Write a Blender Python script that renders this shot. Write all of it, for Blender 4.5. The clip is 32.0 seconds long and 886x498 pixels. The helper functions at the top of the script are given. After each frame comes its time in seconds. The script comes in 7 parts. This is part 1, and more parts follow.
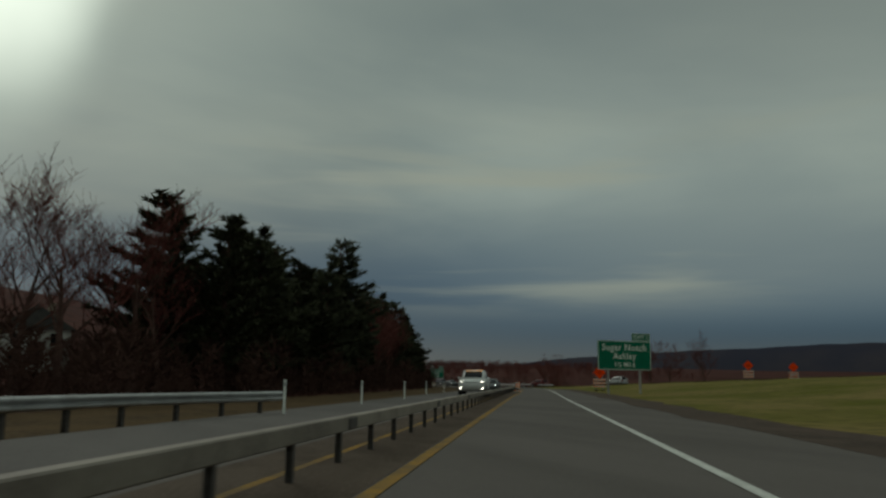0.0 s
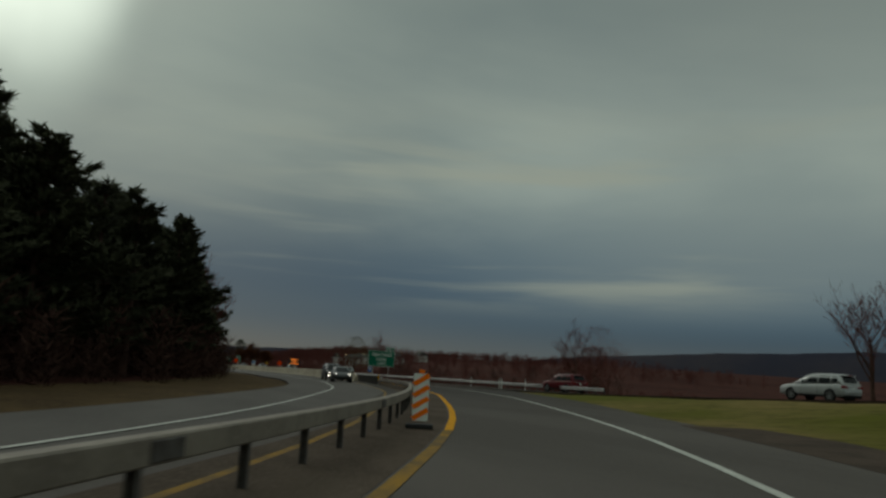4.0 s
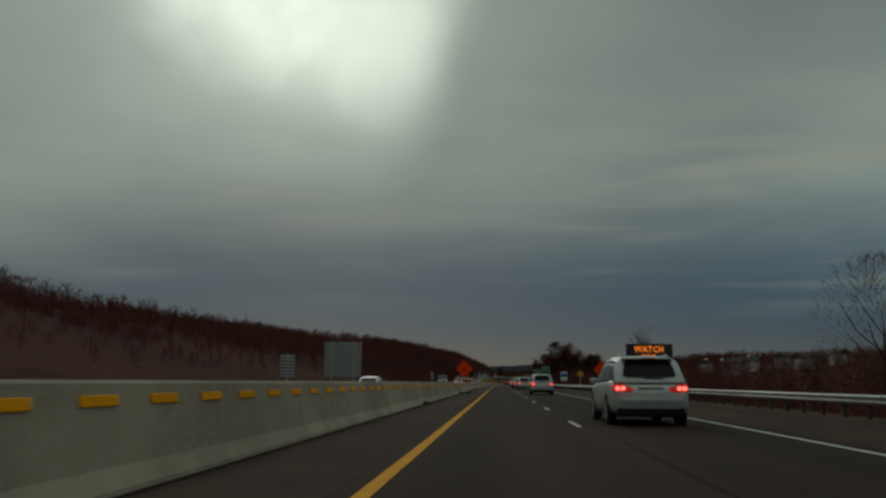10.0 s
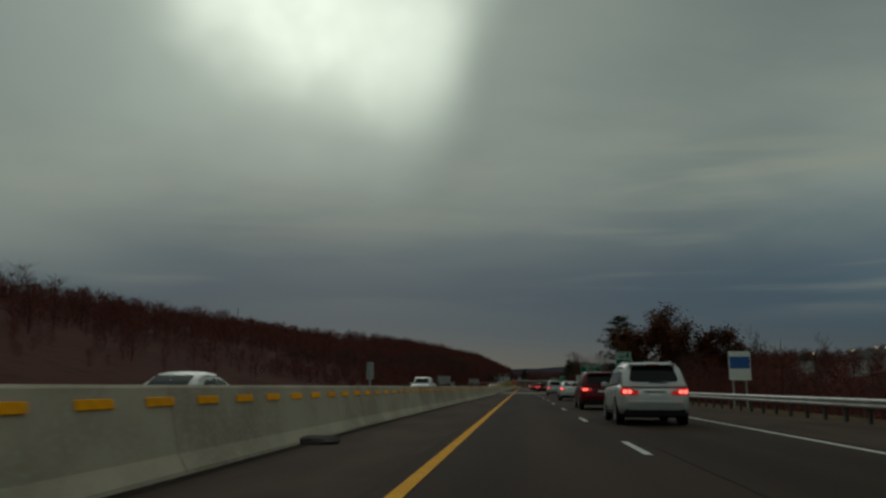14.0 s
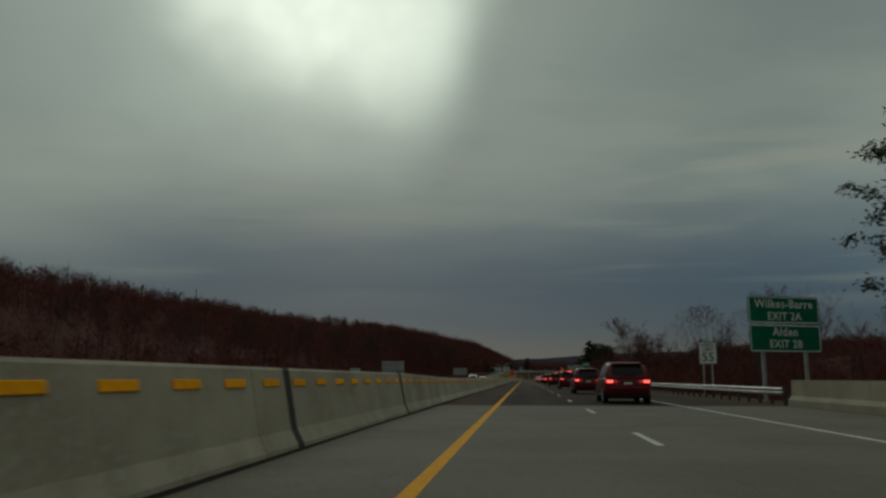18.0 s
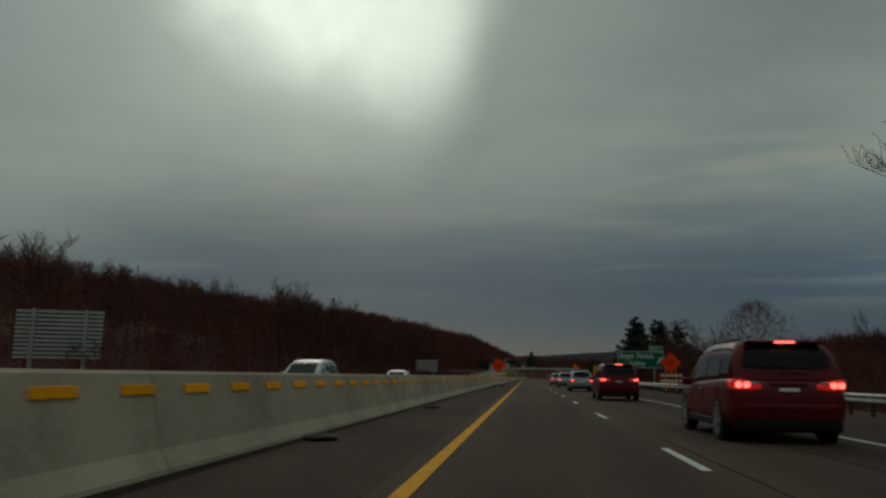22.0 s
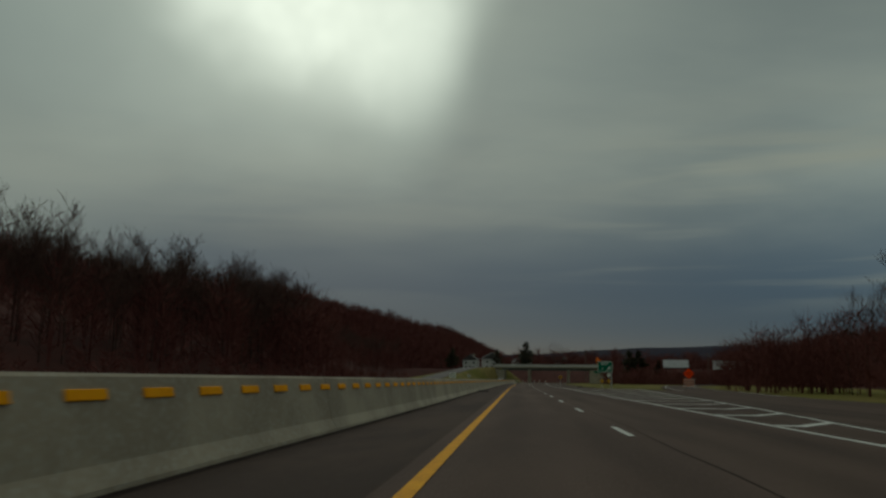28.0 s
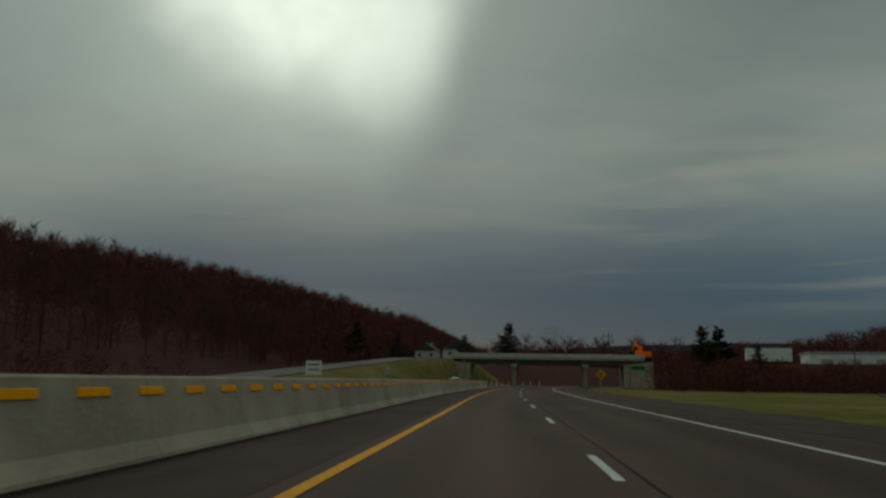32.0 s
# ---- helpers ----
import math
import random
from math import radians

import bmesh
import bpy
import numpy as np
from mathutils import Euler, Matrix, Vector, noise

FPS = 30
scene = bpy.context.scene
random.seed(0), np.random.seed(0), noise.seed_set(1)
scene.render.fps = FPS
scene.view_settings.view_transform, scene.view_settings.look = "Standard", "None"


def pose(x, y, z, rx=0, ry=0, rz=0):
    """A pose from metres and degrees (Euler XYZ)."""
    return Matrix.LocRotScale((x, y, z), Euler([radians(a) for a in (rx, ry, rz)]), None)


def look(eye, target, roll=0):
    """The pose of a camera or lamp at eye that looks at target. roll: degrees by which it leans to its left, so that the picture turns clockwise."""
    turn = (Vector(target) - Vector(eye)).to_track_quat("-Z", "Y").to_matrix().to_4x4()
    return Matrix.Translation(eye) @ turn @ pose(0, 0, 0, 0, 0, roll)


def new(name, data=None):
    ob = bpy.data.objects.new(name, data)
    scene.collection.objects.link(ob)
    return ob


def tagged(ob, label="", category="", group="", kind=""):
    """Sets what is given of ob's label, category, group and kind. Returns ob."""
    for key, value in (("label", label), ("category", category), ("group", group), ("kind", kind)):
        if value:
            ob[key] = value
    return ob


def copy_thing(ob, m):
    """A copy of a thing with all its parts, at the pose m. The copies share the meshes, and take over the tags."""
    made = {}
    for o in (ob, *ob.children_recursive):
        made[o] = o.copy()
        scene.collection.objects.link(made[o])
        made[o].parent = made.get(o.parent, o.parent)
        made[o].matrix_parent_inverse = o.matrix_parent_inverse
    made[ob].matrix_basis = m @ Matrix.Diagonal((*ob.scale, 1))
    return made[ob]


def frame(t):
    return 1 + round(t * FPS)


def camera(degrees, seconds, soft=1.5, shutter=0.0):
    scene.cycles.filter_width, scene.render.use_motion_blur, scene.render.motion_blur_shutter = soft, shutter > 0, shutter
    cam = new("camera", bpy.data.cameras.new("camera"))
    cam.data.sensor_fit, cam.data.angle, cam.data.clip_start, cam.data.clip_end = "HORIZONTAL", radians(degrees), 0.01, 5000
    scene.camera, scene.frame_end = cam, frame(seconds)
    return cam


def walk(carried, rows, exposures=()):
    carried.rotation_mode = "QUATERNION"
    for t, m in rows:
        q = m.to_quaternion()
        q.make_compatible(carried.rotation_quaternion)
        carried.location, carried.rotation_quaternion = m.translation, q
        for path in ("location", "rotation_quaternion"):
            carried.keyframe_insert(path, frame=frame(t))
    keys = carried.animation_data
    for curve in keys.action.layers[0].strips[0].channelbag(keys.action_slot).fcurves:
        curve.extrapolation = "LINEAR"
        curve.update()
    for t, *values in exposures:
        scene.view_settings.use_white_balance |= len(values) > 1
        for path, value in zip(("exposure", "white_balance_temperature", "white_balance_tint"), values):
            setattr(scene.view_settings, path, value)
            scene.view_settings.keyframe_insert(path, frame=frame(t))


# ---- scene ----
cam = camera(58.41, 32.0, soft=2.6, shutter=0.12)
PATH = [
    (0.0, look((-84.57, -333.09, 1.08), (-66.53, -287.20, 9.33), 0.68)),
    (1.0, look((-70.44, -307.07, 1.08), (-52.72, -261.05, 9.30), -0.06)),
    (2.0, look((-56.35, -280.35, 1.08), (-38.47, -234.44, 9.57), -0.60)),
    (3.0, look((-42.15, -253.79, 1.08), (-24.30, -207.81, 9.32), 1.30)),
    (3.5, look((-35.27, -240.58, 1.08), (-16.95, -194.76, 9.12), 2.50)),
    (5.5, look((-12.46, -186.40, 1.08), (-3.78, -137.75, 8.71), 4.02)),
    (6.0, look((-8.77, -172.41, 1.08), (-2.43, -123.43, 8.89), 3.98)),
    (6.5, look((-5.95, -158.40, 1.08), (-2.40, -109.14, 8.92), 3.38)),
    (7.0, look((-3.82, -144.31, 1.08), (-2.24, -94.93, 8.75), 4.28)),
    (7.5, look((-2.07, -130.17, 1.08), (-1.94, -80.82, 9.09), 2.46)),
    (8.0, look((-0.65, -115.84, 1.08), (-1.81, -66.48, 8.94), 2.16)),
    (8.5, look((0.27, -101.20, 1.08), (-2.26, -51.90, 9.04), 0.87)),
    (9.0, look((0.76, -86.41, 1.08), (-2.33, -37.18, 9.28), 1.89)),
    (10.0, look((1.26, -56.53, 1.08), (-2.13, -7.33, 9.36), 0.23)),
    (11.0, look((1.62, -27.09, 1.08), (-2.55, 22.05, 9.32), -0.84)),
    (12.0, look((1.52, 2.31, 1.08), (-3.13, 51.41, 9.34), -0.01)),
    (13.0, look((1.45, 30.84, 1.08), (-3.38, 79.89, 9.52), -0.18)),
    (14.0, look((1.27, 59.85, 1.08), (-3.54, 108.88, 9.61), 0.14)),
    (17.0, look((1.18, 149.08, 1.08), (-4.02, 198.22, 8.73), 0.58)),
    (18.0, look((1.09, 181.66, 1.08), (-3.85, 230.76, 9.13), -0.02)),
    (19.0, look((1.10, 214.38, 1.08), (-3.82, 263.45, 9.29), 0.54)),
    (20.0, look((1.14, 245.34, 1.08), (-3.54, 294.45, 9.26), -0.09)),
    (21.0, look((1.20, 276.28, 1.08), (-3.83, 325.35, 9.25), 0.26)),
    (22.0, look((1.14, 307.04, 1.08), (-4.08, 356.13, 8.99), 0.75)),
    (23.0, look((1.12, 338.75, 1.08), (-4.05, 387.83, 9.09), 0.63)),
    (24.0, look((1.07, 369.61, 1.08), (-3.85, 418.70, 9.19), 0.08)),
    (25.0, look((1.07, 401.84, 1.08), (-3.84, 450.91, 9.35), 0.05)),
    (28.0, look((1.07, 495.80, 1.08), (-3.65, 544.91, 9.18), 0.50)),
    (29.0, look((1.17, 527.61, 1.08), (-4.35, 576.65, 9.14), 0.60)),
    (30.0, look((1.11, 560.09, 1.08), (-3.87, 609.17, 9.21), 0.47)),
    (31.0, look((1.41, 591.98, 1.08), (-3.17, 641.11, 9.18), 0.96)),
    (32.0, look((1.91, 624.80, 1.08), (-1.72, 674.00, 9.23), 0.89)),
]
walk(cam, PATH, [(0.0, 0.34), (3.5, 0.36), (6.0, 0.11), (9.0, 0.08), (32.0, 0.08)])

# ---- world, sun, exposure ----
world = bpy.data.worlds.new("overcast_sky")
scene.world = world
world.use_nodes = True


def build_sky():
    nt = world.node_tree
    nt.nodes.clear()
    N, Lk = nt.nodes, nt.links

    def node(kind, **kw):
        n = N.new(kind)
        for k, v in kw.items():
            n.inputs[k].default_value = v
        return n

    def math_node(op, a, b=None, c=None, clamp=False):
        n = N.new("ShaderNodeMath")
        n.operation, n.use_clamp = op, clamp
        for i, v in enumerate((a, b, c)):
            if v is None:
                continue
            if isinstance(v, (int, float)):
                n.inputs[i].default_value = v
            else:
                Lk.new(v, n.inputs[i])
        return n.outputs[0]

    def smooth(v, lo, hi):
        n = N.new("ShaderNodeMapRange")
        n.interpolation_type = "SMOOTHSTEP"
        Lk.new(v, n.inputs["Value"])
        n.inputs["From Min"].default_value, n.inputs["From Max"].default_value = lo, hi
        return n.outputs["Result"]

    def mix(fac, a, b):
        n = N.new("ShaderNodeMix")
        n.data_type = "RGBA"
        if isinstance(fac, (int, float)):
            n.inputs["Factor"].default_value = fac
        else:
            Lk.new(fac, n.inputs["Factor"])
        for sock, v in ((n.inputs["A"], a), (n.inputs["B"], b)):
            if isinstance(v, tuple):
                sock.default_value = (*v, 1)
            else:
                Lk.new(v, sock)
        return n.outputs["Result"]

    tc = N.new("ShaderNodeTexCoord")
    sep = N.new("ShaderNodeSeparateXYZ")
    Lk.new(tc.outputs["Generated"], sep.inputs[0])
    X, Y, Z = sep.outputs
    up = math_node("MAXIMUM", Z, 0.0)
    # a flat cloud deck seen in perspective
    k = math_node("ADD", up, 0.075)
    comb = N.new("ShaderNodeCombineXYZ")
    Lk.new(math_node("DIVIDE", X, k), comb.inputs[0])
    Lk.new(math_node("DIVIDE", Y, k), comb.inputs[1])
    n1 = node("ShaderNodeTexNoise", Scale=0.42, Detail=5.0, Roughness=0.52, Distortion=0.5)
    Lk.new(comb.outputs[0], n1.inputs["Vector"])
    n2 = node("ShaderNodeTexNoise", Scale=1.1, Detail=4.0, Roughness=0.5, Distortion=0.3)
    Lk.new(comb.outputs[0], n2.inputs["Vector"])
    cloud = smooth(math_node("ADD", math_node("MULTIPLY", n1.outputs["Fac"], 0.7), math_node("MULTIPLY", n2.outputs["Fac"], 0.3)), 0.36, 0.66)
    # elevation bands: dark blue rain band low down, grey-green deck above, brighter overhead
    low = smooth(Z, 0.01, 0.07)
    mid = smooth(Z, 0.095, 0.27)
    high = smooth(Z, 0.5, 0.85)
    dark = mix(low, (0.042, 0.057, 0.065), (0.018, 0.041, 0.063))
    deck = mix(cloud, (0.112, 0.143, 0.130), (0.186, 0.218, 0.182))
    col = mix(mid, dark, deck)
    side = math_node("MULTIPLY", math_node("MULTIPLY", smooth(X, 0.14, 0.75), smooth(Z, 0.045, 0.13)), math_node("SUBTRACT", 1.0, smooth(Z, 0.22, 0.5)))
    bright = N.new("ShaderNodeVectorMath")
    bright.operation = "SCALE"
    Lk.new(col, bright.inputs[0])
    Lk.new(math_node("ADD", 0.92, math_node("MULTIPLY", side, 0.75)), bright.inputs["Scale"])
    col = bright.outputs[0]
    col = mix(math_node("MULTIPLY", math_node("MULTIPLY", smooth(X, 0.28, 0.68), smooth(Z, 0.05, 0.13)), 0.55), col, (0.135, 0.156, 0.135))
    # pale streaks low in the sky
    st = N.new("ShaderNodeCombineXYZ")
    Lk.new(math_node("MULTIPLY", X, 1.6), st.inputs[0])
    Lk.new(math_node("MULTIPLY", Y, 1.6), st.inputs[1])
    Lk.new(math_node("MULTIPLY", Z, 15.0), st.inputs[2])
    n3 = node("ShaderNodeTexNoise", Scale=1.0, Detail=4.0, Roughness=0.5, Distortion=0.4)
    Lk.new(st.outputs[0], n3.inputs["Vector"])
    streak = smooth(n3.outputs["Fac"], 0.5, 0.68)
    streak = math_node("MULTIPLY", math_node("MULTIPLY", streak, math_node("ADD", 0.2, math_node("MULTIPLY", smooth(X, 0.0, 0.28), 0.8))), math_node("MULTIPLY", smooth(Z, 0.07, 0.14), math_node("SUBTRACT", 1.0, smooth(Z, 0.24, 0.36))))
    col = mix(math_node("MULTIPLY", streak, 0.75), col, (0.205, 0.222, 0.170))
    # thin place in the cloud with the sun behind it: a ragged bright patch with a firm right edge
    n4 = node("ShaderNodeTexNoise", Scale=3.6, Detail=3.0, Roughness=0.5)
    Lk.new(tc.outputs["Generated"], n4.inputs["Vector"])
    wob = math_node("SUBTRACT", n4.outputs["Fac"], 0.5)
    el = math_node("ADD", math_node("MULTIPLY", math_node("ARCSINE", Z), 57.296), math_node("MULTIPLY", wob, 6.0))
    az = math_node("ADD", math_node("MULTIPLY", math_node("ARCTAN2", X, Y), 57.296), math_node("MULTIPLY", wob, 7.0))
    past = math_node("SUBTRACT", az, math_node("ADD", -13.8, math_node("MULTIPLY", el, 0.42)))     # degrees past the right edge
    right = math_node("SUBTRACT", 1.0, smooth(past, -3.0, 4.0))
    glow = math_node("MULTIPLY", math_node("MULTIPLY", right, smooth(az, -42.0, -15.0)), smooth(el, 10.0, 24.0))
    # the brightest part is a tilted oval inside the glow
    du = math_node("MULTIPLY", math_node("ADD", az, 14.5), 1 / 18.0)
    dv = math_node("MULTIPLY", math_node("ADD", math_node("SUBTRACT", el, 26.0), math_node("MULTIPLY", math_node("ADD", az, 13.0), 0.20)), 1 / 8.6)
    oval_d = math_node("SQRT", math_node("ADD", math_node("MULTIPLY", du, du), math_node("MULTIPLY", dv, dv)))
    core = math_node("MULTIPLY", math_node("SUBTRACT", 1.0, smooth(oval_d, 0.25, 1.12)), math_node("SUBTRACT", 1.0, smooth(past, -4.0, 2.5)))
    n5 = node("ShaderNodeTexNoise", Scale=7.0, Detail=3.0, Roughness=0.5)
    Lk.new(tc.outputs["Generated"], n5.inputs["Vector"])
    core = math_node("MULTIPLY", core, math_node("ADD", 0.66, math_node("MULTIPLY", smooth(n5.outputs["Fac"], 0.36, 0.62), 0.34)))
    halo = math_node("MULTIPLY", math_node("SUBTRACT", 1.0, smooth(az, -6.0, 22.0)), smooth(el, 12.0, 25.0))
    pale = math_node("MULTIPLY", math_node("SUBTRACT", 1.0, smooth(az, -38.0, -21.0)), math_node("MULTIPLY", smooth(el, 5.0, 10.0), math_node("SUBTRACT", 1.0, smooth(el, 12.0, 21.0))))
    col = mix(math_node("MULTIPLY", halo, 0.42), col, (0.275, 0.335, 0.28))
    col = mix(math_node("MULTIPLY", pale, 0.45), col, (0.26, 0.29, 0.23))
    col = mix(math_node("MULTIPLY", glow, 0.68), col, (0.43, 0.515, 0.43))
    col = mix(math_node("MULTIPLY", core, 0.96), col, (0.80, 0.90, 0.76))
    col = mix(math_node("MULTIPLY", high, 0.85), col, (0.33, 0.38, 0.35))
    sky = N.new("ShaderNodeTexSky")
    sky.sky_type, sky.sun_disc = "NISHITA", False
    sky.sun_elevation, sky.sun_rotation = SUN_EL, -SUN_AZ
    bg1 = node("ShaderNodeBackground", Strength=0.004)
    Lk.new(sky.outputs[0], bg1.inputs["Color"])
    bg2 = node("ShaderNodeBackground", Strength=1.0)
    Lk.new(col, bg2.inputs["Color"])
    add = N.new("ShaderNodeAddShader")
    out = N.new("ShaderNodeOutputWorld")
    Lk.new(bg1.outputs[0], add.inputs[0])
    Lk.new(bg2.outputs[0], add.inputs[1])
    Lk.new(add.outputs[0], out.inputs[0])


# the sun behind the cloud: left of the road's line, 28 degrees up
SUN_EL, SUN_AZ = radians(29.8), radians(14.5)
SUN_DIR = (-math.sin(SUN_AZ) * math.cos(SUN_EL), math.cos(SUN_AZ) * math.cos(SUN_EL), math.sin(SUN_EL))
build_sky()
sun_data = bpy.data.lights.new("sun", "SUN")
sun_data.energy, sun_data.angle, sun_data.color = 0.25, radians(25), (1.0, 0.97, 0.9)
sun = new("sun", sun_data)
sun.matrix_world = look((0, 0, 300), Vector((0, 0, 300)) - Vector(SUN_DIR))

# ---- materials ----


def material(name, base, rough=0.8, metal=0.0, vary=None, scale=1.0, detail=6.0, fine=None, fine_scale=40.0, bump=0.0, bump_scale=60.0,
             emit=None, strength=0.0, spec=0.5, coat=0.0, stretch=None, island=0.0, objrand=0.0, contrast=(0.35, 0.65)):
    m = bpy.data.materials.new(name)
    m.use_nodes = True
    nt = m.node_tree
    N, Lk = nt.nodes, nt.links
    bsdf = N["Principled BSDF"]
    bsdf.inputs["Base Color"].default_value = (*base, 1)
    bsdf.inputs["Roughness"].default_value = rough
    bsdf.inputs["Metallic"].default_value = metal
    bsdf.inputs["Specular IOR Level"].default_value = spec
    bsdf.inputs["Coat Weight"].default_value = coat
    tc = N.new("ShaderNodeTexCoord")
    vec = tc.outputs["Object"]
    if stretch:
        mp = N.new("ShaderNodeMapping")
        mp.inputs["Scale"].default_value = stretch
        Lk.new(vec, mp.inputs["Vector"])
        vec = mp.outputs["Vector"]
    col = None

    def noise_tex(sc, det, dist=0.2):
        n = N.new("ShaderNodeTexNoise")
        n.inputs["Scale"].default_value, n.inputs["Detail"].default_value, n.inputs["Roughness"].default_value = sc, det, 0.6
        n.inputs["Distortion"].default_value = dist
        Lk.new(vec, n.inputs["Vector"])
        return n.outputs["Fac"]

    def ramp(v, lo, hi):
        n = N.new("ShaderNodeMapRange")
        n.interpolation_type = "SMOOTHSTEP"
        n.inputs["From Min"].default_value, n.inputs["From Max"].default_value = lo, hi
        Lk.new(v, n.inputs["Value"])
        return n.outputs["Result"]

    def mixc(fac, a, b):
        n = N.new("ShaderNodeMix")
        n.data_type = "RGBA"
        Lk.new(fac, n.inputs["Factor"])
        for sock, v in ((n.inputs["A"], a), (n.inputs["B"], b)):
            if isinstance(v, tuple):
                sock.default_value = (*v, 1)
            else:
                Lk.new(v, sock)
        return n.outputs["Result"]

    if vary:
        col = mixc(ramp(noise_tex(scale, detail), *contrast), base, vary)
    if fine:
        g = N.new("ShaderNodeMath")
        g.operation = "MULTIPLY"
        g.inputs[1].default_value = 0.6
        Lk.new(ramp(noise_tex(fine_scale, 3.0), 0.45, 0.7), g.inputs[0])
        col = mixc(g.outputs[0], col if col is not None else base, fine)
    if island or objrand:
        src = N.new("ShaderNodeNewGeometry").outputs["Random Per Island"] if island else N.new("ShaderNodeObjectInfo").outputs["Random"]
        amt = island or objrand
        mr = N.new("ShaderNodeMapRange")
        mr.inputs["To Min"].default_value, mr.inputs["To Max"].default_value = 1 - amt, 1 + amt
        Lk.new(src, mr.inputs["Value"])
        hs = N.new("ShaderNodeHueSaturation")
        Lk.new(mr.outputs["Result"], hs.inputs["Value"])
        if col is None:
            hs.inputs["Color"].default_value = (*base, 1)
        else:
            Lk.new(col, hs.inputs["Color"])
        col = hs.outputs["Color"]
    if col is not None:
        Lk.new(col, bsdf.inputs["Base Color"])
    if bump:
        b = N.new("ShaderNodeBump")
        b.inputs["Strength"].default_value, b.inputs["Distance"].default_value = bump, 0.02
        Lk.new(noise_tex(bump_scale, 4.0), b.inputs["Height"])
        Lk.new(b.outputs["Normal"], bsdf.inputs["Normal"])
    if emit:
        bsdf.inputs["Emission Color"].default_value = (*emit, 1)
        bsdf.inputs["Emission Strength"].default_value = strength
    return m


M = {}


def worn_road(m, new_from, new_to, gain, wheel=0.085, right_tone=0.84):
    """Two pavings in one: the older, dirtier one runs over into a paler one, both polished in the wheel tracks."""
    nt = m.node_tree
    N, Lk = nt.nodes, nt.links
    bsdf = N["Principled BSDF"]
    src = bsdf.inputs["Base Color"].links[0].from_socket
    sep = N.new("ShaderNodeSeparateXYZ")
    Lk.new(N.new("ShaderNodeTexCoord").outputs["Object"], sep.inputs[0])
    patch = N.new("ShaderNodeTexNoise")
    patch.inputs["Scale"].default_value, patch.inputs["Detail"].default_value = 0.06, 4.0

    def calc(op, a, b):
        n = N.new("ShaderNodeMath")
        n.operation = op
        for k, v in enumerate((a, b)):
            if isinstance(v, (int, float)):
                n.inputs[k].default_value = v
            else:
                Lk.new(v, n.inputs[k])
        return n.outputs[0]

    track = calc("MULTIPLY", calc("COSINE", calc("MULTIPLY", calc("SUBTRACT", sep.outputs[0], 0.85), 3.49), 0.0), wheel)
    age = N.new("ShaderNodeMapRange")
    age.inputs["From Min"].default_value, age.inputs["From Max"].default_value = new_from, new_to
    age.inputs["To Min"].default_value, age.inputs["To Max"].default_value = 1.0, gain
    Lk.new(calc("ADD", sep.outputs[1], calc("MULTIPLY", patch.outputs["Fac"], 60.0)), age.inputs["Value"])
    lane = N.new("ShaderNodeMapRange")        # the road gets darker towards the right lane
    lane.inputs["From Min"].default_value, lane.inputs["From Max"].default_value = 3.3, 5.5
    lane.inputs["To Min"].default_value, lane.inputs["To Max"].default_value = 1.0, right_tone
    Lk.new(sep.outputs[0], lane.inputs["Value"])
    hs = N.new("ShaderNodeHueSaturation")
    Lk.new(src, hs.inputs["Color"])
    Lk.new(calc("MULTIPLY", calc("MULTIPLY", age.outputs["Result"], lane.outputs["Result"]), calc("ADD", calc("SUBTRACT", 1.0, track), calc("MULTIPLY", calc("SUBTRACT", patch.outputs["Fac"], 0.5), 0.35))), hs.inputs["Value"])
    Lk.new(hs.outputs["Color"], bsdf.inputs["Base Color"])
    return m


M["asphalt"] = worn_road(material("asphalt", (0.052, 0.035, 0.027), 0.9, vary=(0.036, 0.024, 0.019), scale=0.35, fine=(0.064, 0.047, 0.038), fine_scale=55, bump=0.35, bump_scale=90, stretch=(1, 0.12, 1), spec=0.06), 260, 400, 2.0)
M["asphalt_grey"] = material("grey_ramp_asphalt", (0.124, 0.111, 0.102), 0.9, vary=(0.094, 0.084, 0.077), scale=0.3, fine=(0.15, 0.135, 0.125), fine_scale=55, bump=0.35, bump_scale=90, stretch=(1, 0.18, 1), spec=0.12)
M["asphalt_ramp"] = worn_road(material("worn_ramp_asphalt", (0.122, 0.106, 0.095), 0.9, vary=(0.092, 0.080, 0.071), scale=0.3, fine=(0.146, 0.128, 0.115), fine_scale=55, bump=0.35, bump_scale=90, stretch=(1, 0.18, 1), spec=0.10), -195, -138, 0.46, 0.0, 1.0)
M["median_dirt"] = material("brown_median_dirt", (0.100, 0.076, 0.058), 0.95, vary=(0.066, 0.049, 0.037), scale=0.8, fine=(0.14, 0.11, 0.085), fine_scale=22, bump=0.6, bump_scale=40, stretch=(1, 0.4, 1), spec=0.04)
M["yellow_worn"] = material("worn_yellow_road_paint", (0.34, 0.19, 0.035), 0.8, vary=(0.17, 0.115, 0.055), scale=1.1, fine=(0.13, 0.09, 0.05), fine_scale=16, spec=0.04)
M["asphalt_dark"] = material("shoulder_asphalt", (0.066, 0.042, 0.030), 0.92, vary=(0.042, 0.027, 0.020), scale=0.5, fine=(0.062, 0.049, 0.041), fine_scale=45, bump=0.4, bump_scale=80, stretch=(1, 0.3, 1), spec=0.08)
M["grit"] = material("dark_road_grit", (0.022, 0.015, 0.012), 0.97, vary=(0.034, 0.024, 0.020), scale=0.9, fine=(0.045, 0.034, 0.028), fine_scale=30, bump=0.7, bump_scale=50, spec=0.05)
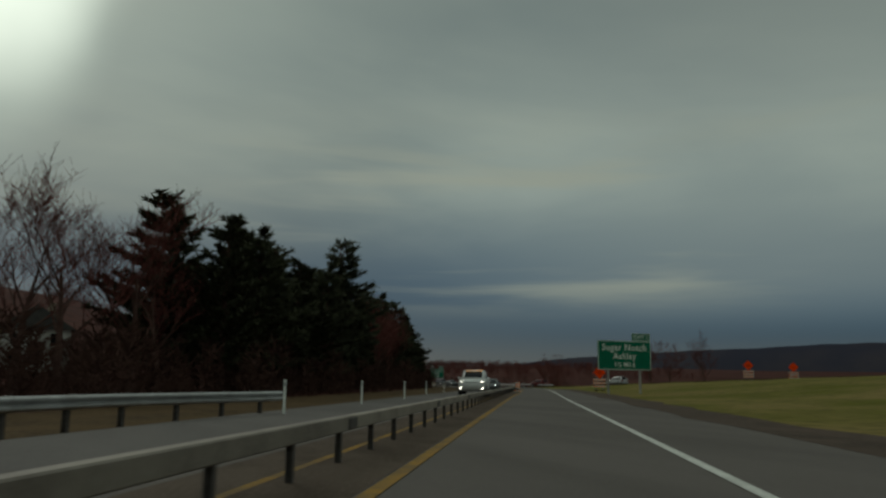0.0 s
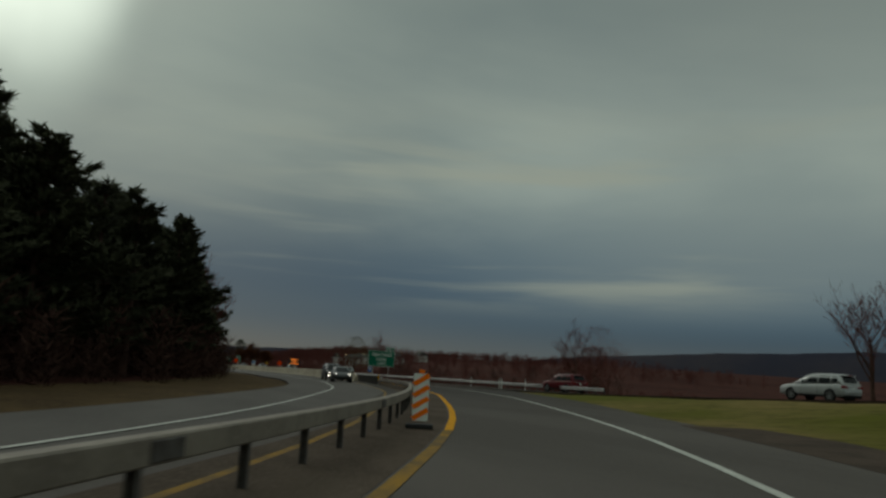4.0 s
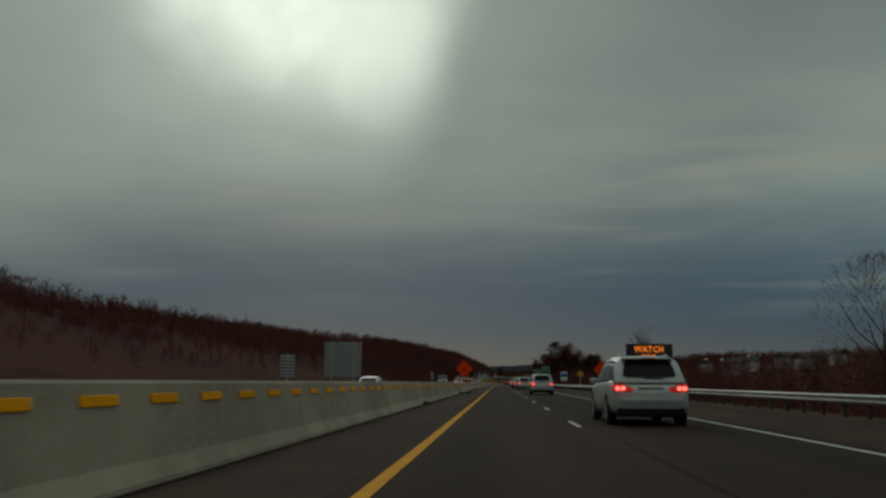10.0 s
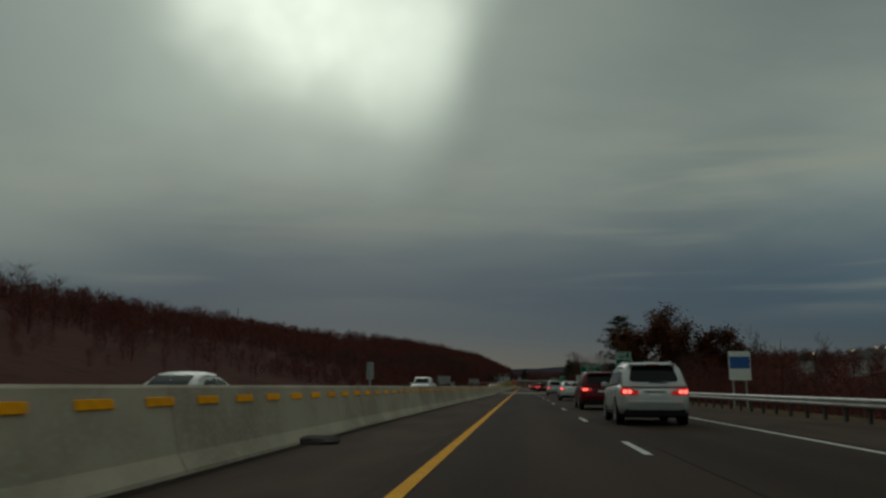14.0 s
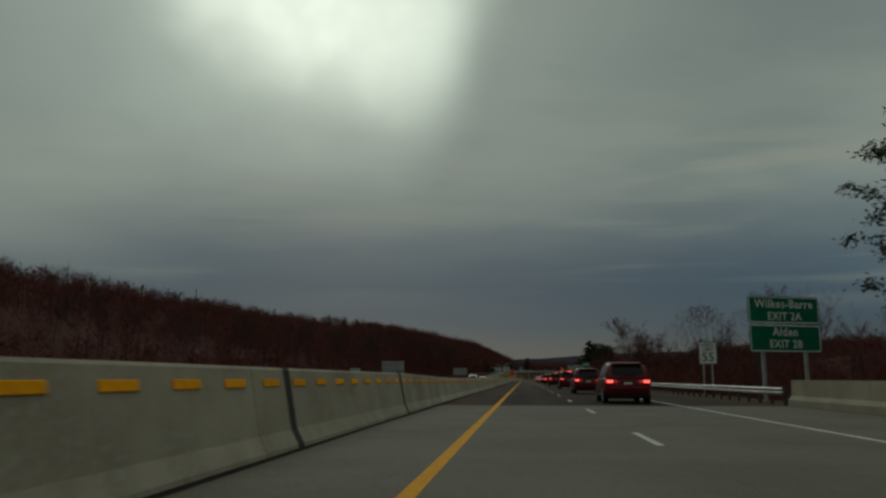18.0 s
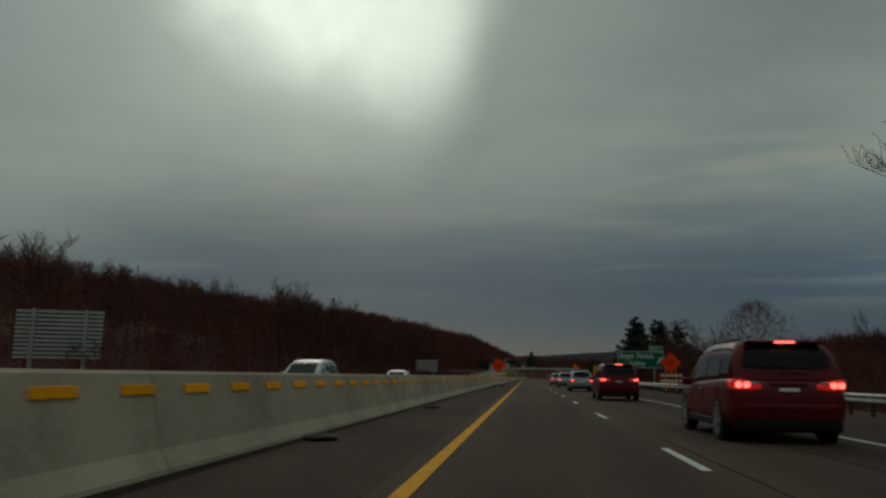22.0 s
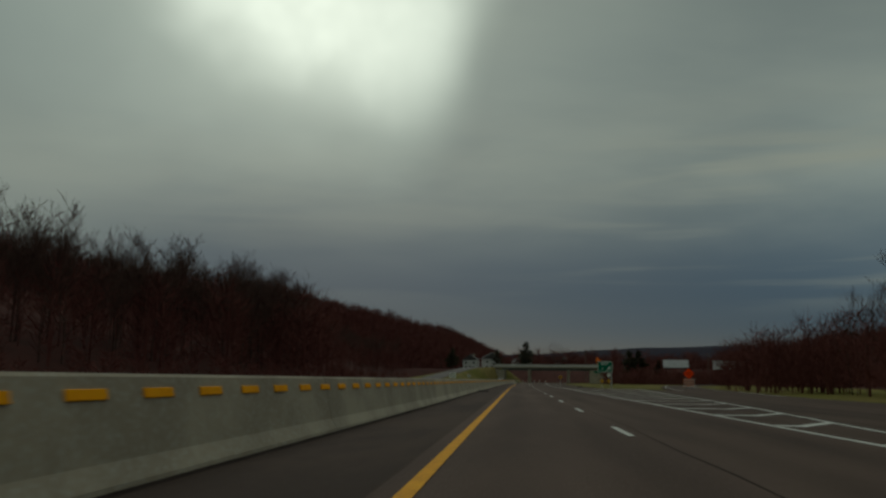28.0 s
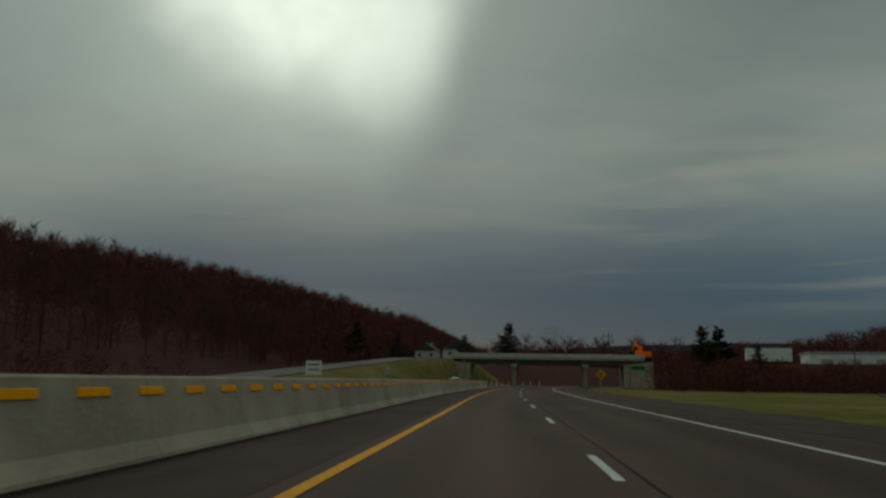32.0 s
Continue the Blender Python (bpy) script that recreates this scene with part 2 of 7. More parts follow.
M["deck"] = material("bridge_deck_concrete", (0.142, 0.126, 0.100), 0.85, vary=(0.112, 0.098, 0.078), scale=0.4, fine=(0.25, 0.235, 0.2), fine_scale=30, bump=0.2, bump_scale=70, spec=0.12)
M["concrete"] = material("barrier_concrete", (0.43, 0.37, 0.272), 0.85, vary=(0.30, 0.252, 0.185), scale=0.45, fine=(0.44, 0.42, 0.35), fine_scale=14, bump=0.25, bump_scale=40, objrand=0.08, spec=0.15)
M["parapet"] = material("parapet_concrete", (0.34, 0.30, 0.22), 0.88, vary=(0.26, 0.23, 0.17), scale=0.8, fine=(0.40, 0.36, 0.28), fine_scale=18, bump=0.2, spec=0.15)
M["yellow"] = material("yellow_road_paint", (0.74, 0.34, 0.004), 0.7, vary=(0.64, 0.28, 0.005), scale=1.6, fine=(0.30, 0.15, 0.02), fine_scale=25, spec=0.04)
M["white"] = material("white_road_paint", (0.62, 0.62, 0.56), 0.7, vary=(0.50, 0.50, 0.45), scale=1.4, fine=(0.2, 0.2, 0.18), fine_scale=22, spec=0.15)
M["galv"] = material("galvanised_steel", (0.42, 0.42, 0.41), 0.5, metal=0.6, vary=(0.30, 0.295, 0.28), scale=1.4, fine=(0.5, 0.5, 0.5), fine_scale=30, objrand=0.1)
M["post"] = material("weathered_steel_post", (0.10, 0.09, 0.08), 0.8, metal=0.2, vary=(0.06, 0.05, 0.045), scale=5)
M["dead_grass"] = material("dead_verge_grass", (0.090, 0.058, 0.029), 0.95, vary=(0.058, 0.038, 0.021), scale=0.3, detail=8, fine=(0.14, 0.10, 0.05), fine_scale=5, bump=0.6, bump_scale=8, spec=0.03)
M["grass"] = material("late_autumn_grass", (0.098, 0.098, 0.014), 0.95, vary=(0.185, 0.140, 0.050), scale=0.07, detail=8, fine=(0.050, 0.048, 0.012), fine_scale=1.1, bump=0.6, bump_scale=6, spec=0.03)
M["brush"] = material("forest_floor", (0.058, 0.024, 0.020), 1.0, vary=(0.080, 0.034, 0.027), scale=0.02, detail=9, fine=(0.03, 0.018, 0.016), fine_scale=0.35, bump=0.8, bump_scale=1.2, spec=0.02)
M["bark"] = material("bare_branches", (0.066, 0.036, 0.030), 0.95, vary=(0.092, 0.054, 0.043), scale=1.5, island=0.2, spec=0.05)
M["twig"] = material("red_brown_twigs", (0.124, 0.045, 0.038), 0.95, island=0.35, spec=0.03)
M["brown_twig"] = material("dull_brown_twigs", (0.060, 0.032, 0.025), 0.95, island=0.35, spec=0.03)
M["needle"] = material("pine_needles", (0.046, 0.048, 0.026), 0.85, island=0.35, spec=0.1)
# the blue-grey of distance haze is painted into the ridge's colour
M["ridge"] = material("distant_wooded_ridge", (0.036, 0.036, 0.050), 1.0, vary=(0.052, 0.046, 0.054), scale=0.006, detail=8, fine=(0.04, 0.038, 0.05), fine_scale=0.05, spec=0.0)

# ---- geometry helpers ----


def mesh_ob(name, bm, mat=None, parent=None, label="", smooth=False):
    me = bpy.data.meshes.new(name)
    bm.to_mesh(me)
    bm.free()
    return link_mesh(name, me, mat, parent, label, smooth)


def link_mesh(name, me, mat=None, parent=None, label="", smooth=False):
    if mat is not None and not me.materials:
        me.materials.append(mat)
    if smooth:
        me.shade_smooth()
    ob = new(name, me)
    if parent is not None:
        ob.parent = parent
    if label:
        ob["label"] = label
    return ob


def part(name, bm, mat, parent, label="", smooth=False):
    return mesh_ob(name, bm, mat, parent, label, smooth)


def pydata(name, verts, faces, mat, parent=None, label="", smooth=False):
    me = bpy.data.meshes.new(name)
    me.from_pydata([tuple(v) for v in verts], [], faces)
    me.update()
    return link_mesh(name, me, mat, parent, label, smooth)


def thing(name, label, category, at=(0, 0, 0), turn=0.0, group="", kind=""):
    ob = new(name)
    ob.empty_display_size = 0.3
    ob.matrix_basis = pose(*at, 0, 0, turn)
    return tagged(ob, label, category, group, kind)


def box(bm, size, at=(0, 0, 0), bevel=0.0, rot=None):
    m = Matrix.Translation(at)
    if rot is not None:
        m = m @ rot
    r = bmesh.ops.create_cube(bm, size=1.0, matrix=m @ Matrix.Diagonal((*size, 1)))
    if bevel:
        edges = list({e for v in r["verts"] for e in v.link_edges})
        bmesh.ops.bevel(bm, geom=edges, offset=bevel, segments=1, affect="EDGES")
    return bm


def tube(bm, r, h, at=(0, 0, 0), seg=12, r2=None, rot=None):
    m = Matrix.Translation(at)
    if rot is not None:
        m = m @ rot
    bmesh.ops.create_cone(bm, cap_ends=True, segments=seg, radius1=r, radius2=r if r2 is None else r2, depth=h, matrix=m)
    return bm


def boxed(size, at=(0, 0, 0), bevel=0.0, rot=None):
    return box(bmesh.new(), size, at, bevel, rot)


def tubed(r, h, at=(0, 0, 0), seg=12, r2=None, rot=None):
    return tube(bmesh.new(), r, h, at, seg, r2, rot)


# ---- the road's line: the yellow edge line, by its y ----
LINE = [(-346.8, -824), (-140.9, -436), (-83.05, -326.9), (-60.56, -284.5), (-37.6, -241.5), (-21.9, -210.0), (-16.0, -194.0), (-11.3, -179.5), (-8.2, -165.8), (-6.35, -157.0), (-5.0, -149.0), (-3.7, -137.0),
        (-3.0, -131.0), (-2.2, -123.5), (-1.4, -111.0), (-0.85, -98.0), (-0.3, -79.0), (-0.05, -52.0), (0, -25.0), (0, 100), (0, 300), (0, 500), (0, 640), (0.5, 700), (2.8, 750), (8.0, 795), (17.5, 850), (36, 930), (66, 1030), (120, 1200), (380, 1700)]


def line_x(y, d=False):
    pts = LINE
    i = 1
    while i < len(pts) - 2 and pts[i + 1][1] < y:
        i += 1
    (x0, y0), (x1, y1), (x2, y2), (x3, y3) = pts[i - 1], pts[i], pts[i + 1], pts[min(i + 2, len(pts) - 1)]
    h = y2 - y1
    m1 = ((x2 - x1) / (y2 - y1) * (y1 - y0) + (x1 - x0) / (y1 - y0) * (y2 - y1)) / (y2 - y0)
    m2 = (x2 - x1) / h if y3 == y2 else ((x3 - x2) / (y3 - y2) * (y2 - y1) + (x2 - x1) / (y2 - y1) * (y3 - y2)) / (y3 - y1)
    u = (y - y1) / h
    v = (2 * u**3 - 3 * u**2 + 1) * x1 + (u**3 - 2 * u**2 + u) * h * m1 + (-2 * u**3 + 3 * u**2) * x2 + (u**3 - u**2) * h * m2
    return v


def on_line(y, off=0.0, z=0.0):
    """The place off metres to the right of the yellow line, beside its point at y, and the line's heading there."""
    s = (line_x(y + 0.5) - line_x(y - 0.5))
    n = math.hypot(1, s)
    return Vector((line_x(y) + off / n, y - off * s / n, z))


def heading(y):
    return -math.degrees(math.atan(line_x(y + 0.5) - line_x(y - 0.5)))


def interp(v, table):
    """Piecewise linear table of (key, value)."""
    if v <= table[0][0]:
        return table[0][1]
    for (a, fa), (b, fb) in zip(table, table[1:]):
        if v <= b:
            return fa + (fb - fa) * (v - a) / (b - a)
    return table[-1][1]


def steps(a, b, d):
    n = max(1, int(round((b - a) / d)))
    return [a + (b - a) * i / n for i in range(n + 1)]


def ribbon(name, ys, left, right, z, mat, parent=None, label="", curve=on_line, thick=0.0):
    """A strip along the road between two offsets, which may be tables by y."""
    L = (lambda y: interp(y, left)) if isinstance(left, list) else (lambda y: left)
    R = (lambda y: interp(y, right)) if isinstance(right, list) else (lambda y: right)
    Zf = (lambda y: interp(y, z)) if isinstance(z, list) else (lambda y: z)
    verts, faces = [], []
    for y in ys:
        for o in (L(y), R(y)):
            verts.append(curve(y, o, Zf(y)))
    for i in range(len(ys) - 1):
        faces.append((2 * i, 2 * i + 1, 2 * i + 3, 2 * i + 2))
    if thick:
        n = len(verts)
        verts += [v - Vector((0, 0, thick)) for v in verts]
        for i in range(len(ys) - 1):
            a, b, c, d = 2 * i, 2 * i + 1, 2 * i + 3, 2 * i + 2
            faces += [(a + n, d + n, c + n, b + n), (b, b + n, c + n, c), (a, d, d + n, a + n)]
        e = 2 * (len(ys) - 1)
        faces += [(0, n, 1 + n, 1), (e, e + 1, e + 1 + n, e + n)]
    return pydata(name, verts, faces, mat, parent, label)


def sweep(name, ys, profile, mat, parent=None, label="", curve=on_line, off=0.0, closed=True, height=None, smooth=False):
    """A profile of (offset, z) points carried along the road."""
    verts, faces = [], []
    n = len(profile)
    for y in ys:
        k = interp(y, height) if height else 1.0
        o0 = interp(y, off) if isinstance(off, list) else off
        for o, z in profile:
            verts.append(curve(y, o0 + o, z * k))
    for i in range(len(ys) - 1):
        for j in range(n if closed else n - 1):
            a, b = i * n + j, i * n + (j + 1) % n
            faces.append((a, a + n, b + n, b))
    if closed:
        faces += [tuple(range(n)), tuple(reversed(range((len(ys) - 1) * n, len(ys) * n)))]
    return pydata(name, verts, faces, mat, parent, label, smooth)


# ---- ground ----


def main_x(y):
    """The middle of the merging roadway."""
    return interp(y, [(-900, 17.5), (-300, 16.5), (-220, 15.6), (-190, 14.2), (-160, 10.8), (-130, 7.3), (-105, 5.6), (-80, 5.2), (0, 5.2)])


MAIN_Z = [(-900, 4.6), (-300, 3.7), (-260, 2.8), (-240, 2.3), (-210, 1.5), (-185, 0.65), (-165, 0.15), (-145, 0.0), (0, 0.0)]
HILL_H = [(-900, 40), (-300, 60), (-100, 97), (100, 90), (300, 76.8), (450, 79.2), (600, 76.1), (700, 73.8), (900, 73.7), (1000, 71.3), (1200, 69), (1500, 65.4), (2000, 61.5), (4000, 140)]
HILL_L = [(-900, 400), (-100, 325), (100, 350), (300, 331), (450, 293), (600, 261), (700, 228), (800, 196), (900, 162), (1000, 142), (1200, 90), (1500, 83), (2000, 70), (4000, 200)]
HILL_X = [(-900, -60), (-300, -60), (-200, -28), (-100, -26), (100, -32), (400, -30), (620, -30), (700, -36), (800, -44), (900, -47), (1000, -25), (1200, -5), (1500, 12), (2000, 29), (4000, -30)]


def ground_z(x, y):
    z = -0.14
    lx = line_x(max(-820, min(y, 1690)))
    # wooded hill on the far side of the other carriageway
    d = (interp(y, HILL_X) + (lx if y < -100 else 0)) - x
    if d > 0:
        z += interp(y, HILL_H) * (1 - math.exp(-d / interp(y, HILL_L))) * (1 + 0.10 * noise.noise(Vector((x, y, 0)) * 0.008) * min(1, d / 80))
        z += min(1, d / 60) * 5 * noise.noise(Vector((x * 0.02, y * 0.02, 3)))
    # the field between the two roadways rises to the merging one
    if y < -100:
        mx, mz = main_x(y), interp(y, MAIN_Z)
        u = (x - (lx + 8)) / max(2.0, mx - 6.5 - (lx + 8))
        u = max(0.0, min(1.0, u))
        z += u * u * (3 - 2 * u) * mz
    # the land falls away past the right verge
    r = x - max(lx, main_x(y) - 5.2 if y < 0 else lx) - 16
    if r > 0 and y < 560:
        k = max(0.0, min(1.0, (560 - y) / 80))
        z -= k * 3.0 * (1 - math.exp(-r / 14))
    # a low wooded rise beyond the woods on the right
    x0 = interp(y, [(100, 60), (500, 60), (650, 150), (1000, 120)])
    if x > x0:
        z += interp(y, [(60, 0), (180, 10), (300, 17), (560, 22), (1000, 26), (1600, 20), (2400, 0)]) * (1 - math.exp(-(x - x0) / 75)) * (1 + 0.15 * noise.noise(Vector((x, y, 9)) * 0.012))
    return z


def build_ground():
    xs = [-4500, -3500, -2600, -1900, -1400, -1000, -800, -650, -540, -460, -400, -350, -305, -265, -230, -200, -175, -150, -130, -112, -96, -82, -70, -60, -52, -45, -39, -34, -29, -25, -21, -18, -15,
          -12, -9, -6, -3, 0, 3, 6, 9, 12, 15, 18, 21, 25, 30, 36, 44, 55, 70, 90, 120, 170, 250, 400, 650, 1000, 1500, 2200, 3200, 4500]
    ys = steps(-4500, -1000, 500) + steps(-900, -420, 40) + steps(-400, 1000, 14) + steps(1030, 1500, 40) + [1600, 1800, 2100, 2600, 3300, 4500]
    verts = [(x + (line_x(max(-820, min(y, 1690))) if abs(x) < 300 else 0), y, 0) for y in ys for x in xs]
    verts = [(x, y, ground_z(x, y)) for x, y, _ in verts]
    n = len(xs)
    faces = [(j * n + i, j * n + i + 1, (j + 1) * n + i + 1, (j + 1) * n + i) for j in range(len(ys) - 1) for i in range(n - 1)]
    ob = pydata("ground", verts, faces, M["grass"], None, "", True)
    me = ob.data
    me.materials.append(M["brush"])
    me.materials.append(M["dead_grass"])
    for p in me.polygons:
        x, y, _ = p.center
        lx = line_x(max(-820, min(y, 1690)))
        left = x - lx < (-12.5 if y < -90 else -17 if y < 650 else -27)
        far_right = x - lx > (17 if -130 < y < 480 else 75)
        if y < -90 and -17 < x - lx < -7:
            p.material_index = 2
        elif left or far_right:
            p.material_index = 1
        elif x - lx > 9 and -100 < y < 500 or x - lx < -10 and -90 < y < 700:
            p.material_index = 2
    return tagged(ob, "dull autumn grass verge running into brown brush", "ground", kind="structure")


build_ground()

# ---- carriageways ----
# the barrier's line, beside the yellow line
BAR_O = [(-140, 1.0), (-130, 0.85), (-117, 0.52), (-100, 0.5), (-78, 0.45), (-66, 0.58), (-40, 0.5), (15, 0.4), (50, 0.2), (68, 0.02), (82, -0.12), (100, 0.0), (130, 0.28), (156, 0.5), (166, 0.58), (182, 0.48), (205, 0.35), (230, 0.25), (255, 0.28), (300, 0.2), (350, 0.02), (378, -0.1), (395, -0.1), (409, -0.2), (417, -0.03), (428, 0.1), (450, 0.1), (505, 0.1), (522, 0.22), (560, 0.2), (600, 0.3), (1000, 0.25)]
ALL = steps(-820, -420, 20) + steps(-416, -80, 4) + steps(-70, 640, 10) + steps(650, 1000, 10) + steps(1030, 1690, 60)
RIGHT_EDGE = [(-900, 7.0), (-250, 7.2), (-200, 7.4), (-170, 9.5), (-150, 11.5), (-130, 12.2), (-100, 12.2), (-60, 12.6), (60, 12.6), (90, 11.4), (300, 11.4), (380, 12.2), (410, 12.6), (440, 15.4), (480, 17.6), (520, 20.0), (560, 21.0), (590, 19.0), (602, 16.5), (612, 11.5), (622, 10.2), (700, 10.0), (1700, 10.0)]
ramp_in = ribbon("ramp_road", [y for y in ALL if y <= -152], -3.1, RIGHT_EDGE, 0.0, M["asphalt_ramp"], thick=0.2)
tagged(ramp_in, "grey asphalt entrance roadway curving to the highway", "road", kind="structure")
road = ribbon("road", [y for y in ALL if y >= -152], -3.1, RIGHT_EDGE, 0.0, M["asphalt"], thick=0.2)
tagged(road, "dark worn asphalt carriageway of a divided highway", "road", kind="structure")
shoulder = ribbon("shoulder", [y for y in ALL if -140 < y < 1000], -3.1, -0.35, 0.004, M["asphalt_dark"])
tagged(shoulder, "brown-grey gritty asphalt shoulder beside the barrier", "shoulder", kind="structure")
shoulder_m = ribbon("median_strip", [y for y in ALL if -420 < y <= -136], -2.3, [(-420, -0.12), (-180, -0.14), (-136, -0.35)], 0.004, M["median_dirt"])
# darker strip with a wavy edge along the barrier foot
foot_band = ribbon("grit_strip", [y for y in ALL if -120 < y < 740], [(y, o - 2.86) for y, o in BAR_O],
               [(y, o - 2.86 + 0.24 + 0.11 * math.sin(y * 0.9) * math.sin(y * 0.23)) for y, o in [(yy, interp(yy, BAR_O)) for yy in steps(-140, 800, 6)]], 0.009, M["grit"])
tagged(foot_band, "dark grit washed up along the barrier foot", "grit", kind="structure")
tagged(shoulder_m, "brown gritty strip under the median rail", "shoulder", kind="structure")
shoulder_r = ribbon("shoulder", [y for y in ALL if -60 <= y < 400], 7.6, [(-60, 12.5), (60, 12.5), (90, 11.3), (300, 11.3), (400, 12.1)], 0.004, M["asphalt_dark"])
tagged(shoulder_r, "gritty asphalt shoulder beside the guardrail", "shoulder", kind="structure")
other = ribbon("opposite_road", ALL, [(-900, -7.6), (-230, -7.6), (-170, -9.5), (-130, -12.5), (-60, -15), (700, -15), (770, -11.5), (1700, -11.5)], -3.1, -0.01, M["asphalt_grey"], thick=0.2)
tagged(other, "opposite asphalt carriageway beyond the median", "road", kind="structure")


def on_main(y, off=0.0, z=0.0):
    s = main_x(y + 2) - main_x(y - 2)
    n = math.hypot(4, s)
    return Vector((main_x(y) + off * 4 / n, y - off * s / n, z + interp(y, MAIN_Z)))


merge = ribbon("merging_road", steps(-820, -300, 20) + steps(-290, -104, 5), -5.5, 5.5, -0.006, M["asphalt"], curve=on_main, thick=0.2)
tagged(merge, "asphalt roadway merging across the gore", "road", kind="structure")
deck = ribbon("bridge_deck", steps(178, 214, 6), -3.0, 11.3, 0.006, M["deck"])
tagged(deck, "pale worn concrete bridge deck crossing the carriageway", "bridge deck", kind="structure")

# painted lines
DASH_B = 3.27
lines = thing("road_markings", "yellow and white painted road lines", "road marking", kind="structure")
ribbon("yellow_edge_line", [y for y in ALL if -212 <= y < 1000], -0.09, 0.09, 0.010, M["yellow"], lines)
ribbon("worn_edge_line", [y for y in ALL if y <= -212], -0.09, 0.09, 0.010, M["yellow_worn"], lines)
ribbon("opposite_yellow_line", [y for y in ALL if y < 1000], [(-900, -1.4), (-230, -1.4), (-180, -3.25), (-150, -3.9), (-130, -4.8), (1700, -4.8)], [(-900, -1.27), (-230, -1.27), (-180, -3.12), (-150, -3.76), (-130, -4.65), (1700, -4.65)], 0.006, M["yellow_worn"], lines)
ribbon("opposite_white_line", [y for y in ALL if y < 1000], [(-900, -4.3), (-230, -4.3), (-180, -6.3), (-150, -7.2), (-60, -11.9), (1700, -11.9)], [(-900, -4.18), (-230, -4.18), (-180, -6.18), (-150, -7.08), (-60, -11.75), (1700, -11.75)], 0.006, M["white"], lines)
RAMP_W = [(-900, 3.84), (-230, 3.84), (-200, 4.35), (-178, 4.65), (-163, 4.75), (-150, 4.62), (-135, 4.5), (-128, 4.25), (-118, 3.8), (-108, 3.4), (-90, 3.33), (-56, 3.27)]
wider = lambda tab, d: [(y, o + d) for y, o in tab]
ribbon("white_edge_line", [y for y in ALL if y < -56], wider(RAMP_W, -0.08), wider(RAMP_W, 0.08), 0.010, M["white"], lines)
MERGE_W = [(-130, 8.2), (-124, 6.6), (-117, 5.3), (-107.5, 4.2), (-95, 3.78), (-84, 3.6)]
ribbon("merge_solid_line", steps(-130, -84, 2), wider(MERGE_W, -0.05), wider(MERGE_W, 0.05), 0.014, M["white"], lines)
ribbon("merge_edge_line", steps(-300, -128, 4), -2.0, -1.88, 0.006, M["white"], lines, curve=on_main)
ribbon("merge_right_line", steps(-300, -104, 4), 1.9, 2.02, 0.006, M["white"], lines, curve=on_main)
EDGE = [(-104, 7.1), (0, 7.2), (400, 7.2), (418, 8.05), (429, 8.8), (476, 12.4), (518, 16.2)]
ribbon("white_edge_line", [y for y in ALL if -104 < y < 520], wider(EDGE, -0.075), wider(EDGE, 0.075), 0.010, M["white"], lines)
ribbon("white_edge_line", [y for y in ALL if 490 <= y < 1000], 7.24, 7.40, 0.010, M["white"], lines)
dash_me = bpy.data.meshes.new("dash")
dash_me.from_pydata([(-0.065, 0, 0), (0.065, 0, 0), (0.065, 3.05, 0), (-0.065, 3.05, 0)], [], [(0, 1, 2, 3)])
dash_me.materials.append(M["white"])
for kdash in range(-3, 66):
    y = 12.192 * kdash
    d = link_mesh("lane_dash", dash_me, None, lines)
    p = on_line(y, DASH_B, 0.011)
    d.matrix_basis = pose(p.x, p.y, p.z, 0, 0, heading(y))

# gravelly dirt where the asphalt meets the grass
M["gravel"] = material("brown_gravel_edge", (0.085, 0.062, 0.048), 0.95, vary=(0.055, 0.041, 0.032), scale=0.7, fine=(0.13, 0.10, 0.08), fine_scale=25, bump=0.7, bump_scale=40, spec=0.05)
edge_rng = random.Random(8)
for name_, y0, y1, lo, hi in (("far", 618, 1000, 9.0, 12.4), ("near", -420, -205, 6.7, 9.0)):
    ys_ = steps(y0, y1, 4)
    strip = ribbon("gravel_edge", ys_, [(y, lo + edge_rng.uniform(-0.25, 0.25)) for y in ys_], [(y, hi + edge_rng.uniform(-0.45, 0.45)) for y in ys_], 0.008, M["gravel"], thick=0.16)
    tagged(strip, "brown gravel and dirt along the asphalt's edge", "gravel", kind="structure")

# tar-sealed seams and cracks in the asphalt
M["tar"] = material("crack_seal_tar", (0.040, 0.029, 0.023), 0.95, vary=(0.044, 0.032, 0.026), scale=2.0, spec=0.04)
seam_rng = random.Random(21)


def seam(y0, y1, off, wander, width):
    tab, o = [], off
    for y in steps(y0, y1, 3.0):
        o += seam_rng.uniform(-wander, wander) + (off - o) * 0.15
        tab.append((y, o))
    tagged(ribbon("tar_seam", [y for y, _ in tab], tab, [(y, v + width * seam_rng.uniform(0.6, 1.2)) for y, v in tab], 0.006, M["tar"], road), kind="")


for y0, y1, off, wander, width in ((-95, 180, 3.62, 0.04, 0.035), (220, 560, 3.60, 0.05, 0.035), (262, 300, 4.4, 0.16, 0.09), (240, 330, 5.4, 0.10, 0.04),
                                   (560, 740, 3.6, 0.04, 0.05), (-90, -10, 7.0, 0.05, 0.05)):
    seam(y0, y1, off, wander, width)

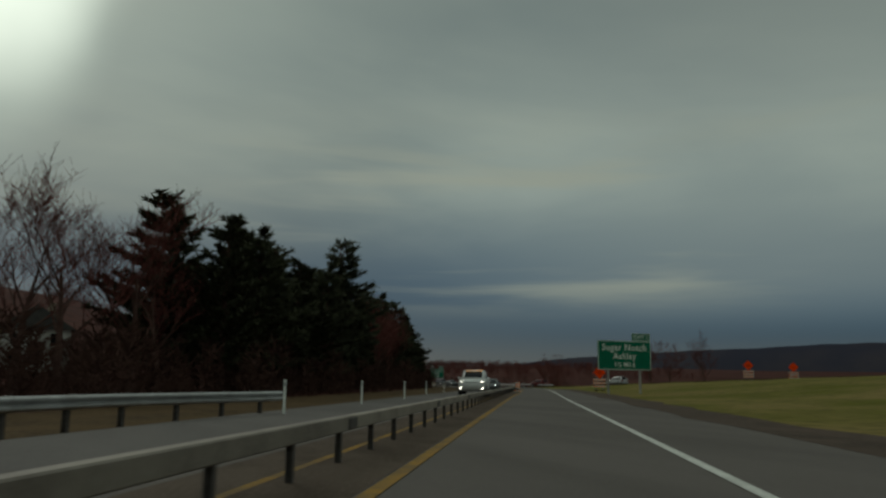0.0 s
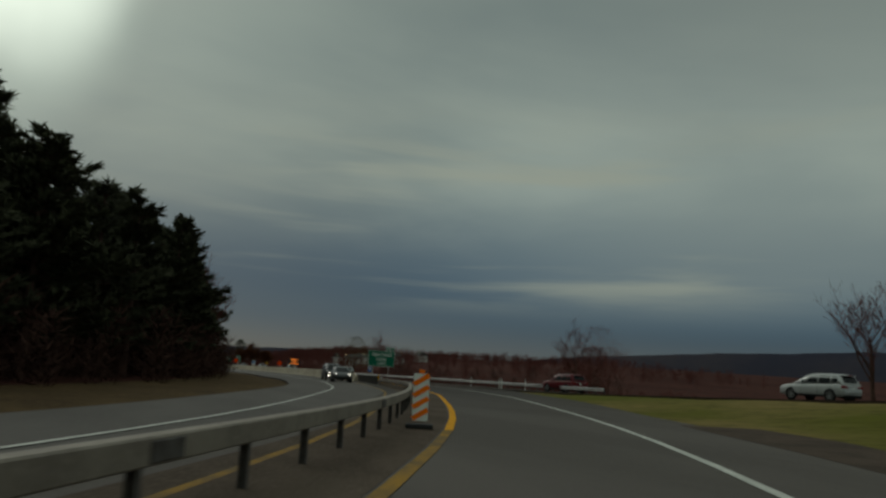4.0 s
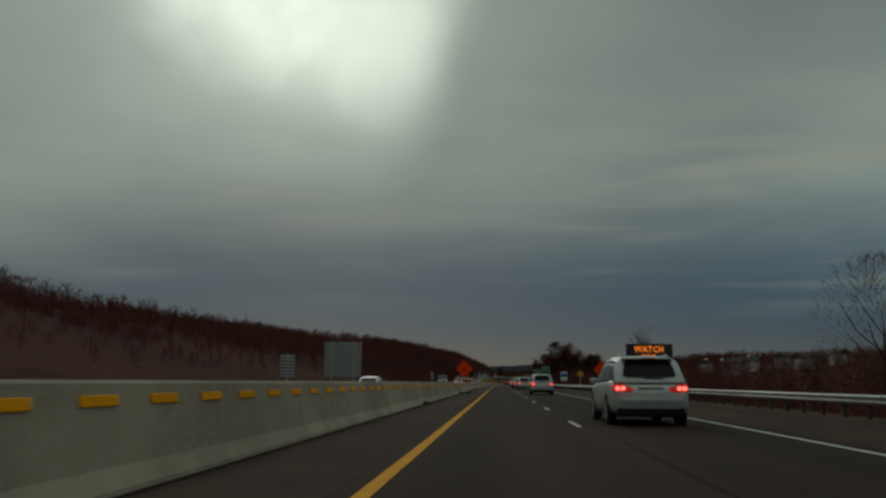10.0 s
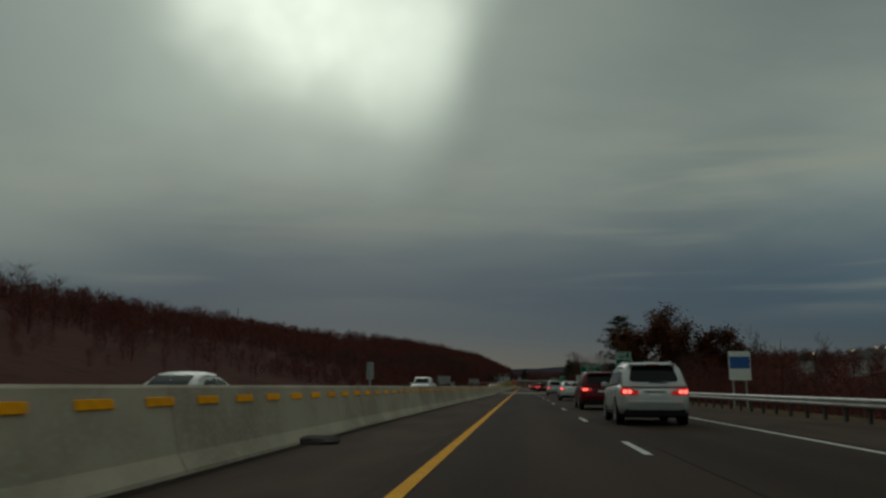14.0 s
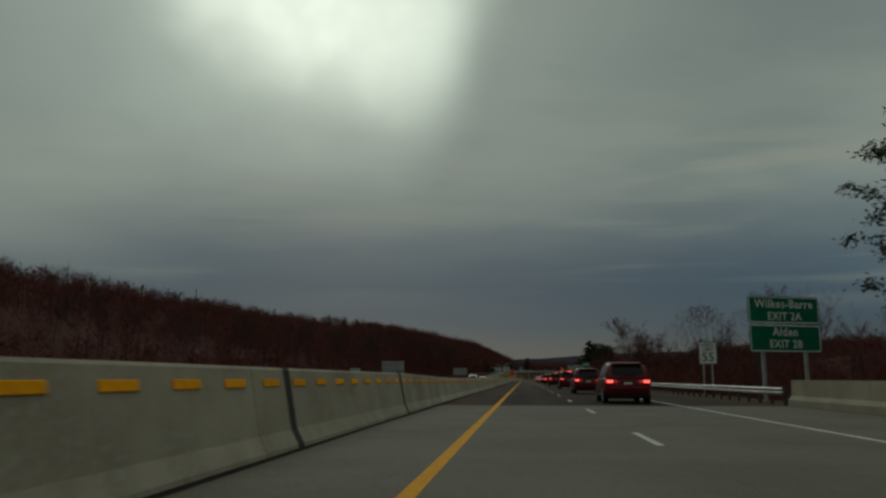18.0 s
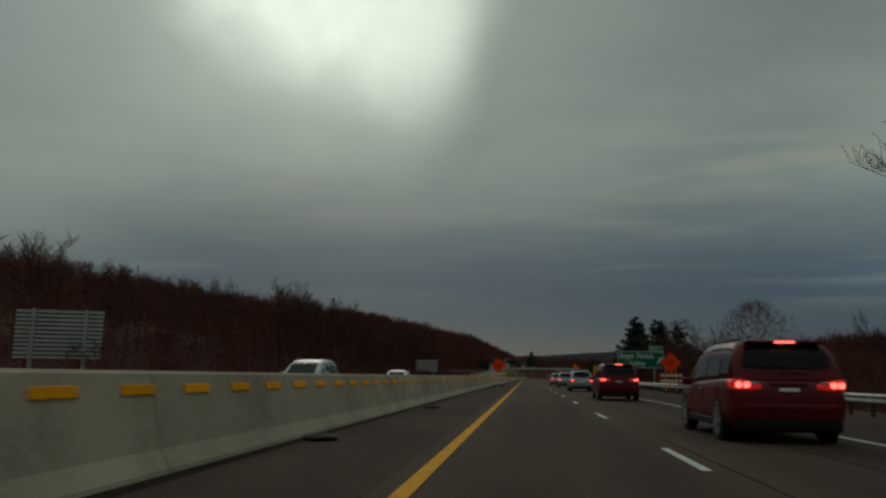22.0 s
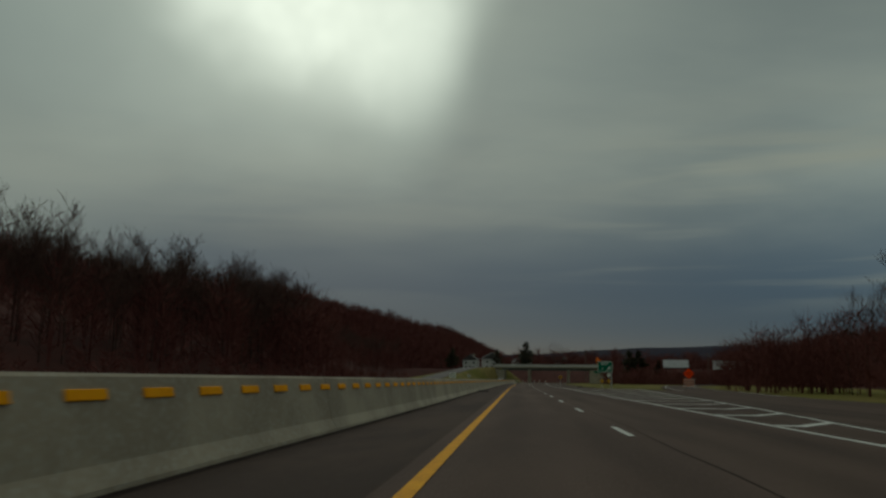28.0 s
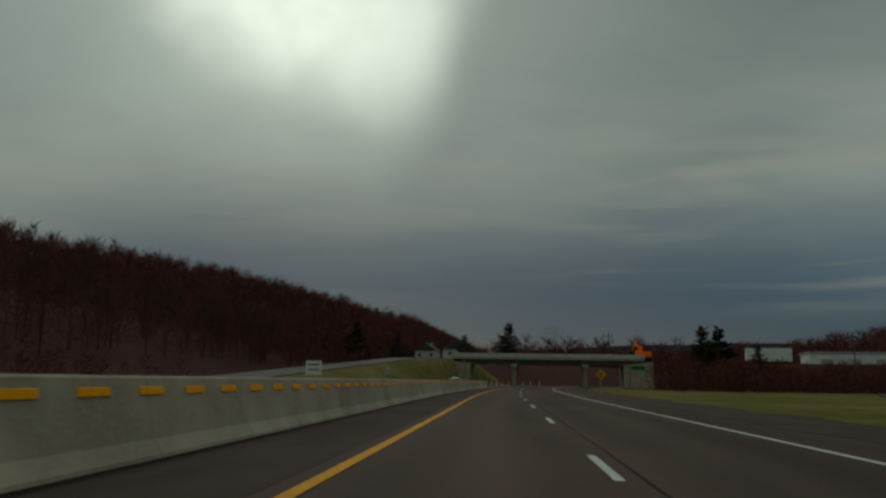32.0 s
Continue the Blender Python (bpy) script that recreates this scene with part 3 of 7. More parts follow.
# ---- median barrier ----
BAR = [(-2.82, 0.0), (-2.83, 0.06), (-2.95, 0.26), (-3.12, 1.075), (-3.15, 1.11), (-3.33, 1.11), (-3.36, 1.075), (-3.53, 0.26), (-3.65, 0.06), (-3.66, 0.0)]
BAR_H = [(-141.6, 0.55), (-138.5, 0.945), (-133, 0.94), (-120, 0.98), (172, 0.98), (187, 1.12), (207, 1.12), (222, 1.0), (240, 0.98), (340, 0.99), (375, 1.04), (408, 1.09), (425, 1.04), (470, 1.0), (505, 1.0), (600, 0.97), (1000, 0.97)]
BAR_END = 742.0
barrier = thing("median_barrier", "pale grey concrete median barrier with yellow reflectors", "barrier", kind="structure")
M["joint"] = material("dark_joint_filler", (0.035, 0.033, 0.03), 0.95)
M["reflector"] = material("yellow_reflector", (1.0, 0.41, 0.003), 0.7, vary=(0.88, 0.34, 0.003), scale=6.0, objrand=0.12, spec=0.08)
SEG = 12.3
kseg = 0
y0 = -139.6
while y0 < BAR_END:
    y1 = y0 + SEG
    ys_ = steps(y0 + 0.012, y1 - 0.012, 3) if kseg else [-141.6, -140.0, -138.5, -136.0, -133.0, -130.0, y1 - 0.012]     # the first one rises from a low sloped end
    kseg += 1
    sweep("barrier_section", ys_, BAR, M["concrete"], barrier, off=BAR_O, height=BAR_H)
    y0 = y1
# open expansion joints on the bridge
for yj in (194.2, 206.5):
    sweep("expansion_joint", [yj - 0.16, yj + 0.16], [(o + (0.006 if o > -3.24 else -0.006), z * 1.004) for o, z in BAR], M["joint"], barrier, off=BAR_O, height=BAR_H)
# reflectors along the upper face
refl = bmesh.new()
box(refl, (0.02, 0.74, 0.11), bevel=0.006)
refl_me = bpy.data.meshes.new("reflector")
refl.to_mesh(refl_me)
refl.free()
refl_me.materials.append(M["reflector"])
REFL_AT = [(-76, 1.3), (69, 0.6), (160, 1.3), (255, 0.1), (285, 1.2), (378, 1.1), (505, 0.1), (602, 1.4)]       # stretches that were fitted in one go
REFL_Y = [1.524 * i + min(REFL_AT, key=lambda a: abs(a[0] - 1.524 * i))[1] for i in range(-91, 486)]
REFL_Y = [y for i, y in enumerate(REFL_Y) if i == 0 or y - REFL_Y[i - 1] > 0.9]
rest = []
for i, y in enumerate(REFL_Y):
    p = on_line(y, -3.070 + interp(y, BAR_O), 0.905 * interp(y, BAR_H))
    m = pose(p.x, p.y, p.z, 0, -11.8, heading(y))
    if i < 300:
        link_mesh("reflector", refl_me, None, barrier).matrix_basis = m
    else:
        rest.append(m)
rv, rf = [], []
for m in rest:
    o = len(rv)
    rv += [m @ v.co for v in refl_me.vertices]
    rf += [tuple(i + o for i in p.vertices) for p in refl_me.polygons]
tagged(pydata("reflector_row", rv, rf, M["reflector"], barrier), kind="stuff")

# ---- steel guardrails ----
W_BEAM = [(0.0, -0.155), (0.015, -0.15), (0.08, -0.105), (0.08, -0.065), (0.015, -0.02), (0.0, 0.0), (0.015, 0.02), (0.08, 0.065), (0.08, 0.105), (0.015, 0.15), (0.0, 0.155)]


def guardrail(ys, off, facing, label, curve=on_line, ground=0.0, post_step=1.905, blocks=True, top=0.62):
    """A W-beam on posts; facing +1 turns the beam to the right of the line."""
    rail = thing("guardrail", label, "guardrail")
    prof = [(facing * a, top + b) for a, b in W_BEAM] + [(facing * (a - 0.006), top + b) for a, b in reversed(W_BEAM)]
    L = 7.62
    y = ys[0]
    gz = lambda yy: interp(yy, ground) if isinstance(ground, list) else ground
    lift = (lambda yy, o, z: curve(yy, o, z + gz(yy)))
    while y < ys[1] - 0.1:
        e = min(y + L, ys[1])
        sweep("beam", steps(y, e + 0.06, 1.9), prof, M["galv"], rail, curve=lift, off=off)
        y = e
    pm = bmesh.new()
    box(pm, (0.10, 0.012, 0.86), (0, 0, 0.33))
    box(pm, (0.012, 0.15, 0.86), (-0.05, 0, 0.33))
    box(pm, (0.012, 0.15, 0.86), (0.05, 0, 0.33))
    me = bpy.data.meshes.new("post")
    pm.to_mesh(me)
    pm.free()
    me.materials.append(M["post"])
    bk = bmesh.new()
    box(bk, (0.15, 0.15, 0.34), bevel=0.01)
    bme = bpy.data.meshes.new("block")
    bk.to_mesh(bme)
    bk.free()
    bme.materials.append(M["post"])
    y = ys[0] + 0.5
    n = 0
    while y < ys[1]:
        o = interp(y, off) if isinstance(off, list) else off
        p = lift(y, o - facing * 0.22, 0)
        d = heading(y)
        if n < 140:
            link_mesh("post", me, None, rail).matrix_basis = pose(p.x, p.y, p.z, 0, 0, d)
            if blocks:
                q = lift(y, o - facing * 0.085, top)
                link_mesh("block", bme, None, rail).matrix_basis = pose(q.x, q.y, q.z, 0, 0, d)
        n += 1
        y += post_step
    return rail


guardrail((-165, -62), [(-165, 16.5), (-140, 15.0), (-118, 14.2), (-95, 13.4), (-60, 13.2)], -1, "galvanised guardrail along the shoulder of the merging lane", ground=-0.05)
guardrail((-62, 184), [(-62, 13.2), (50, 13.2), (85, 12.2), (160, 12.0), (184, 11.6)], -1, "galvanised guardrail on the highway's verge", ground=-0.05)
guardrail((216, 409), [(216, 11.7), (250, 12.0), (330, 12.0), (409, 13.6)], -1, "galvanised guardrail before the exit with dead grass below", ground=-0.08)


def box_rail(ys, off, label):
    """A square steel tube on thin posts."""
    rail = thing("median_rail", label, "guardrail")
    prof = [(-0.08, 0.42), (-0.08, 0.585), (-0.065, 0.60), (0.065, 0.60), (0.08, 0.585), (0.08, 0.42), (0.065, 0.405), (-0.065, 0.405)]
    y = ys[0]
    while y < ys[1] - 0.1:
        e = min(y + 9.14, ys[1])
        sweep("tube", steps(y, e + 0.02, 2.3), prof, M["box_steel"], rail, off=off)
        p = on_line(e, interp(e, off), 0.5)
        if e < ys[1]:
            part("splice", boxed((0.19, 0.5, 0.15), (0, 0, 0), 0.01), M["post"], rail).matrix_basis = pose(p.x, p.y, p.z, 0, 0, heading(e))
        y = e
    pm = bmesh.new()
    box(pm, (0.075, 0.01, 0.8), (0, 0, 0.02))
    box(pm, (0.01, 0.075, 0.8), (-0.035, 0, 0.02))
    box(pm, (0.01, 0.075, 0.8), (0.035, 0, 0.02))
    me = bpy.data.meshes.new("post")
    pm.to_mesh(me)
    pm.free()
    me.materials.append(M["post"])
    y = ys[0] + 0.4
    while y < ys[1]:
        p = on_line(y, interp(y, off), 0)
        link_mesh("post", me, None, rail).matrix_basis = pose(p.x, p.y, p.z, 0, 0, heading(y))
        y += 1.9
    return rail


M["box_steel"] = material("weathered_box_beam", (0.25, 0.215, 0.17), 0.75, metal=0.1, vary=(0.175, 0.145, 0.115), scale=1.2, fine=(0.29, 0.255, 0.21), fine_scale=18, objrand=0.12)
box_rail((-350, -159.6), [(-350, -1.0), (-235, -1.05), (-205, -1.4), (-178, -1.75), (-163, -2.15), (-139.6, -2.2)], "weathered grey box-beam median rail on thin posts")
guardrail((-160.2, -141.0), [(-165, -2.02), (-146, -1.95), (-141.0, -1.72)], 1, "galvanised guardrail leading up to the concrete barrier's end", post_step=1.2, top=0.58)
p_ = on_line(-160.6, -2.3)
om = thing("object_marker", "yellow object marker on a post where the guardrail begins", "road sign", (p_.x, p_.y, 0.0), heading(-160.6))
part("post", boxed((0.05, 0.04, 0.9), (0, 0.03, 0.45)), M["galv"], om)
part("panel", boxed((0.10, 0.015, 0.50), (0, 0, 0.66), 0.005), M["yellow"], om)
guardrail((-356, -309), [(-356, -9.3), (-316, -8.5), (-309, -6.9)], 1, "galvanised guardrail end beside the opposite lanes", ground=-0.08)

# ---- trees ----


def limb(verts, faces, a, b, ra, rb, sides=3):
    d = (b - a)
    if d.length < 1e-5:
        return
    d.normalize()
    u = d.orthogonal().normalized()
    w = d.cross(u)
    o = len(verts)
    for c, r in ((a, ra), (b, rb)):
        for k in range(sides):
            t = 2 * math.pi * k / sides
            verts.append(c + u * (r * math.cos(t)) + w * (r * math.sin(t)))
    for k in range(sides):
        l = (k + 1) % sides
        faces.append((o + k, o + l, o + sides + l, o + sides + k))


def grow(rnd, vt, ft, vc, fc, a, d, length, r, level, levels, spread, droop=0.0, kids=4, tall=10.0):
    """One limb and its branches: thick ones to the trunk's lists, twigs to the crown's."""
    n = 3 if level == 0 else 2
    p = a.copy()
    step = length / n
    pts = [p.copy()]
    for i in range(n):
        d = (d + Vector((rnd.uniform(-1, 1), rnd.uniform(-1, 1), rnd.uniform(-0.3, 0.9) - droop)) * (0.10 if level == 0 else 0.24)).normalized()
        q = p + d * step
        r0, r1 = max(r * (1 - 0.75 * i / n), 0.0011 * tall), max(r * (1 - 0.75 * (i + 1) / n), 0.0008 * tall)
        tv, tf = (vt, ft) if level < 2 else (vc, fc)
        limb(tv, tf, p, q, r0, r1, 6 if level == 0 else 3)
        p = q
        pts.append(p.copy())
    if level >= levels:
        return
    m = kids + (2 if level == 0 else 0)
    for k in range(m):
        f = 0.35 + 0.65 * (k + rnd.random() * 0.6) / m
        i = min(n - 1, int(f * n))
        base = pts[i].lerp(pts[i + 1], f * n - i)
        ang = rnd.uniform(0, 2 * math.pi)
        side = Vector((math.cos(ang), math.sin(ang), 0.0))
        dd = (d * (1 - spread) + side * spread + Vector((0, 0, 0.25))).normalized()
        grow(rnd, vt, ft, vc, fc, base, dd, length * rnd.uniform(0.45, 0.68), r * (1 - 0.7 * f) * 0.6, level + 1, levels, spread, droop, kids, tall)


def bare_tree_meshes(seed, h, levels=4, spread=0.55, kids=5):
    rnd = random.Random(seed)
    vt, ft, vc, fc = [], [], [], []
    grow(rnd, vt, ft, vc, fc, Vector((0, 0, -0.3)), Vector((0, 0, 1)), h * 0.62, h * 0.022, 0, levels, spread, 0, kids, h)
    out = []
    top = max(v.z for v in vc)
    k = h / top
    for nm, v, f in (("trunk", vt, ft), ("crown", vc, fc)):
        me = bpy.data.meshes.new(nm)
        me.from_pydata([tuple(p * k) for p in v], [], f)
        out.append(me)
    out[0].materials.append(M["bark"])
    out[1].materials.append(M["twig"])
    return out


def pine_meshes(seed, h, r, bare=0.16):
    """A white pine: a straight trunk and uneven whorls of upswept limbs with needle tufts."""
    rnd = random.Random(seed)
    vt, ft, vc, fc = [], [], [], []
    limb(vt, ft, Vector((0, 0, -0.4)), Vector((0, 0, h * 0.55)), h * 0.02, h * 0.012, 7)
    limb(vt, ft, Vector((0, 0, h * 0.55)), Vector((rnd.uniform(-.3, .3), rnd.uniform(-.3, .3), h * 0.98)), h * 0.012, 0.02, 6)
    z = h * bare
    while z < h * 0.98:
        f = (z - h * bare) / (h * (1 - bare))
        env = r * (0.55 + 0.45 * math.sin(math.pi * min(1, f * 1.3 + 0.15))) * (1 - f) ** 0.55 + 0.35
        for k in range(rnd.randint(4, 6)):
            ang = rnd.uniform(0, 2 * math.pi)
            ln = env * rnd.uniform(0.55, 1.12)
            d = Vector((math.cos(ang), math.sin(ang), rnd.uniform(-0.05, 0.28) + 0.3 * f))
            a = Vector((0, 0, z + rnd.uniform(-0.3, 0.3)))
            b = a + d * ln * 0.6
            c = b + (d + Vector((0, 0, 0.22))) * ln * 0.4
            limb(vt, ft, a, b, 0.05, 0.03)
            limb(vt, ft, b, c, 0.03, 0.012)
            nt = max(5, int(ln * 7))
            for j in range(nt):
                u = 0.25 + 0.75 * (j + rnd.random()) / nt
                base = a.lerp(b, u / 0.6) if u < 0.6 else b.lerp(c, (u - 0.6) / 0.4)
                base = base + Vector((rnd.uniform(-1, 1), rnd.uniform(-1, 1), rnd.uniform(-0.3, 0.5))) * (0.32 * (1.15 - u))
                s = rnd.uniform(0.30, 0.55)
                for q in range(4):
                    e = (d * 0.7 + Vector((rnd.uniform(-1, 1), rnd.uniform(-1, 1), rnd.uniform(-0.4, 0.9)))).normalized()
                    w = e.orthogonal().normalized() * (s * 0.27)
                    o = len(vc)
                    vc += [base - w, base + w, base + e * s * 1.5]
                    fc.append((o, o + 1, o + 2))
        z += rnd.uniform(0.42, 0.7)
    out = []
    for nm, v, f in (("trunk", vt, ft), ("crown", vc, fc)):
        me = bpy.data.meshes.new(nm)
        me.from_pydata([tuple(p) for p in v], [], f)
        out.append(me)
    out[0].materials.append(M["bark"])
    out[1].materials.append(M["needle"])
    return out


def open_pine_meshes(seed, h, r):
    """An old pine with a bare lower trunk and separate flat clumps of needles."""
    rnd = random.Random(seed)
    vt, ft, vc, fc = [], [], [], []
    lean = Vector((0.25, 0.1, 0))
    limb(vt, ft, Vector((0, 0, -0.4)), lean + Vector((0, 0, h * 0.5)), h * 0.018, h * 0.013, 8)
    limb(vt, ft, lean + Vector((0, 0, h * 0.5)), lean * 0.4 + Vector((0, 0, h * 0.95)), h * 0.013, 0.04, 6)
    for k in range(46):
        f = (k + rnd.random()) / 46
        z = h * (0.30 + 0.66 * f)
        env = r * (0.45 + 0.75 * math.sin(math.pi * min(1.0, 0.18 + 0.82 * f)) ** 0.8) * (1.0 if f < 0.9 else 0.7)
        ang = k * 2.4 + rnd.uniform(-0.5, 0.5)
        ln = env * rnd.uniform(0.45, 1.05)
        a = lean * f + Vector((0, 0, z))
        d = Vector((math.cos(ang), math.sin(ang), rnd.uniform(-0.12, 0.30)))
        b = a + d * ln * 0.65
        c = b + (d + Vector((0, 0, 0.18))) * ln * 0.35
        limb(vt, ft, a, b, 0.06, 0.04)
        limb(vt, ft, b, c, 0.04, 0.015)
        for u in (0.5, 0.75, 1.0):
            mid = a.lerp(b, u / 0.65) if u < 0.65 else b.lerp(c, (u - 0.65) / 0.35)
            mid = mid + Vector((rnd.uniform(-0.5, 0.5), rnd.uniform(-0.5, 0.5), rnd.uniform(0, 0.3)))
            size = rnd.uniform(0.55, 0.95)
            for j in range(62):
                base = mid + Vector((rnd.gauss(0, 0.55), rnd.gauss(0, 0.55), rnd.gauss(0.05, 0.30))) * size
                e = Vector((rnd.uniform(-1, 1), rnd.uniform(-1, 1), rnd.uniform(-0.2, 1.0))).normalized() * rnd.uniform(0.22, 0.42)
                w = e.orthogonal().normalized() * 0.11
                o = len(vc)
                vc += [base - w, base + w, base + e]
                fc.append((o, o + 1, o + 2))
    out = []
    for nm, v, q in (("trunk", vt, ft), ("crown", vc, fc)):
        me = bpy.data.meshes.new(nm)
        me.from_pydata([tuple(p) for p in v], [], q)
        out.append(me)
    out[0].materials.append(M["bark"])
    out[1].materials.append(M["needle"])
    return out


def twiggy_tree_meshes(seed, h, wide, mat):
    """A small tree with a dense rounded crown of fine twigs."""
    rnd = random.Random(seed)
    trunk, crown = bare_tree_meshes(seed, h * 0.96, 3, 0.6, 5)
    v, f = [], []
    for k in range(2600):
        ang, u = rnd.uniform(0, 6.283), rnd.random() ** 0.5
        zz = rnd.random()
        rim = wide * (math.sin(math.pi * (0.14 + 0.80 * zz)) ** 0.75) * (1 + 0.16 * math.sin(3 * ang + seed) + 0.10 * math.sin(7 * ang))
        a = Vector((math.cos(ang) * rim * u, math.sin(ang) * rim * u, h * (0.20 + 0.76 * zz)))
        d = Vector((a.x / wide * 0.9 + rnd.uniform(-0.7, 0.7), a.y / wide * 0.9 + rnd.uniform(-0.7, 0.7), rnd.uniform(0.2, 1.3))).normalized()
        b = a + d * rnd.uniform(0.35, 0.95)
        w = d.orthogonal().normalized() * rnd.uniform(0.008, 0.022)
        o = len(v)
        v += [a - w, a + w, b]
        f.append((o, o + 1, o + 2))
    me = bpy.data.meshes.new("crown")
    me.from_pydata([tuple(p) for p in v], [], f)
    me.materials.append(mat)
    return trunk, me


def place_tree(name, meshes, x, y, turn, scale=1.0, label="", group="", z=None, crown=None):
    t = thing(name, label, "tree", (x, y, ground_z(x, y) if z is None else z), turn, group)
    t.scale = (scale, scale, scale)
    link_mesh("trunk", meshes[0], None, t)
    c = link_mesh("crown", meshes[1], None, t)
    return t


def forest(name, spots, templates, mats, label, category="woods"):
    """Far woods as one mesh: template trees set down at (x, y, height, turn)."""
    V, F = [], []
    base = 0
    for x, y, h, turn in spots:
        tv, tf = templates[int((x * 7.13 + y * 3.7)) % len(templates)]
        c, s = math.cos(turn), math.sin(turn)
        q = np.empty_like(tv)
        wide = h * (0.9 + 0.2 * math.sin(x + y))
        q[:, 0] = (tv[:, 0] * c - tv[:, 1] * s) * wide + x
        q[:, 1] = (tv[:, 0] * s + tv[:, 1] * c) * wide + y
        q[:, 2] = tv[:, 2] * h + ground_z(x, y)
        V.append(q)
        F.append(tf + base)
        base += len(tv)
    V, F = np.concatenate(V), np.concatenate(F)
    me = bpy.data.meshes.new(name)
    me.vertices.add(len(V))
    me.vertices.foreach_set("co", V.astype(np.float32).ravel())
    me.loops.add(F.size)
    me.loops.foreach_set("vertex_index", F.astype(np.int32).ravel())
    me.polygons.add(len(F))
    me.polygons.foreach_set("loop_start", np.arange(0, F.size, 3, dtype=np.int32))
    me.polygons.foreach_set("loop_total", np.full(len(F), 3, dtype=np.int32))
    me.update(calc_edges=True)
    me.materials.append(mats)
    return tagged(new(name, me), label, category, kind="stuff")


def wood_template(seed, twigs=70, bush=False, thin=1.0):
    """A unit-high bare tree of a trunk, limbs and thin twig blades, as triangles."""
    rnd = random.Random(seed)
    v, f = [], []

    def blade(a, b, w):
        d = (b - a)
        s = d.cross(Vector((rnd.uniform(-1, 1), rnd.uniform(-1, 1), 0.2))).normalized() * w
        o = len(v)
        v.extend([a - s, a + s, b])
        f.append((o, o + 1, o + 2))

    if not bush:
        for k in range(2):
            blade(Vector((0, 0, -0.05)), Vector((rnd.uniform(-.05, .05), rnd.uniform(-.05, .05), 0.9)), 0.012)
    for k in range(twigs):
        z = rnd.uniform(0.0 if bush else 0.08, 0.85)
        ang = rnd.uniform(0, 6.28)
        spread = 0.36 * math.sin(math.pi * min(1, (z + 0.12))) + 0.08
        r = rnd.random() * spread
        a = Vector((math.cos(ang) * r * 0.6, math.sin(ang) * r * 0.6, z * 0.85))
        tw = ang + rnd.uniform(-1.2, 1.2)
        ln = rnd.uniform(0.03, 0.20)
        b = a + Vector((math.cos(tw) * ln, math.sin(tw) * ln, rnd.uniform(0.02, 0.17)))
        blade(a, b, (rnd.uniform(0.003, 0.012) if not bush else rnd.uniform(0.004, 0.014)) * thin)
    return np.array([tuple(p) for p in v]), np.array(f, dtype=np.int64)


TEMPL = [wood_template(s) for s in range(5)]
DENSE = [wood_template(10 + s, 105) for s in range(4)]
FINE = [wood_template(20 + s, 260, thin=0.42) for s in range(4)]
BUSH = [wood_template(30 + s, 130, True) for s in range(4)]
rng = random.Random(5)


# tops of the trees along the foot of the hill
FOOT_TOP = [(180, 7.5), (215, 8.5), (260, 10.5), (332, 12.5), (400, 13.5), (440, 17), (470, 17.5), (500, 16), (560, 16), (585, 17.3), (610, 19.6), (640, 21.3), (656, 22.8), (672, 20), (690, 17), (715, 16), (745, 17.5), (860, 20)]


def left_spots():
    out = []
    for y0 in range(-90, 1500, 7):
        d = 0.0
        edge = interp(y0, [(-100, 16), (100, 14), (180, 12), (250, 8), (620, 6), (700, 12), (800, 14), (860, 8), (1500, 8)])
        while d < 460:
            x = interp(y0, HILL_X) - edge - d + rng.uniform(-3, 3)
            y = y0 + rng.uniform(-4, 4)
            h = (rng.uniform(7, 12) if d > 12 else rng.uniform(4, 9)) * (interp(d, [(0, 0.35), (35, 0.5), (60, 1.0)]) if y0 < 160 else 1.0) * interp(y0, [(400, 1.0), (440, 1.1), (452, 1.4 if d < 30 else 1.1), (485, 1.4 if d < 30 else 1.1), (520, 1.1), (560, 1.1), (585, 1.3), (616, 1.7 if d < 30 else 1.3), (680, 1.8 if d < 30 else 1.3), (705, 1.2), (760, 1.4), (900, 1.55), (1000, 1.6)])
            if y0 > 180 and d < 34 and y0 < 860:
                h = max(4.0, (interp(y0, FOOT_TOP) - ground_z(x, y)) * rng.uniform(0.72, 1.08))
            if y0 < 1050 or d < 200:
                out.append((x, y, h, rng.uniform(0, 6.28)))
            d += rng.uniform(3, 5) if d < 60 and y0 < 160 else rng.uniform(4, 8) if d < 60 else rng.uniform(9, 22)
    return out


LEFT = left_spots()
foot = lambda q: interp(q[1], HILL_X) - q[0] < 55
forest("hill_foot_woods", [q for q in LEFT if foot(q)], FINE, M["twig"], "leafless red-brown trees at the foot of the hillside", "woods")
forest("hillside_woods", [q for q in LEFT if not foot(q)], DENSE, M["twig"], "leafless brown woods covering the long hillside", "woods")


def right_spots():
    out = []
    for y0 in range(-140, 600, 4):
        for k in range(7):
            edge = interp(y0, [(-140, 24), (-100, 18), (140, 17), (200, 20), (300, 20), (430, 22), (480, 27), (560, 30), (600, 34)])
            x = edge + (k + rng.random()) ** 1.5 * 3.0
            h = interp(y0, [(-140, 3.5), (100, 4.5), (170, 5.5), (230, 6), (325, 6.5), (335, 9), (345, 9), (356, 6), (400, 6.5), (430, 9), (455, 10.5), (600, 9.5)]) * rng.uniform(0.65, 1.2)
            out.append((x, y0 + rng.uniform(-2, 2), h, rng.uniform(0, 6.28)))
    return out




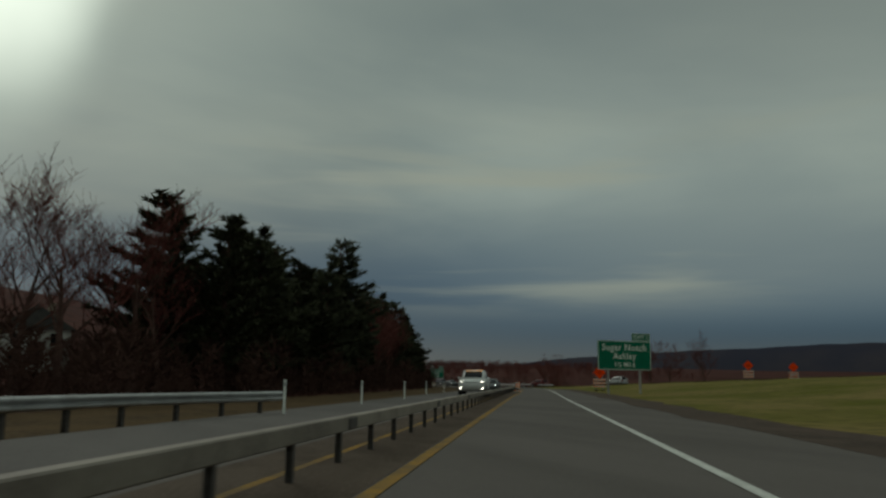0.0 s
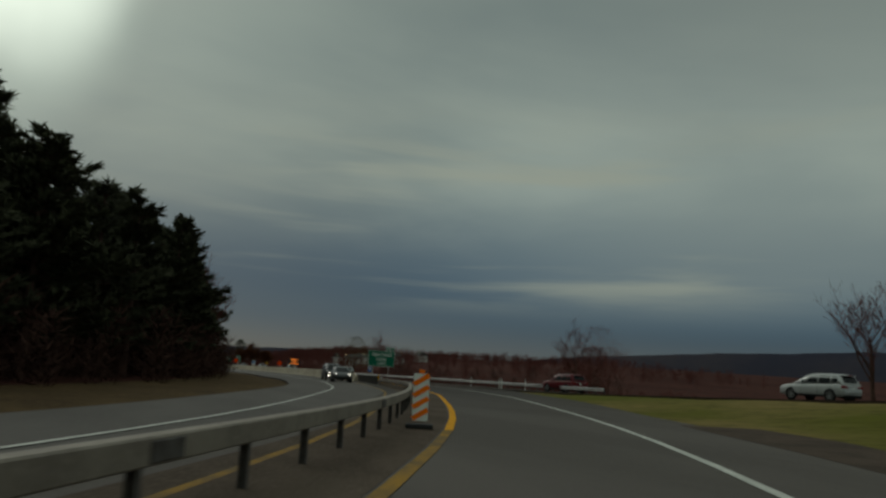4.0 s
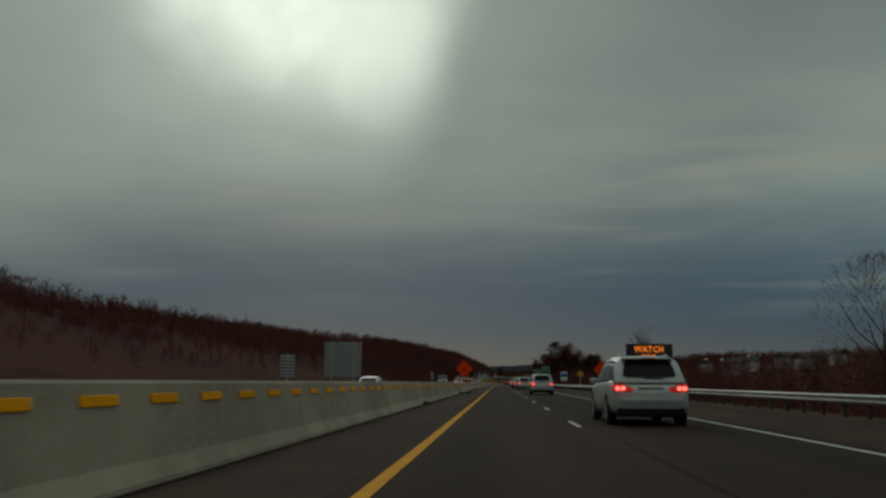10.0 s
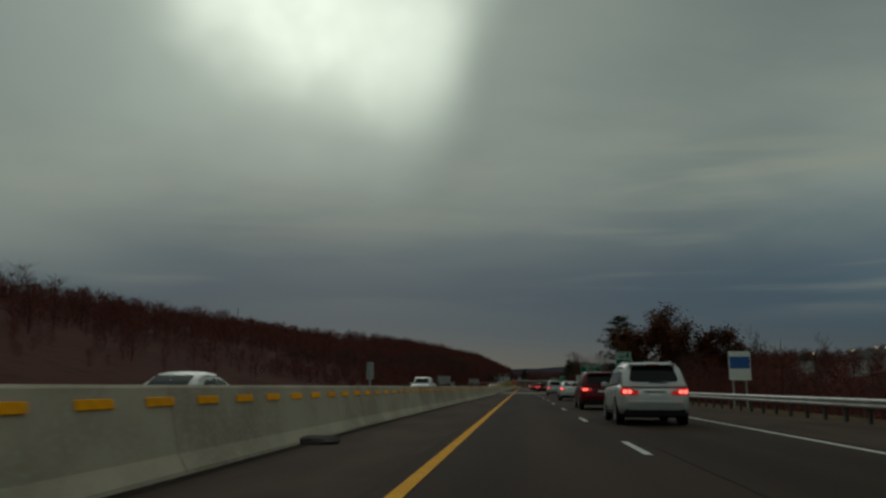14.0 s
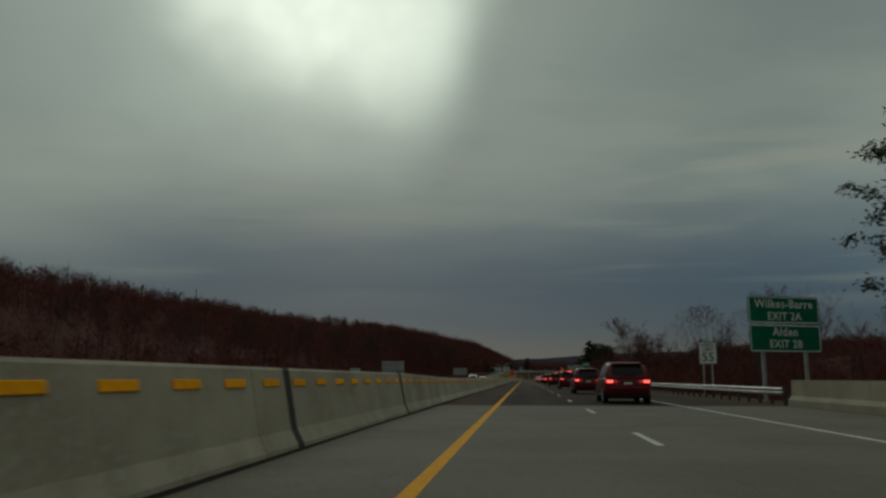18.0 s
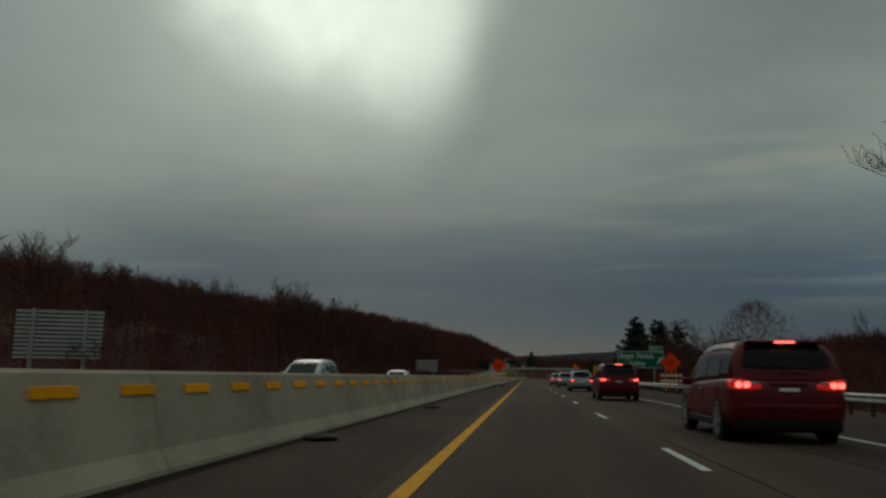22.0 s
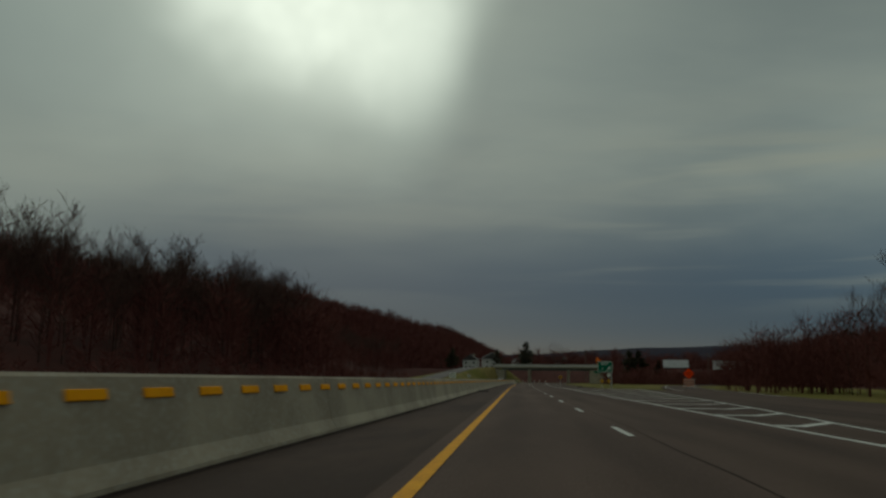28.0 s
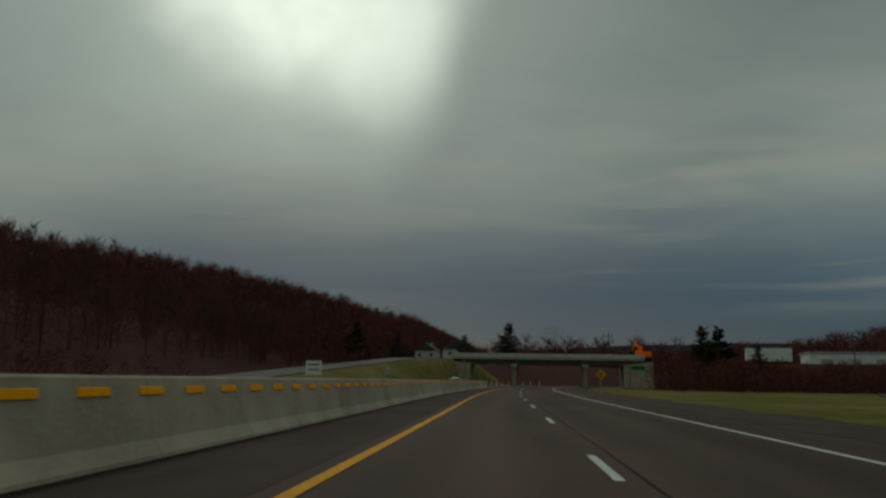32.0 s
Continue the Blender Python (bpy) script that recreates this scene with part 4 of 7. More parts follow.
def grown_template(seed):
    """A unit-high bare tree with real limbs, as triangles."""
    rnd = random.Random(seed)
    vt, ft, vc, fc = [], [], [], []
    grow(rnd, vt, ft, vc, fc, Vector((0, 0, -0.03)), Vector((0, 0, 1)), 0.6, 0.0105, 0, 4, 0.55, 0, 5, 1.3)
    fc = fc[::3]                     # far twigs as single blades
    o = len(vt)
    v = vt + vc
    q = ft + [tuple(i + o for i in f) for f in fc]
    tri = [(f[0], f[1], f[2]) for f in q] + [(f[0], f[2], f[3]) for f in q]
    top = max(p.z for p in v)
    tri = np.array(tri, dtype=np.int64)
    used, back = np.unique(tri, return_inverse=True)
    return np.array([tuple(p / top) for p in v])[used], back.reshape(tri.shape)


GROWN = [grown_template(60 + s) for s in range(4)]
near_spots = [(interp(y, [(-140, 25), (-100, 20), (140, 19), (200, 21), (430, 23), (480, 28), (600, 33)]) + rng.uniform(0, 9), y + rng.uniform(-2, 2), interp(y, [(-140, 4), (100, 5), (170, 6.5), (230, 7), (325, 7.5), (335, 11), (345, 11), (356, 6.5), (400, 7), (430, 9.5), (455, 11), (600, 11)]) * rng.uniform(0.7, 1.25), rng.uniform(0, 6.28)) for y in range(-135, 585, 5)]
forest("verge_trees", near_spots, GROWN, M["bark"], "thin leafless trees along the edge of the verge", "woods")
edge_spots = [(interp(y, HILL_X) - interp(y, [(200, 26), (250, 10), (620, 7), (700, 12), (860, 9)]) - rng.uniform(0, 14), y + rng.uniform(-2, 2)) for y in [230 + 4.0 * k for k in range(157)] + [430 + 3.0 * k for k in range(88)]]
edge_spots = [(x, y, (interp(y, FOOT_TOP) - ground_z(x, y)) * rng.uniform(0.85, 1.12), rng.uniform(0, 6.28)) for x, y in edge_spots]
forest("hill_edge_trees", edge_spots, GROWN, M["bark"], "thin leafless trees at the foot of the hillside", "woods")
ramp_clump = [(interp(y, [(585, 25), (600, 27), (615, 30), (630, 33.5)]) + rng.uniform(0, 14), y, rng.uniform(6, 9.5), rng.uniform(0, 6)) for y in [rng.uniform(583, 628) for _ in range(90)]]
forest("roadside_woods", right_spots() + ramp_clump, FINE, M["twig"], "dense leafless red-brown trees and brush past the guardrail", "woods")
scrub = [(rng.uniform(14.5, 30), rng.uniform(-90, 470), rng.uniform(1.2, 3.0), rng.uniform(0, 6)) for _ in range(700)]
scrub = [(x + (6 if y > 180 else 0), y, h, a) for x, y, h, a in scrub]
forest("roadside_scrub", scrub, BUSH, M["twig"], "low tangled brown scrub on the right verge", "scrub")
lscrub = [(x + line_x(y) - 0, y, h, a) for x, y, h, a in [(rng.uniform(-36, -16), rng.uniform(-330, -95), rng.uniform(1.2, 5.5), rng.uniform(0, 6)) for _ in range(1100)]]
forest("bank_scrub", lscrub, BUSH, M["brown_twig"], "dark tangled scrub under the pines on the bank", "scrub")

PINES = [pine_meshes(s, h, r) for s, h, r in ((1, 15, 5.4), (2, 13, 5.0), (3, 16, 5.8))]
BARES = [bare_tree_meshes(s, h) for s, h in ((4, 14), (5, 12), (6, 11), (7, 15))]
row = [(-257, -19.6, "p", 16.8), (-301, -20.6, "b", 12.6), (-294, -21, "b", 12.2), (-297, -26, "b", 13.4), (-288.5, -22.5, "b", 13), (-306, -25, "b", 12), (-222, -28, "b", 16.5), (-229, -29, "b", 15)]
FRONT = [(-310, 11.5), (-300, 12.0), (-230, 13.0), (-212, 13.5), (-206, 11.8), (-160, 12.6), (-146, 12.8), (-140, 11.5), (-122, 15.2), (-110, 13.8), (-103, 11.5)]
BACK = [(-310, 13), (-290, 14.6), (-230, 14.6), (-218, 15.5), (-196, 16.5), (-188, 14.8), (-150, 16), (-128, 15), (-110, 16), (-103, 15)]
rr = random.Random(11)
y = -284.0
while y < -103:
    for o in (-20.5, -25.5):
        bare = -249 < y < -216 or -150 < y < -142 and o > -22
        row.append((y + rr.uniform(-1.5, 1.5), o + rr.uniform(-1, 1) - (1.8 if y > -132 and o > -22 else 0), "b" if bare else "p", rr.uniform(0.95, 1.06) * interp(y, FRONT if o > -22 else BACK)))
    y += rr.uniform(5.0, 6.5)
y = -272.0
while y < -112:
    row.append((y + rr.uniform(-1.5, 1.5), -30.5 + rr.uniform(-1, 1), "b" if -246 < y < -218 else "p", rr.uniform(0.85, 1.0) * interp(y, BACK) * 0.86))
    y += rr.uniform(6.5, 9.0)
row += [(-106, -23, "p", 12.5), (-103, -26, "p", 13)]
for i, (y, o, k, s) in enumerate(row):
    p = on_line(y, o)
    s = (s - ground_z(p.x, p.y)) / ((15, 13, 16)[i % 3] if k == "p" else (14, 12, 11, 15)[i % 4])
    if k == "p":
        place_tree("pine_tree", PINES[i % 3], p.x, p.y, i * 67, s, "dark white pine with ragged upswept limbs on the bank", "pines on the bank")
    else:
        place_tree("bare_tree", BARES[i % 4], p.x, p.y, i * 67, s, "tall leafless tree with fine grey branches", "bare trees on the bank")
for i, (x, y, h) in enumerate(((23, -138, 10.5), (34.5, -13, 15.5), (37, -20, 11), (20.6, 52, 10), (61, -76, 12), (68, -60, 9), (21.7, 344, 15), (25, 341, 13), (28, 338, 12), (24, 330, 11), (30, -176, 12.5), (33, -179, 12.5), (36, -188, 15), (22, 205, 11), (27, 260, 12))):
    m = BARES[i % 4]
    place_tree("bare_tree", m, x, y, i * 50, h / (14, 12, 11, 15)[i % 4], "leafless roadside tree with spreading branches", "roadside trees")
for i, (x, y, h) in enumerate(((30, 488, 16), (27, 500, 16.5), (33, 503, 15), (28.5, 512, 16.5), (31, 522, 16), (36, 515, 16), (33, 478, 14.5), (35, 540, 11), (39, 555, 11))):
    place_tree("pine_tree", PINES[i % 3], x, y, i * 80, h / (15, 13, 16)[i % 3], "dark pine standing beyond the guardrail", "roadside pines")


place_tree("pine_tree", open_pine_meshes(3, 18.5, 3.5), 20.7, 220.5, 30, 0.88, "old pine with an open ragged crown behind the guardrail", "roadside pines")
M["olive"] = material("budding_olive_twigs", (0.105, 0.085, 0.030), 0.9, island=0.3, spec=0.05)
M["pink_twig"] = material("dull_red_twigs", (0.135, 0.060, 0.052), 0.95, island=0.3, spec=0.03)
for i, (x, y, h, w, k) in enumerate(((34, -125, 12.0, 4.6, "pink_twig"), (39, -120, 9.5, 4.2, "pink_twig"), (29.5, -131, 8.0, 3.2, "twig"), (31.6, 9, 14.0, 5.0, "olive"), (23, 283, 11.5, 4.4, "twig"), (27, 275, 11.0, 4.2, "twig"), (24.5, 392, 11.0, 4.2, "twig"), (28, 404, 12.0, 4.5, "twig"), (27, 445, 13.0, 4.8, "brown_twig"))):
    place_tree("bare_tree", twiggy_tree_meshes(40 + i, h, w, M[k]), x, y, 40 * i, 1.0, {"olive": "spreading tree with olive buds past the guardrail", "pink_twig": "dense reddish leafless tree beside the merging road"}.get(k, "leafless tree with a dense twiggy crown"), "roadside trees")


def oak_meshes(seed, h):
    """A broad tree that has kept its russet leaves."""
    rnd = random.Random(seed)
    trunk, crown = bare_tree_meshes(seed, h, 3, 0.62, 5)
    tips = [v.co.copy() for v in crown.vertices][::2]
    v, f = [], []
    for p in tips:
        for k in range(7):
            c = p + Vector((rnd.gauss(0, 1), rnd.gauss(0, 1), rnd.gauss(0, 0.8))) * 0.42
            e = Vector((rnd.uniform(-1, 1), rnd.uniform(-1, 1), rnd.uniform(-1, 1))).normalized() * rnd.uniform(0.12, 0.24)
            w = e.orthogonal().normalized() * e.length * 0.6
            o = len(v)
            v += [c - e, c + w, c + e, c - w]
            f.append((o, o + 1, o + 2, o + 3))
    me = bpy.data.meshes.new("crown")
    me.from_pydata([tuple(p) for p in v], [], f)
    me.materials.append(M["russet"])
    limbs = trunk
    return limbs, me


M["russet"] = material("russet_oak_leaves", (0.085, 0.030, 0.012), 0.8, island=0.4, spec=0.1)
for i, (x, y, h) in enumerate(((18.2, 172, 13.0), (23.5, 178, 12.0), (27, 171, 11.0))):
    place_tree("oak_tree", oak_meshes(70 + i, h), x, y, i * 75, 1.0, "broad oak with dry russet leaves beyond the guardrail", "roadside oaks")
foot_scrub = [(interp(y, HILL_X) + rng.uniform(-16, 9), y, rng.uniform(1.5, 4.0), rng.uniform(0, 6)) for y in [rng.uniform(200, 700) for _ in range(900)]]
forest("hill_foot_scrub", foot_scrub, BUSH, M["twig"], "dark brush filling the foot of the wooded hill", "scrub")
rise = [(rng.uniform(70, 330), rng.uniform(140, 900), rng.uniform(6, 11), rng.uniform(0, 6)) for _ in range(1500)]
rise = [q for q in rise if q[1] < 560 or q[0] > 190]
forest("rise_woods", rise, DENSE, M["twig"], "leafless woods on the low rise past the town", "woods")

# dead snags with stubs of branches
for x, y, h in ((19.3, 199, 10.4), (20.3, 201.5, 9.6)):
    sn = thing("dead_tree", "tall dead snag with short broken branches", "tree", (x, y, ground_z(x, y)), 40, "dead snags")
    part("trunk", tubed(0.16, h + 3.2, (0, 0, (h + 3.2) / 2 - 0.3), 9, 0.05), M["bark"], sn)
    rs = random.Random(int(h * 10))
    for k in range(26):
        a, z, ln = rs.uniform(0, 6.28), h * rs.uniform(0.35, 1.1), rs.uniform(0.4, 1.3)
        stub = bmesh.new()
        tube(stub, 0.035, ln, (math.cos(a) * ln / 2, math.sin(a) * ln / 2, z), 5, 0.012, rot=Euler((0, radians(90), a)).to_matrix().to_4x4())
        part("branch_stub", stub, M["bark"], sn)

# ---- distant ridge ----
def build_ridge():
    verts, faces = [], []
    n = 260
    for i in range(n):
        deg = -95 + 190 * i / (n - 1)          # to the right of straight ahead
        az = radians(deg)
        el = interp(deg, [(-95, 2.0), (-20, 0.8), (-6, 1.0), (0, 1.15), (5, 1.5), (10, 1.55), (16, 1.2), (22, 1.0), (27, 1.5), (34, 2.2), (42, 2.7), (52, 3.1), (70, 3.2), (95, 3.0)])
        el += 0.16 * noise.noise(Vector((deg * 0.12, 0, 7))) + 0.07 * noise.noise(Vector((deg * 0.5, 2, 7))) + 0.035 * noise.noise(Vector((deg * 2.1, 4, 7)))
        for r, k in ((1360, 0.0), (1430, 0.55), (1520, 1.0), (1640, 0.85), (2000, 0.2)):
            verts.append((r * math.sin(az), -80 + r * math.cos(az), -6 + k * (6 + 1520 * math.tan(radians(el)))))
    for i in range(n - 1):
        for j in range(4):
            a = i * 5 + j
            faces.append((a, a + 5, a + 6, a + 1))
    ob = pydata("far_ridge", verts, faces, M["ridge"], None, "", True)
    tagged(ob, "long blue-grey wooded ridge on the horizon", "ridge", kind="structure")


build_ridge()

# ---- road signs ----
M["green"] = material("green_sign_sheeting", (0.003, 0.150, 0.082), 0.5, vary=(0.004, 0.125, 0.068), scale=1.2, spec=0.12)
M["signwhite"] = material("white_sign_sheeting", (0.76, 0.78, 0.72), 0.55, vary=(0.68, 0.70, 0.64), scale=3.0, spec=0.12)
M["dark_text"] = material("dark_red_sign_text", (0.42, 0.030, 0.004), 0.6, spec=0.06)
M["orange"] = material("orange_sign_sheeting", (1.0, 0.075, 0.003), 0.6, vary=(0.95, 0.060, 0.003), scale=2, spec=0.06)
M["orange2"] = material("orange_stripe", (0.95, 0.19, 0.008), 0.55, spec=0.1)
M["ysign"] = material("yellow_sign_sheeting", (0.60, 0.30, 0.01), 0.5, vary=(0.5, 0.24, 0.01), scale=3)
M["black"] = material("black_paint", (0.02, 0.02, 0.02), 0.5)
M["alu"] = material("ribbed_aluminium", (0.52, 0.53, 0.50), 0.55, metal=0.15, vary=(0.42, 0.43, 0.41), scale=2)
M["blue"] = material("blue_sign_sheeting", (0.02, 0.10, 0.34), 0.5)
M["rubber"] = material("tyre_rubber", (0.018, 0.018, 0.018), 0.85)
M["led"] = material("amber_led", (0.3, 0.12, 0.02), 0.5, emit=(1.0, 0.24, 0.02), strength=0.8)


def plate(w, h, t=0.03, r=0.08, at=(0, 0, 0)):
    """A sign plate standing in xz with rounded corners, facing -y."""
    bm = bmesh.new()
    pts = []
    for cx, cz, a0 in ((w / 2 - r, h / 2 - r, 0), (-w / 2 + r, h / 2 - r, 90), (-w / 2 + r, -h / 2 + r, 180), (w / 2 - r, -h / 2 + r, 270)):
        for k in range(4):
            a = radians(a0 + 30 * k)
            pts.append((cx + r * math.cos(a), cz + r * math.sin(a)))
    f = [bm.verts.new((at[0] + x, at[1] - t / 2, at[2] + z)) for x, z in pts]
    b = [bm.verts.new((at[0] + x, at[1] + t / 2, at[2] + z)) for x, z in pts]
    bm.faces.new(list(reversed(f)))
    bm.faces.new(b)
    n = len(pts)
    for i in range(n):
        j = (i + 1) % n
        bm.faces.new((f[i], f[j], b[j], b[i]))
    bmesh.ops.recalc_face_normals(bm, faces=bm.faces)
    return bm


def frame_bm(w, h, border, at, r=0.07, t=0.008):
    """A thin raised border round a plate."""
    bm = bmesh.new()
    rings = []
    for inset in (0, border):
        ring = []
        ww, hh, rr = w - 2 * inset, h - 2 * inset, max(0.01, r - inset * 0.5)
        for cx, cz, a0 in ((ww / 2 - rr, hh / 2 - rr, 0), (-ww / 2 + rr, hh / 2 - rr, 90), (-ww / 2 + rr, -hh / 2 + rr, 180), (ww / 2 - rr, -hh / 2 + rr, 270)):
            for k in range(4):
                a = radians(a0 + 30 * k)
                ring.append((cx + rr * math.cos(a), cz + rr * math.sin(a)))
        rings.append(ring)
    n = len(rings[0])
    V = [[[bm.verts.new((at[0] + x, at[1] + yy, at[2] + z)) for x, z in ring] for ring in rings] for yy in (-t, 0)]
    for i in range(n):
        j = (i + 1) % n
        bm.faces.new((V[0][0][i], V[0][1][i], V[0][1][j], V[0][0][j]))
        bm.faces.new((V[0][0][i], V[0][0][j], V[1][0][j], V[1][0][i]))
        bm.faces.new((V[0][1][i], V[1][1][i], V[1][1][j], V[0][1][j]))
    return bm


def words(text, size, at, parent, mat, name="lettering", align="CENTER", turn=(90, 0, 0), squeeze=1.0):
    cu = bpy.data.curves.new("lettering", "FONT")
    cu.body, cu.size, cu.align_x, cu.align_y, cu.extrude, cu.resolution_u = text, size, align, "CENTER", 0.004, 2
    cu.space_character = 1.08
    cu.offset = size * 0.012
    tmp = bpy.data.objects.new("lettering", cu)
    me = bpy.data.meshes.new_from_object(tmp)
    bpy.data.objects.remove(tmp)
    me.transform(Matrix.Diagonal((squeeze, 1, 1, 1)))
    me.materials.clear()
    me.materials.append(mat)
    ob = link_mesh(name, me, None, parent)
    ob.matrix_basis = pose(*at, *turn)
    return ob


def arrow_bm(s, at):
    """An arrow pointing up and to the right, in xz."""
    bm = bmesh.new()
    pts = [(-0.5, -0.36), (-0.36, -0.5), (0.12, -0.02), (0.26, -0.18), (0.5, 0.5), (-0.18, 0.26), (-0.02, 0.12)]
    vs = [bm.verts.new((at[0] + x * s, at[1], at[2] + z * s)) for x, z in pts]
    bm.faces.new(vs)
    r = bmesh.ops.extrude_face_region(bm, geom=list(bm.faces))
    bmesh.ops.translate(bm, vec=(0, -0.008, 0), verts=[v for v in r["geom"] if isinstance(v, bmesh.types.BMVert)])
    bmesh.ops.recalc_face_normals(bm, faces=bm.faces)
    return bm


def sign_posts(t, xs, top, size=0.16, down=0.6):
    for x in xs:
        bm = boxed((size, 0.02, top + down), (x, 0.10, (top - down) / 2))
        box(bm, (0.02, size, top + down), (x - size / 2, 0.10 + size / 2 - 0.01, (top - down) / 2))
        box(bm, (size, 0.02, top + down), (x, 0.10 + size - 0.02, (top - down) / 2))
        part("post", bm, M["galv"], t)


def guide_sign(at, turn, w, h, z0, lines, label, tab=None, arrow=None, posts=(-0.3, 0.3), panels=None):
    """A green guide sign. lines: (text, size, x, z from the plate's middle)."""
    t = thing("guide_sign", label, "road sign", at, turn)
    zc = z0 + h / 2
    for pw, ph, px_, pz in (panels or [(w, h, 0, 0)]):
        pl = part("panel", plate(pw, ph, 0.05, 0.16, (px_, 0, zc + pz)), M["green"], t)
        part("border", frame_bm(pw - 0.06, ph - 0.06, 0.06, (px_, -0.026, zc + pz), 0.14), M["signwhite"], pl)
    if tab:
        tw, th, tx, ttext, ts = tab
        tz = zc + h / 2 + th / 2 + 0.01
        pl = part("exit_tab", plate(tw, th, 0.05, 0.1, (tx, 0, tz)), M["green"], t)
        part("border", frame_bm(tw - 0.05, th - 0.05, 0.05, (tx, -0.026, tz), 0.08), M["signwhite"], pl)
        words(ttext, ts, (tx, -0.03, tz), pl, M["signwhite"])
    for text, size, x, z in lines:
        words(text, size, (x, -0.03, zc + z), t, M["signwhite"])
    if arrow:
        s, x, z = arrow
        part("arrow", arrow_bm(s, (x, -0.028, zc + z)), M["signwhite"], t)
    sign_posts(t, [p * w for p in posts], zc + h / 2 - 0.1)
    return t


guide_sign((-33.6, -258.5, 0.25), -4, 6.6, 3.2, 2.3, [("Sugar Notch", 1.02, 0, 0.85), ("Ashley", 0.98, 0, -0.1), ("1/2 MILE", 0.68, 0, -1.02)],
           "green Sugar Notch and Ashley half-mile exit sign on steel posts", tab=(2.3, 0.85, 2.1, "EXIT 1", 0.6))
guide_sign((17.3, -69.2, -0.1), 28, 7.5, 3.2, 2.4, [("Sugar Notch", 1.05, 0, 0.85), ("Ashley", 1.0, 0, -0.1), ("1/4 MILE", 0.68, 0, -1.02)],
                "green Sugar Notch and Ashley quarter-mile exit sign behind the guardrail", tab=(2.4, 0.85, 2.4, "EXIT 1", 0.62))
bs = thing("service_sign", "small blue square service sign beside the green exit sign", "road sign", (14.4, -71.2, -0.1), 28)
part("panel", plate(1.0, 1.15, 0.03, 0.08, (0, 0, 1.75)), M["blue"], bs)
part("border", frame_bm(0.96, 1.11, 0.04, (0, -0.017, 1.75)), M["signwhite"], bs)
part("symbol", boxed((0.5, 0.012, 0.3), (0, -0.018, 1.85)), M["signwhite"], bs)
sign_posts(bs, [0], 2.3, 0.09)
pr = guide_sign((14.4, 164.6, -0.1), 12, 2.2, 2.55, 2.2, [("Park &", 0.62, 0, -0.12), ("Ride", 0.62, 0, -0.78)], "green Park and Ride sign with an exit tab", tab=(2.1, 0.85, 0, "EXIT 1", 0.62), posts=(-0.25, 0.25))
part("symbol", boxed((0.5, 0.012, 0.2), (0, -0.03, 4.2)), M["signwhite"], pr)
guide_sign((15.6, 227.6, -0.2), 22, 4.7, 3.1, 2.7, [("Wilkes-Barre", 0.66, 0, 1.1), ("EXIT 2A", 0.6, 0, 0.42), ("Alden", 0.66, 0, -0.45), ("EXIT 2B", 0.6, 0, -1.12)],
           "two stacked green panels for Wilkes-Barre and Alden", panels=[(4.7, 1.52, 0, 0.79), (4.7, 1.52, 0, -0.79)])
guide_sign((17.3, 423.0, -0.2), 25, 7.6, 2.35, 2.75, [("Sugar Notch", 1.0, -0.7, 0.52), ("Ashley", 0.95, -0.7, -0.52)],
           "green Sugar Notch and Ashley exit sign with an arrow", tab=(2.3, 0.8, 2.55, "EXIT 1", 0.58), arrow=(1.0, 3.1, -0.05))
x1 = guide_sign((13.2, 611.0, -0.12), 3, 2.1, 1.55, 2.35, [("EXIT", 0.5, 0, 0.42), ("1", 0.62, -0.38, -0.3)], "green exit gore sign over two amber diamonds", arrow=(0.62, 0.5, -0.28), posts=(0.42,))
for dx in (-0.48, 0.5):
    d = part("amber_diamond", plate(0.46, 0.46, 0.02, 0.03), M["ysign"], x1)
    d.matrix_basis = pose(dx, -0.04, 1.12, 0, 45, 0)
part("speed_plate", plate(0.4, 0.5, 0.02, 0.04, (0.5, 0.02, 1.95)), M["signwhite"], x1)
part("post", boxed((0.06, 0.06, 2.4), (-0.48, 0.05, 0.6)), M["galv"], x1)


def small_sign(name, at, turn, w, h, z0, mat, label, draw=None, posts=(0,), back=False):
    t = thing(name, label, "road sign", at, turn)
    part("panel", plate(w, h, 0.025, 0.06, (0, 0, z0 + h / 2)), mat, t)
    if draw:
        draw(t, z0 + h / 2)
    sign_posts(t, [p * w for p in posts], z0 + h - 0.05, 0.08)
    return t


def speed_face(t, zc):
    part("border", frame_bm(1.19, 1.5, 0.03, (0, -0.014, zc)), M["black"], t)
    words("SPEED", 0.3, (0, -0.018, zc + 0.52), t, M["black"])
    words("LIMIT", 0.3, (0, -0.018, zc + 0.24), t, M["black"])
    words("55", 0.85, (0, -0.018, zc - 0.3), t, M["black"])


def band_face(t, zc):
    part("blue_band", boxed((1.3, 0.012, 0.75), (0, -0.018, zc + 0.2)), M["blue"], t)


def bars_face(t, zc):
    for i in range(3):
        part("text_bar", boxed((0.36, 0.01, 0.05), (0, -0.018, zc + 0.18 - 0.16 * i)), M["black"], t)


def two_bars(t, zc):
    for i in range(2):
        part("text_bar", boxed((1.1, 0.01, 0.13), (0, -0.018, zc + 0.3 - 0.5 * i)), M["black"], t)


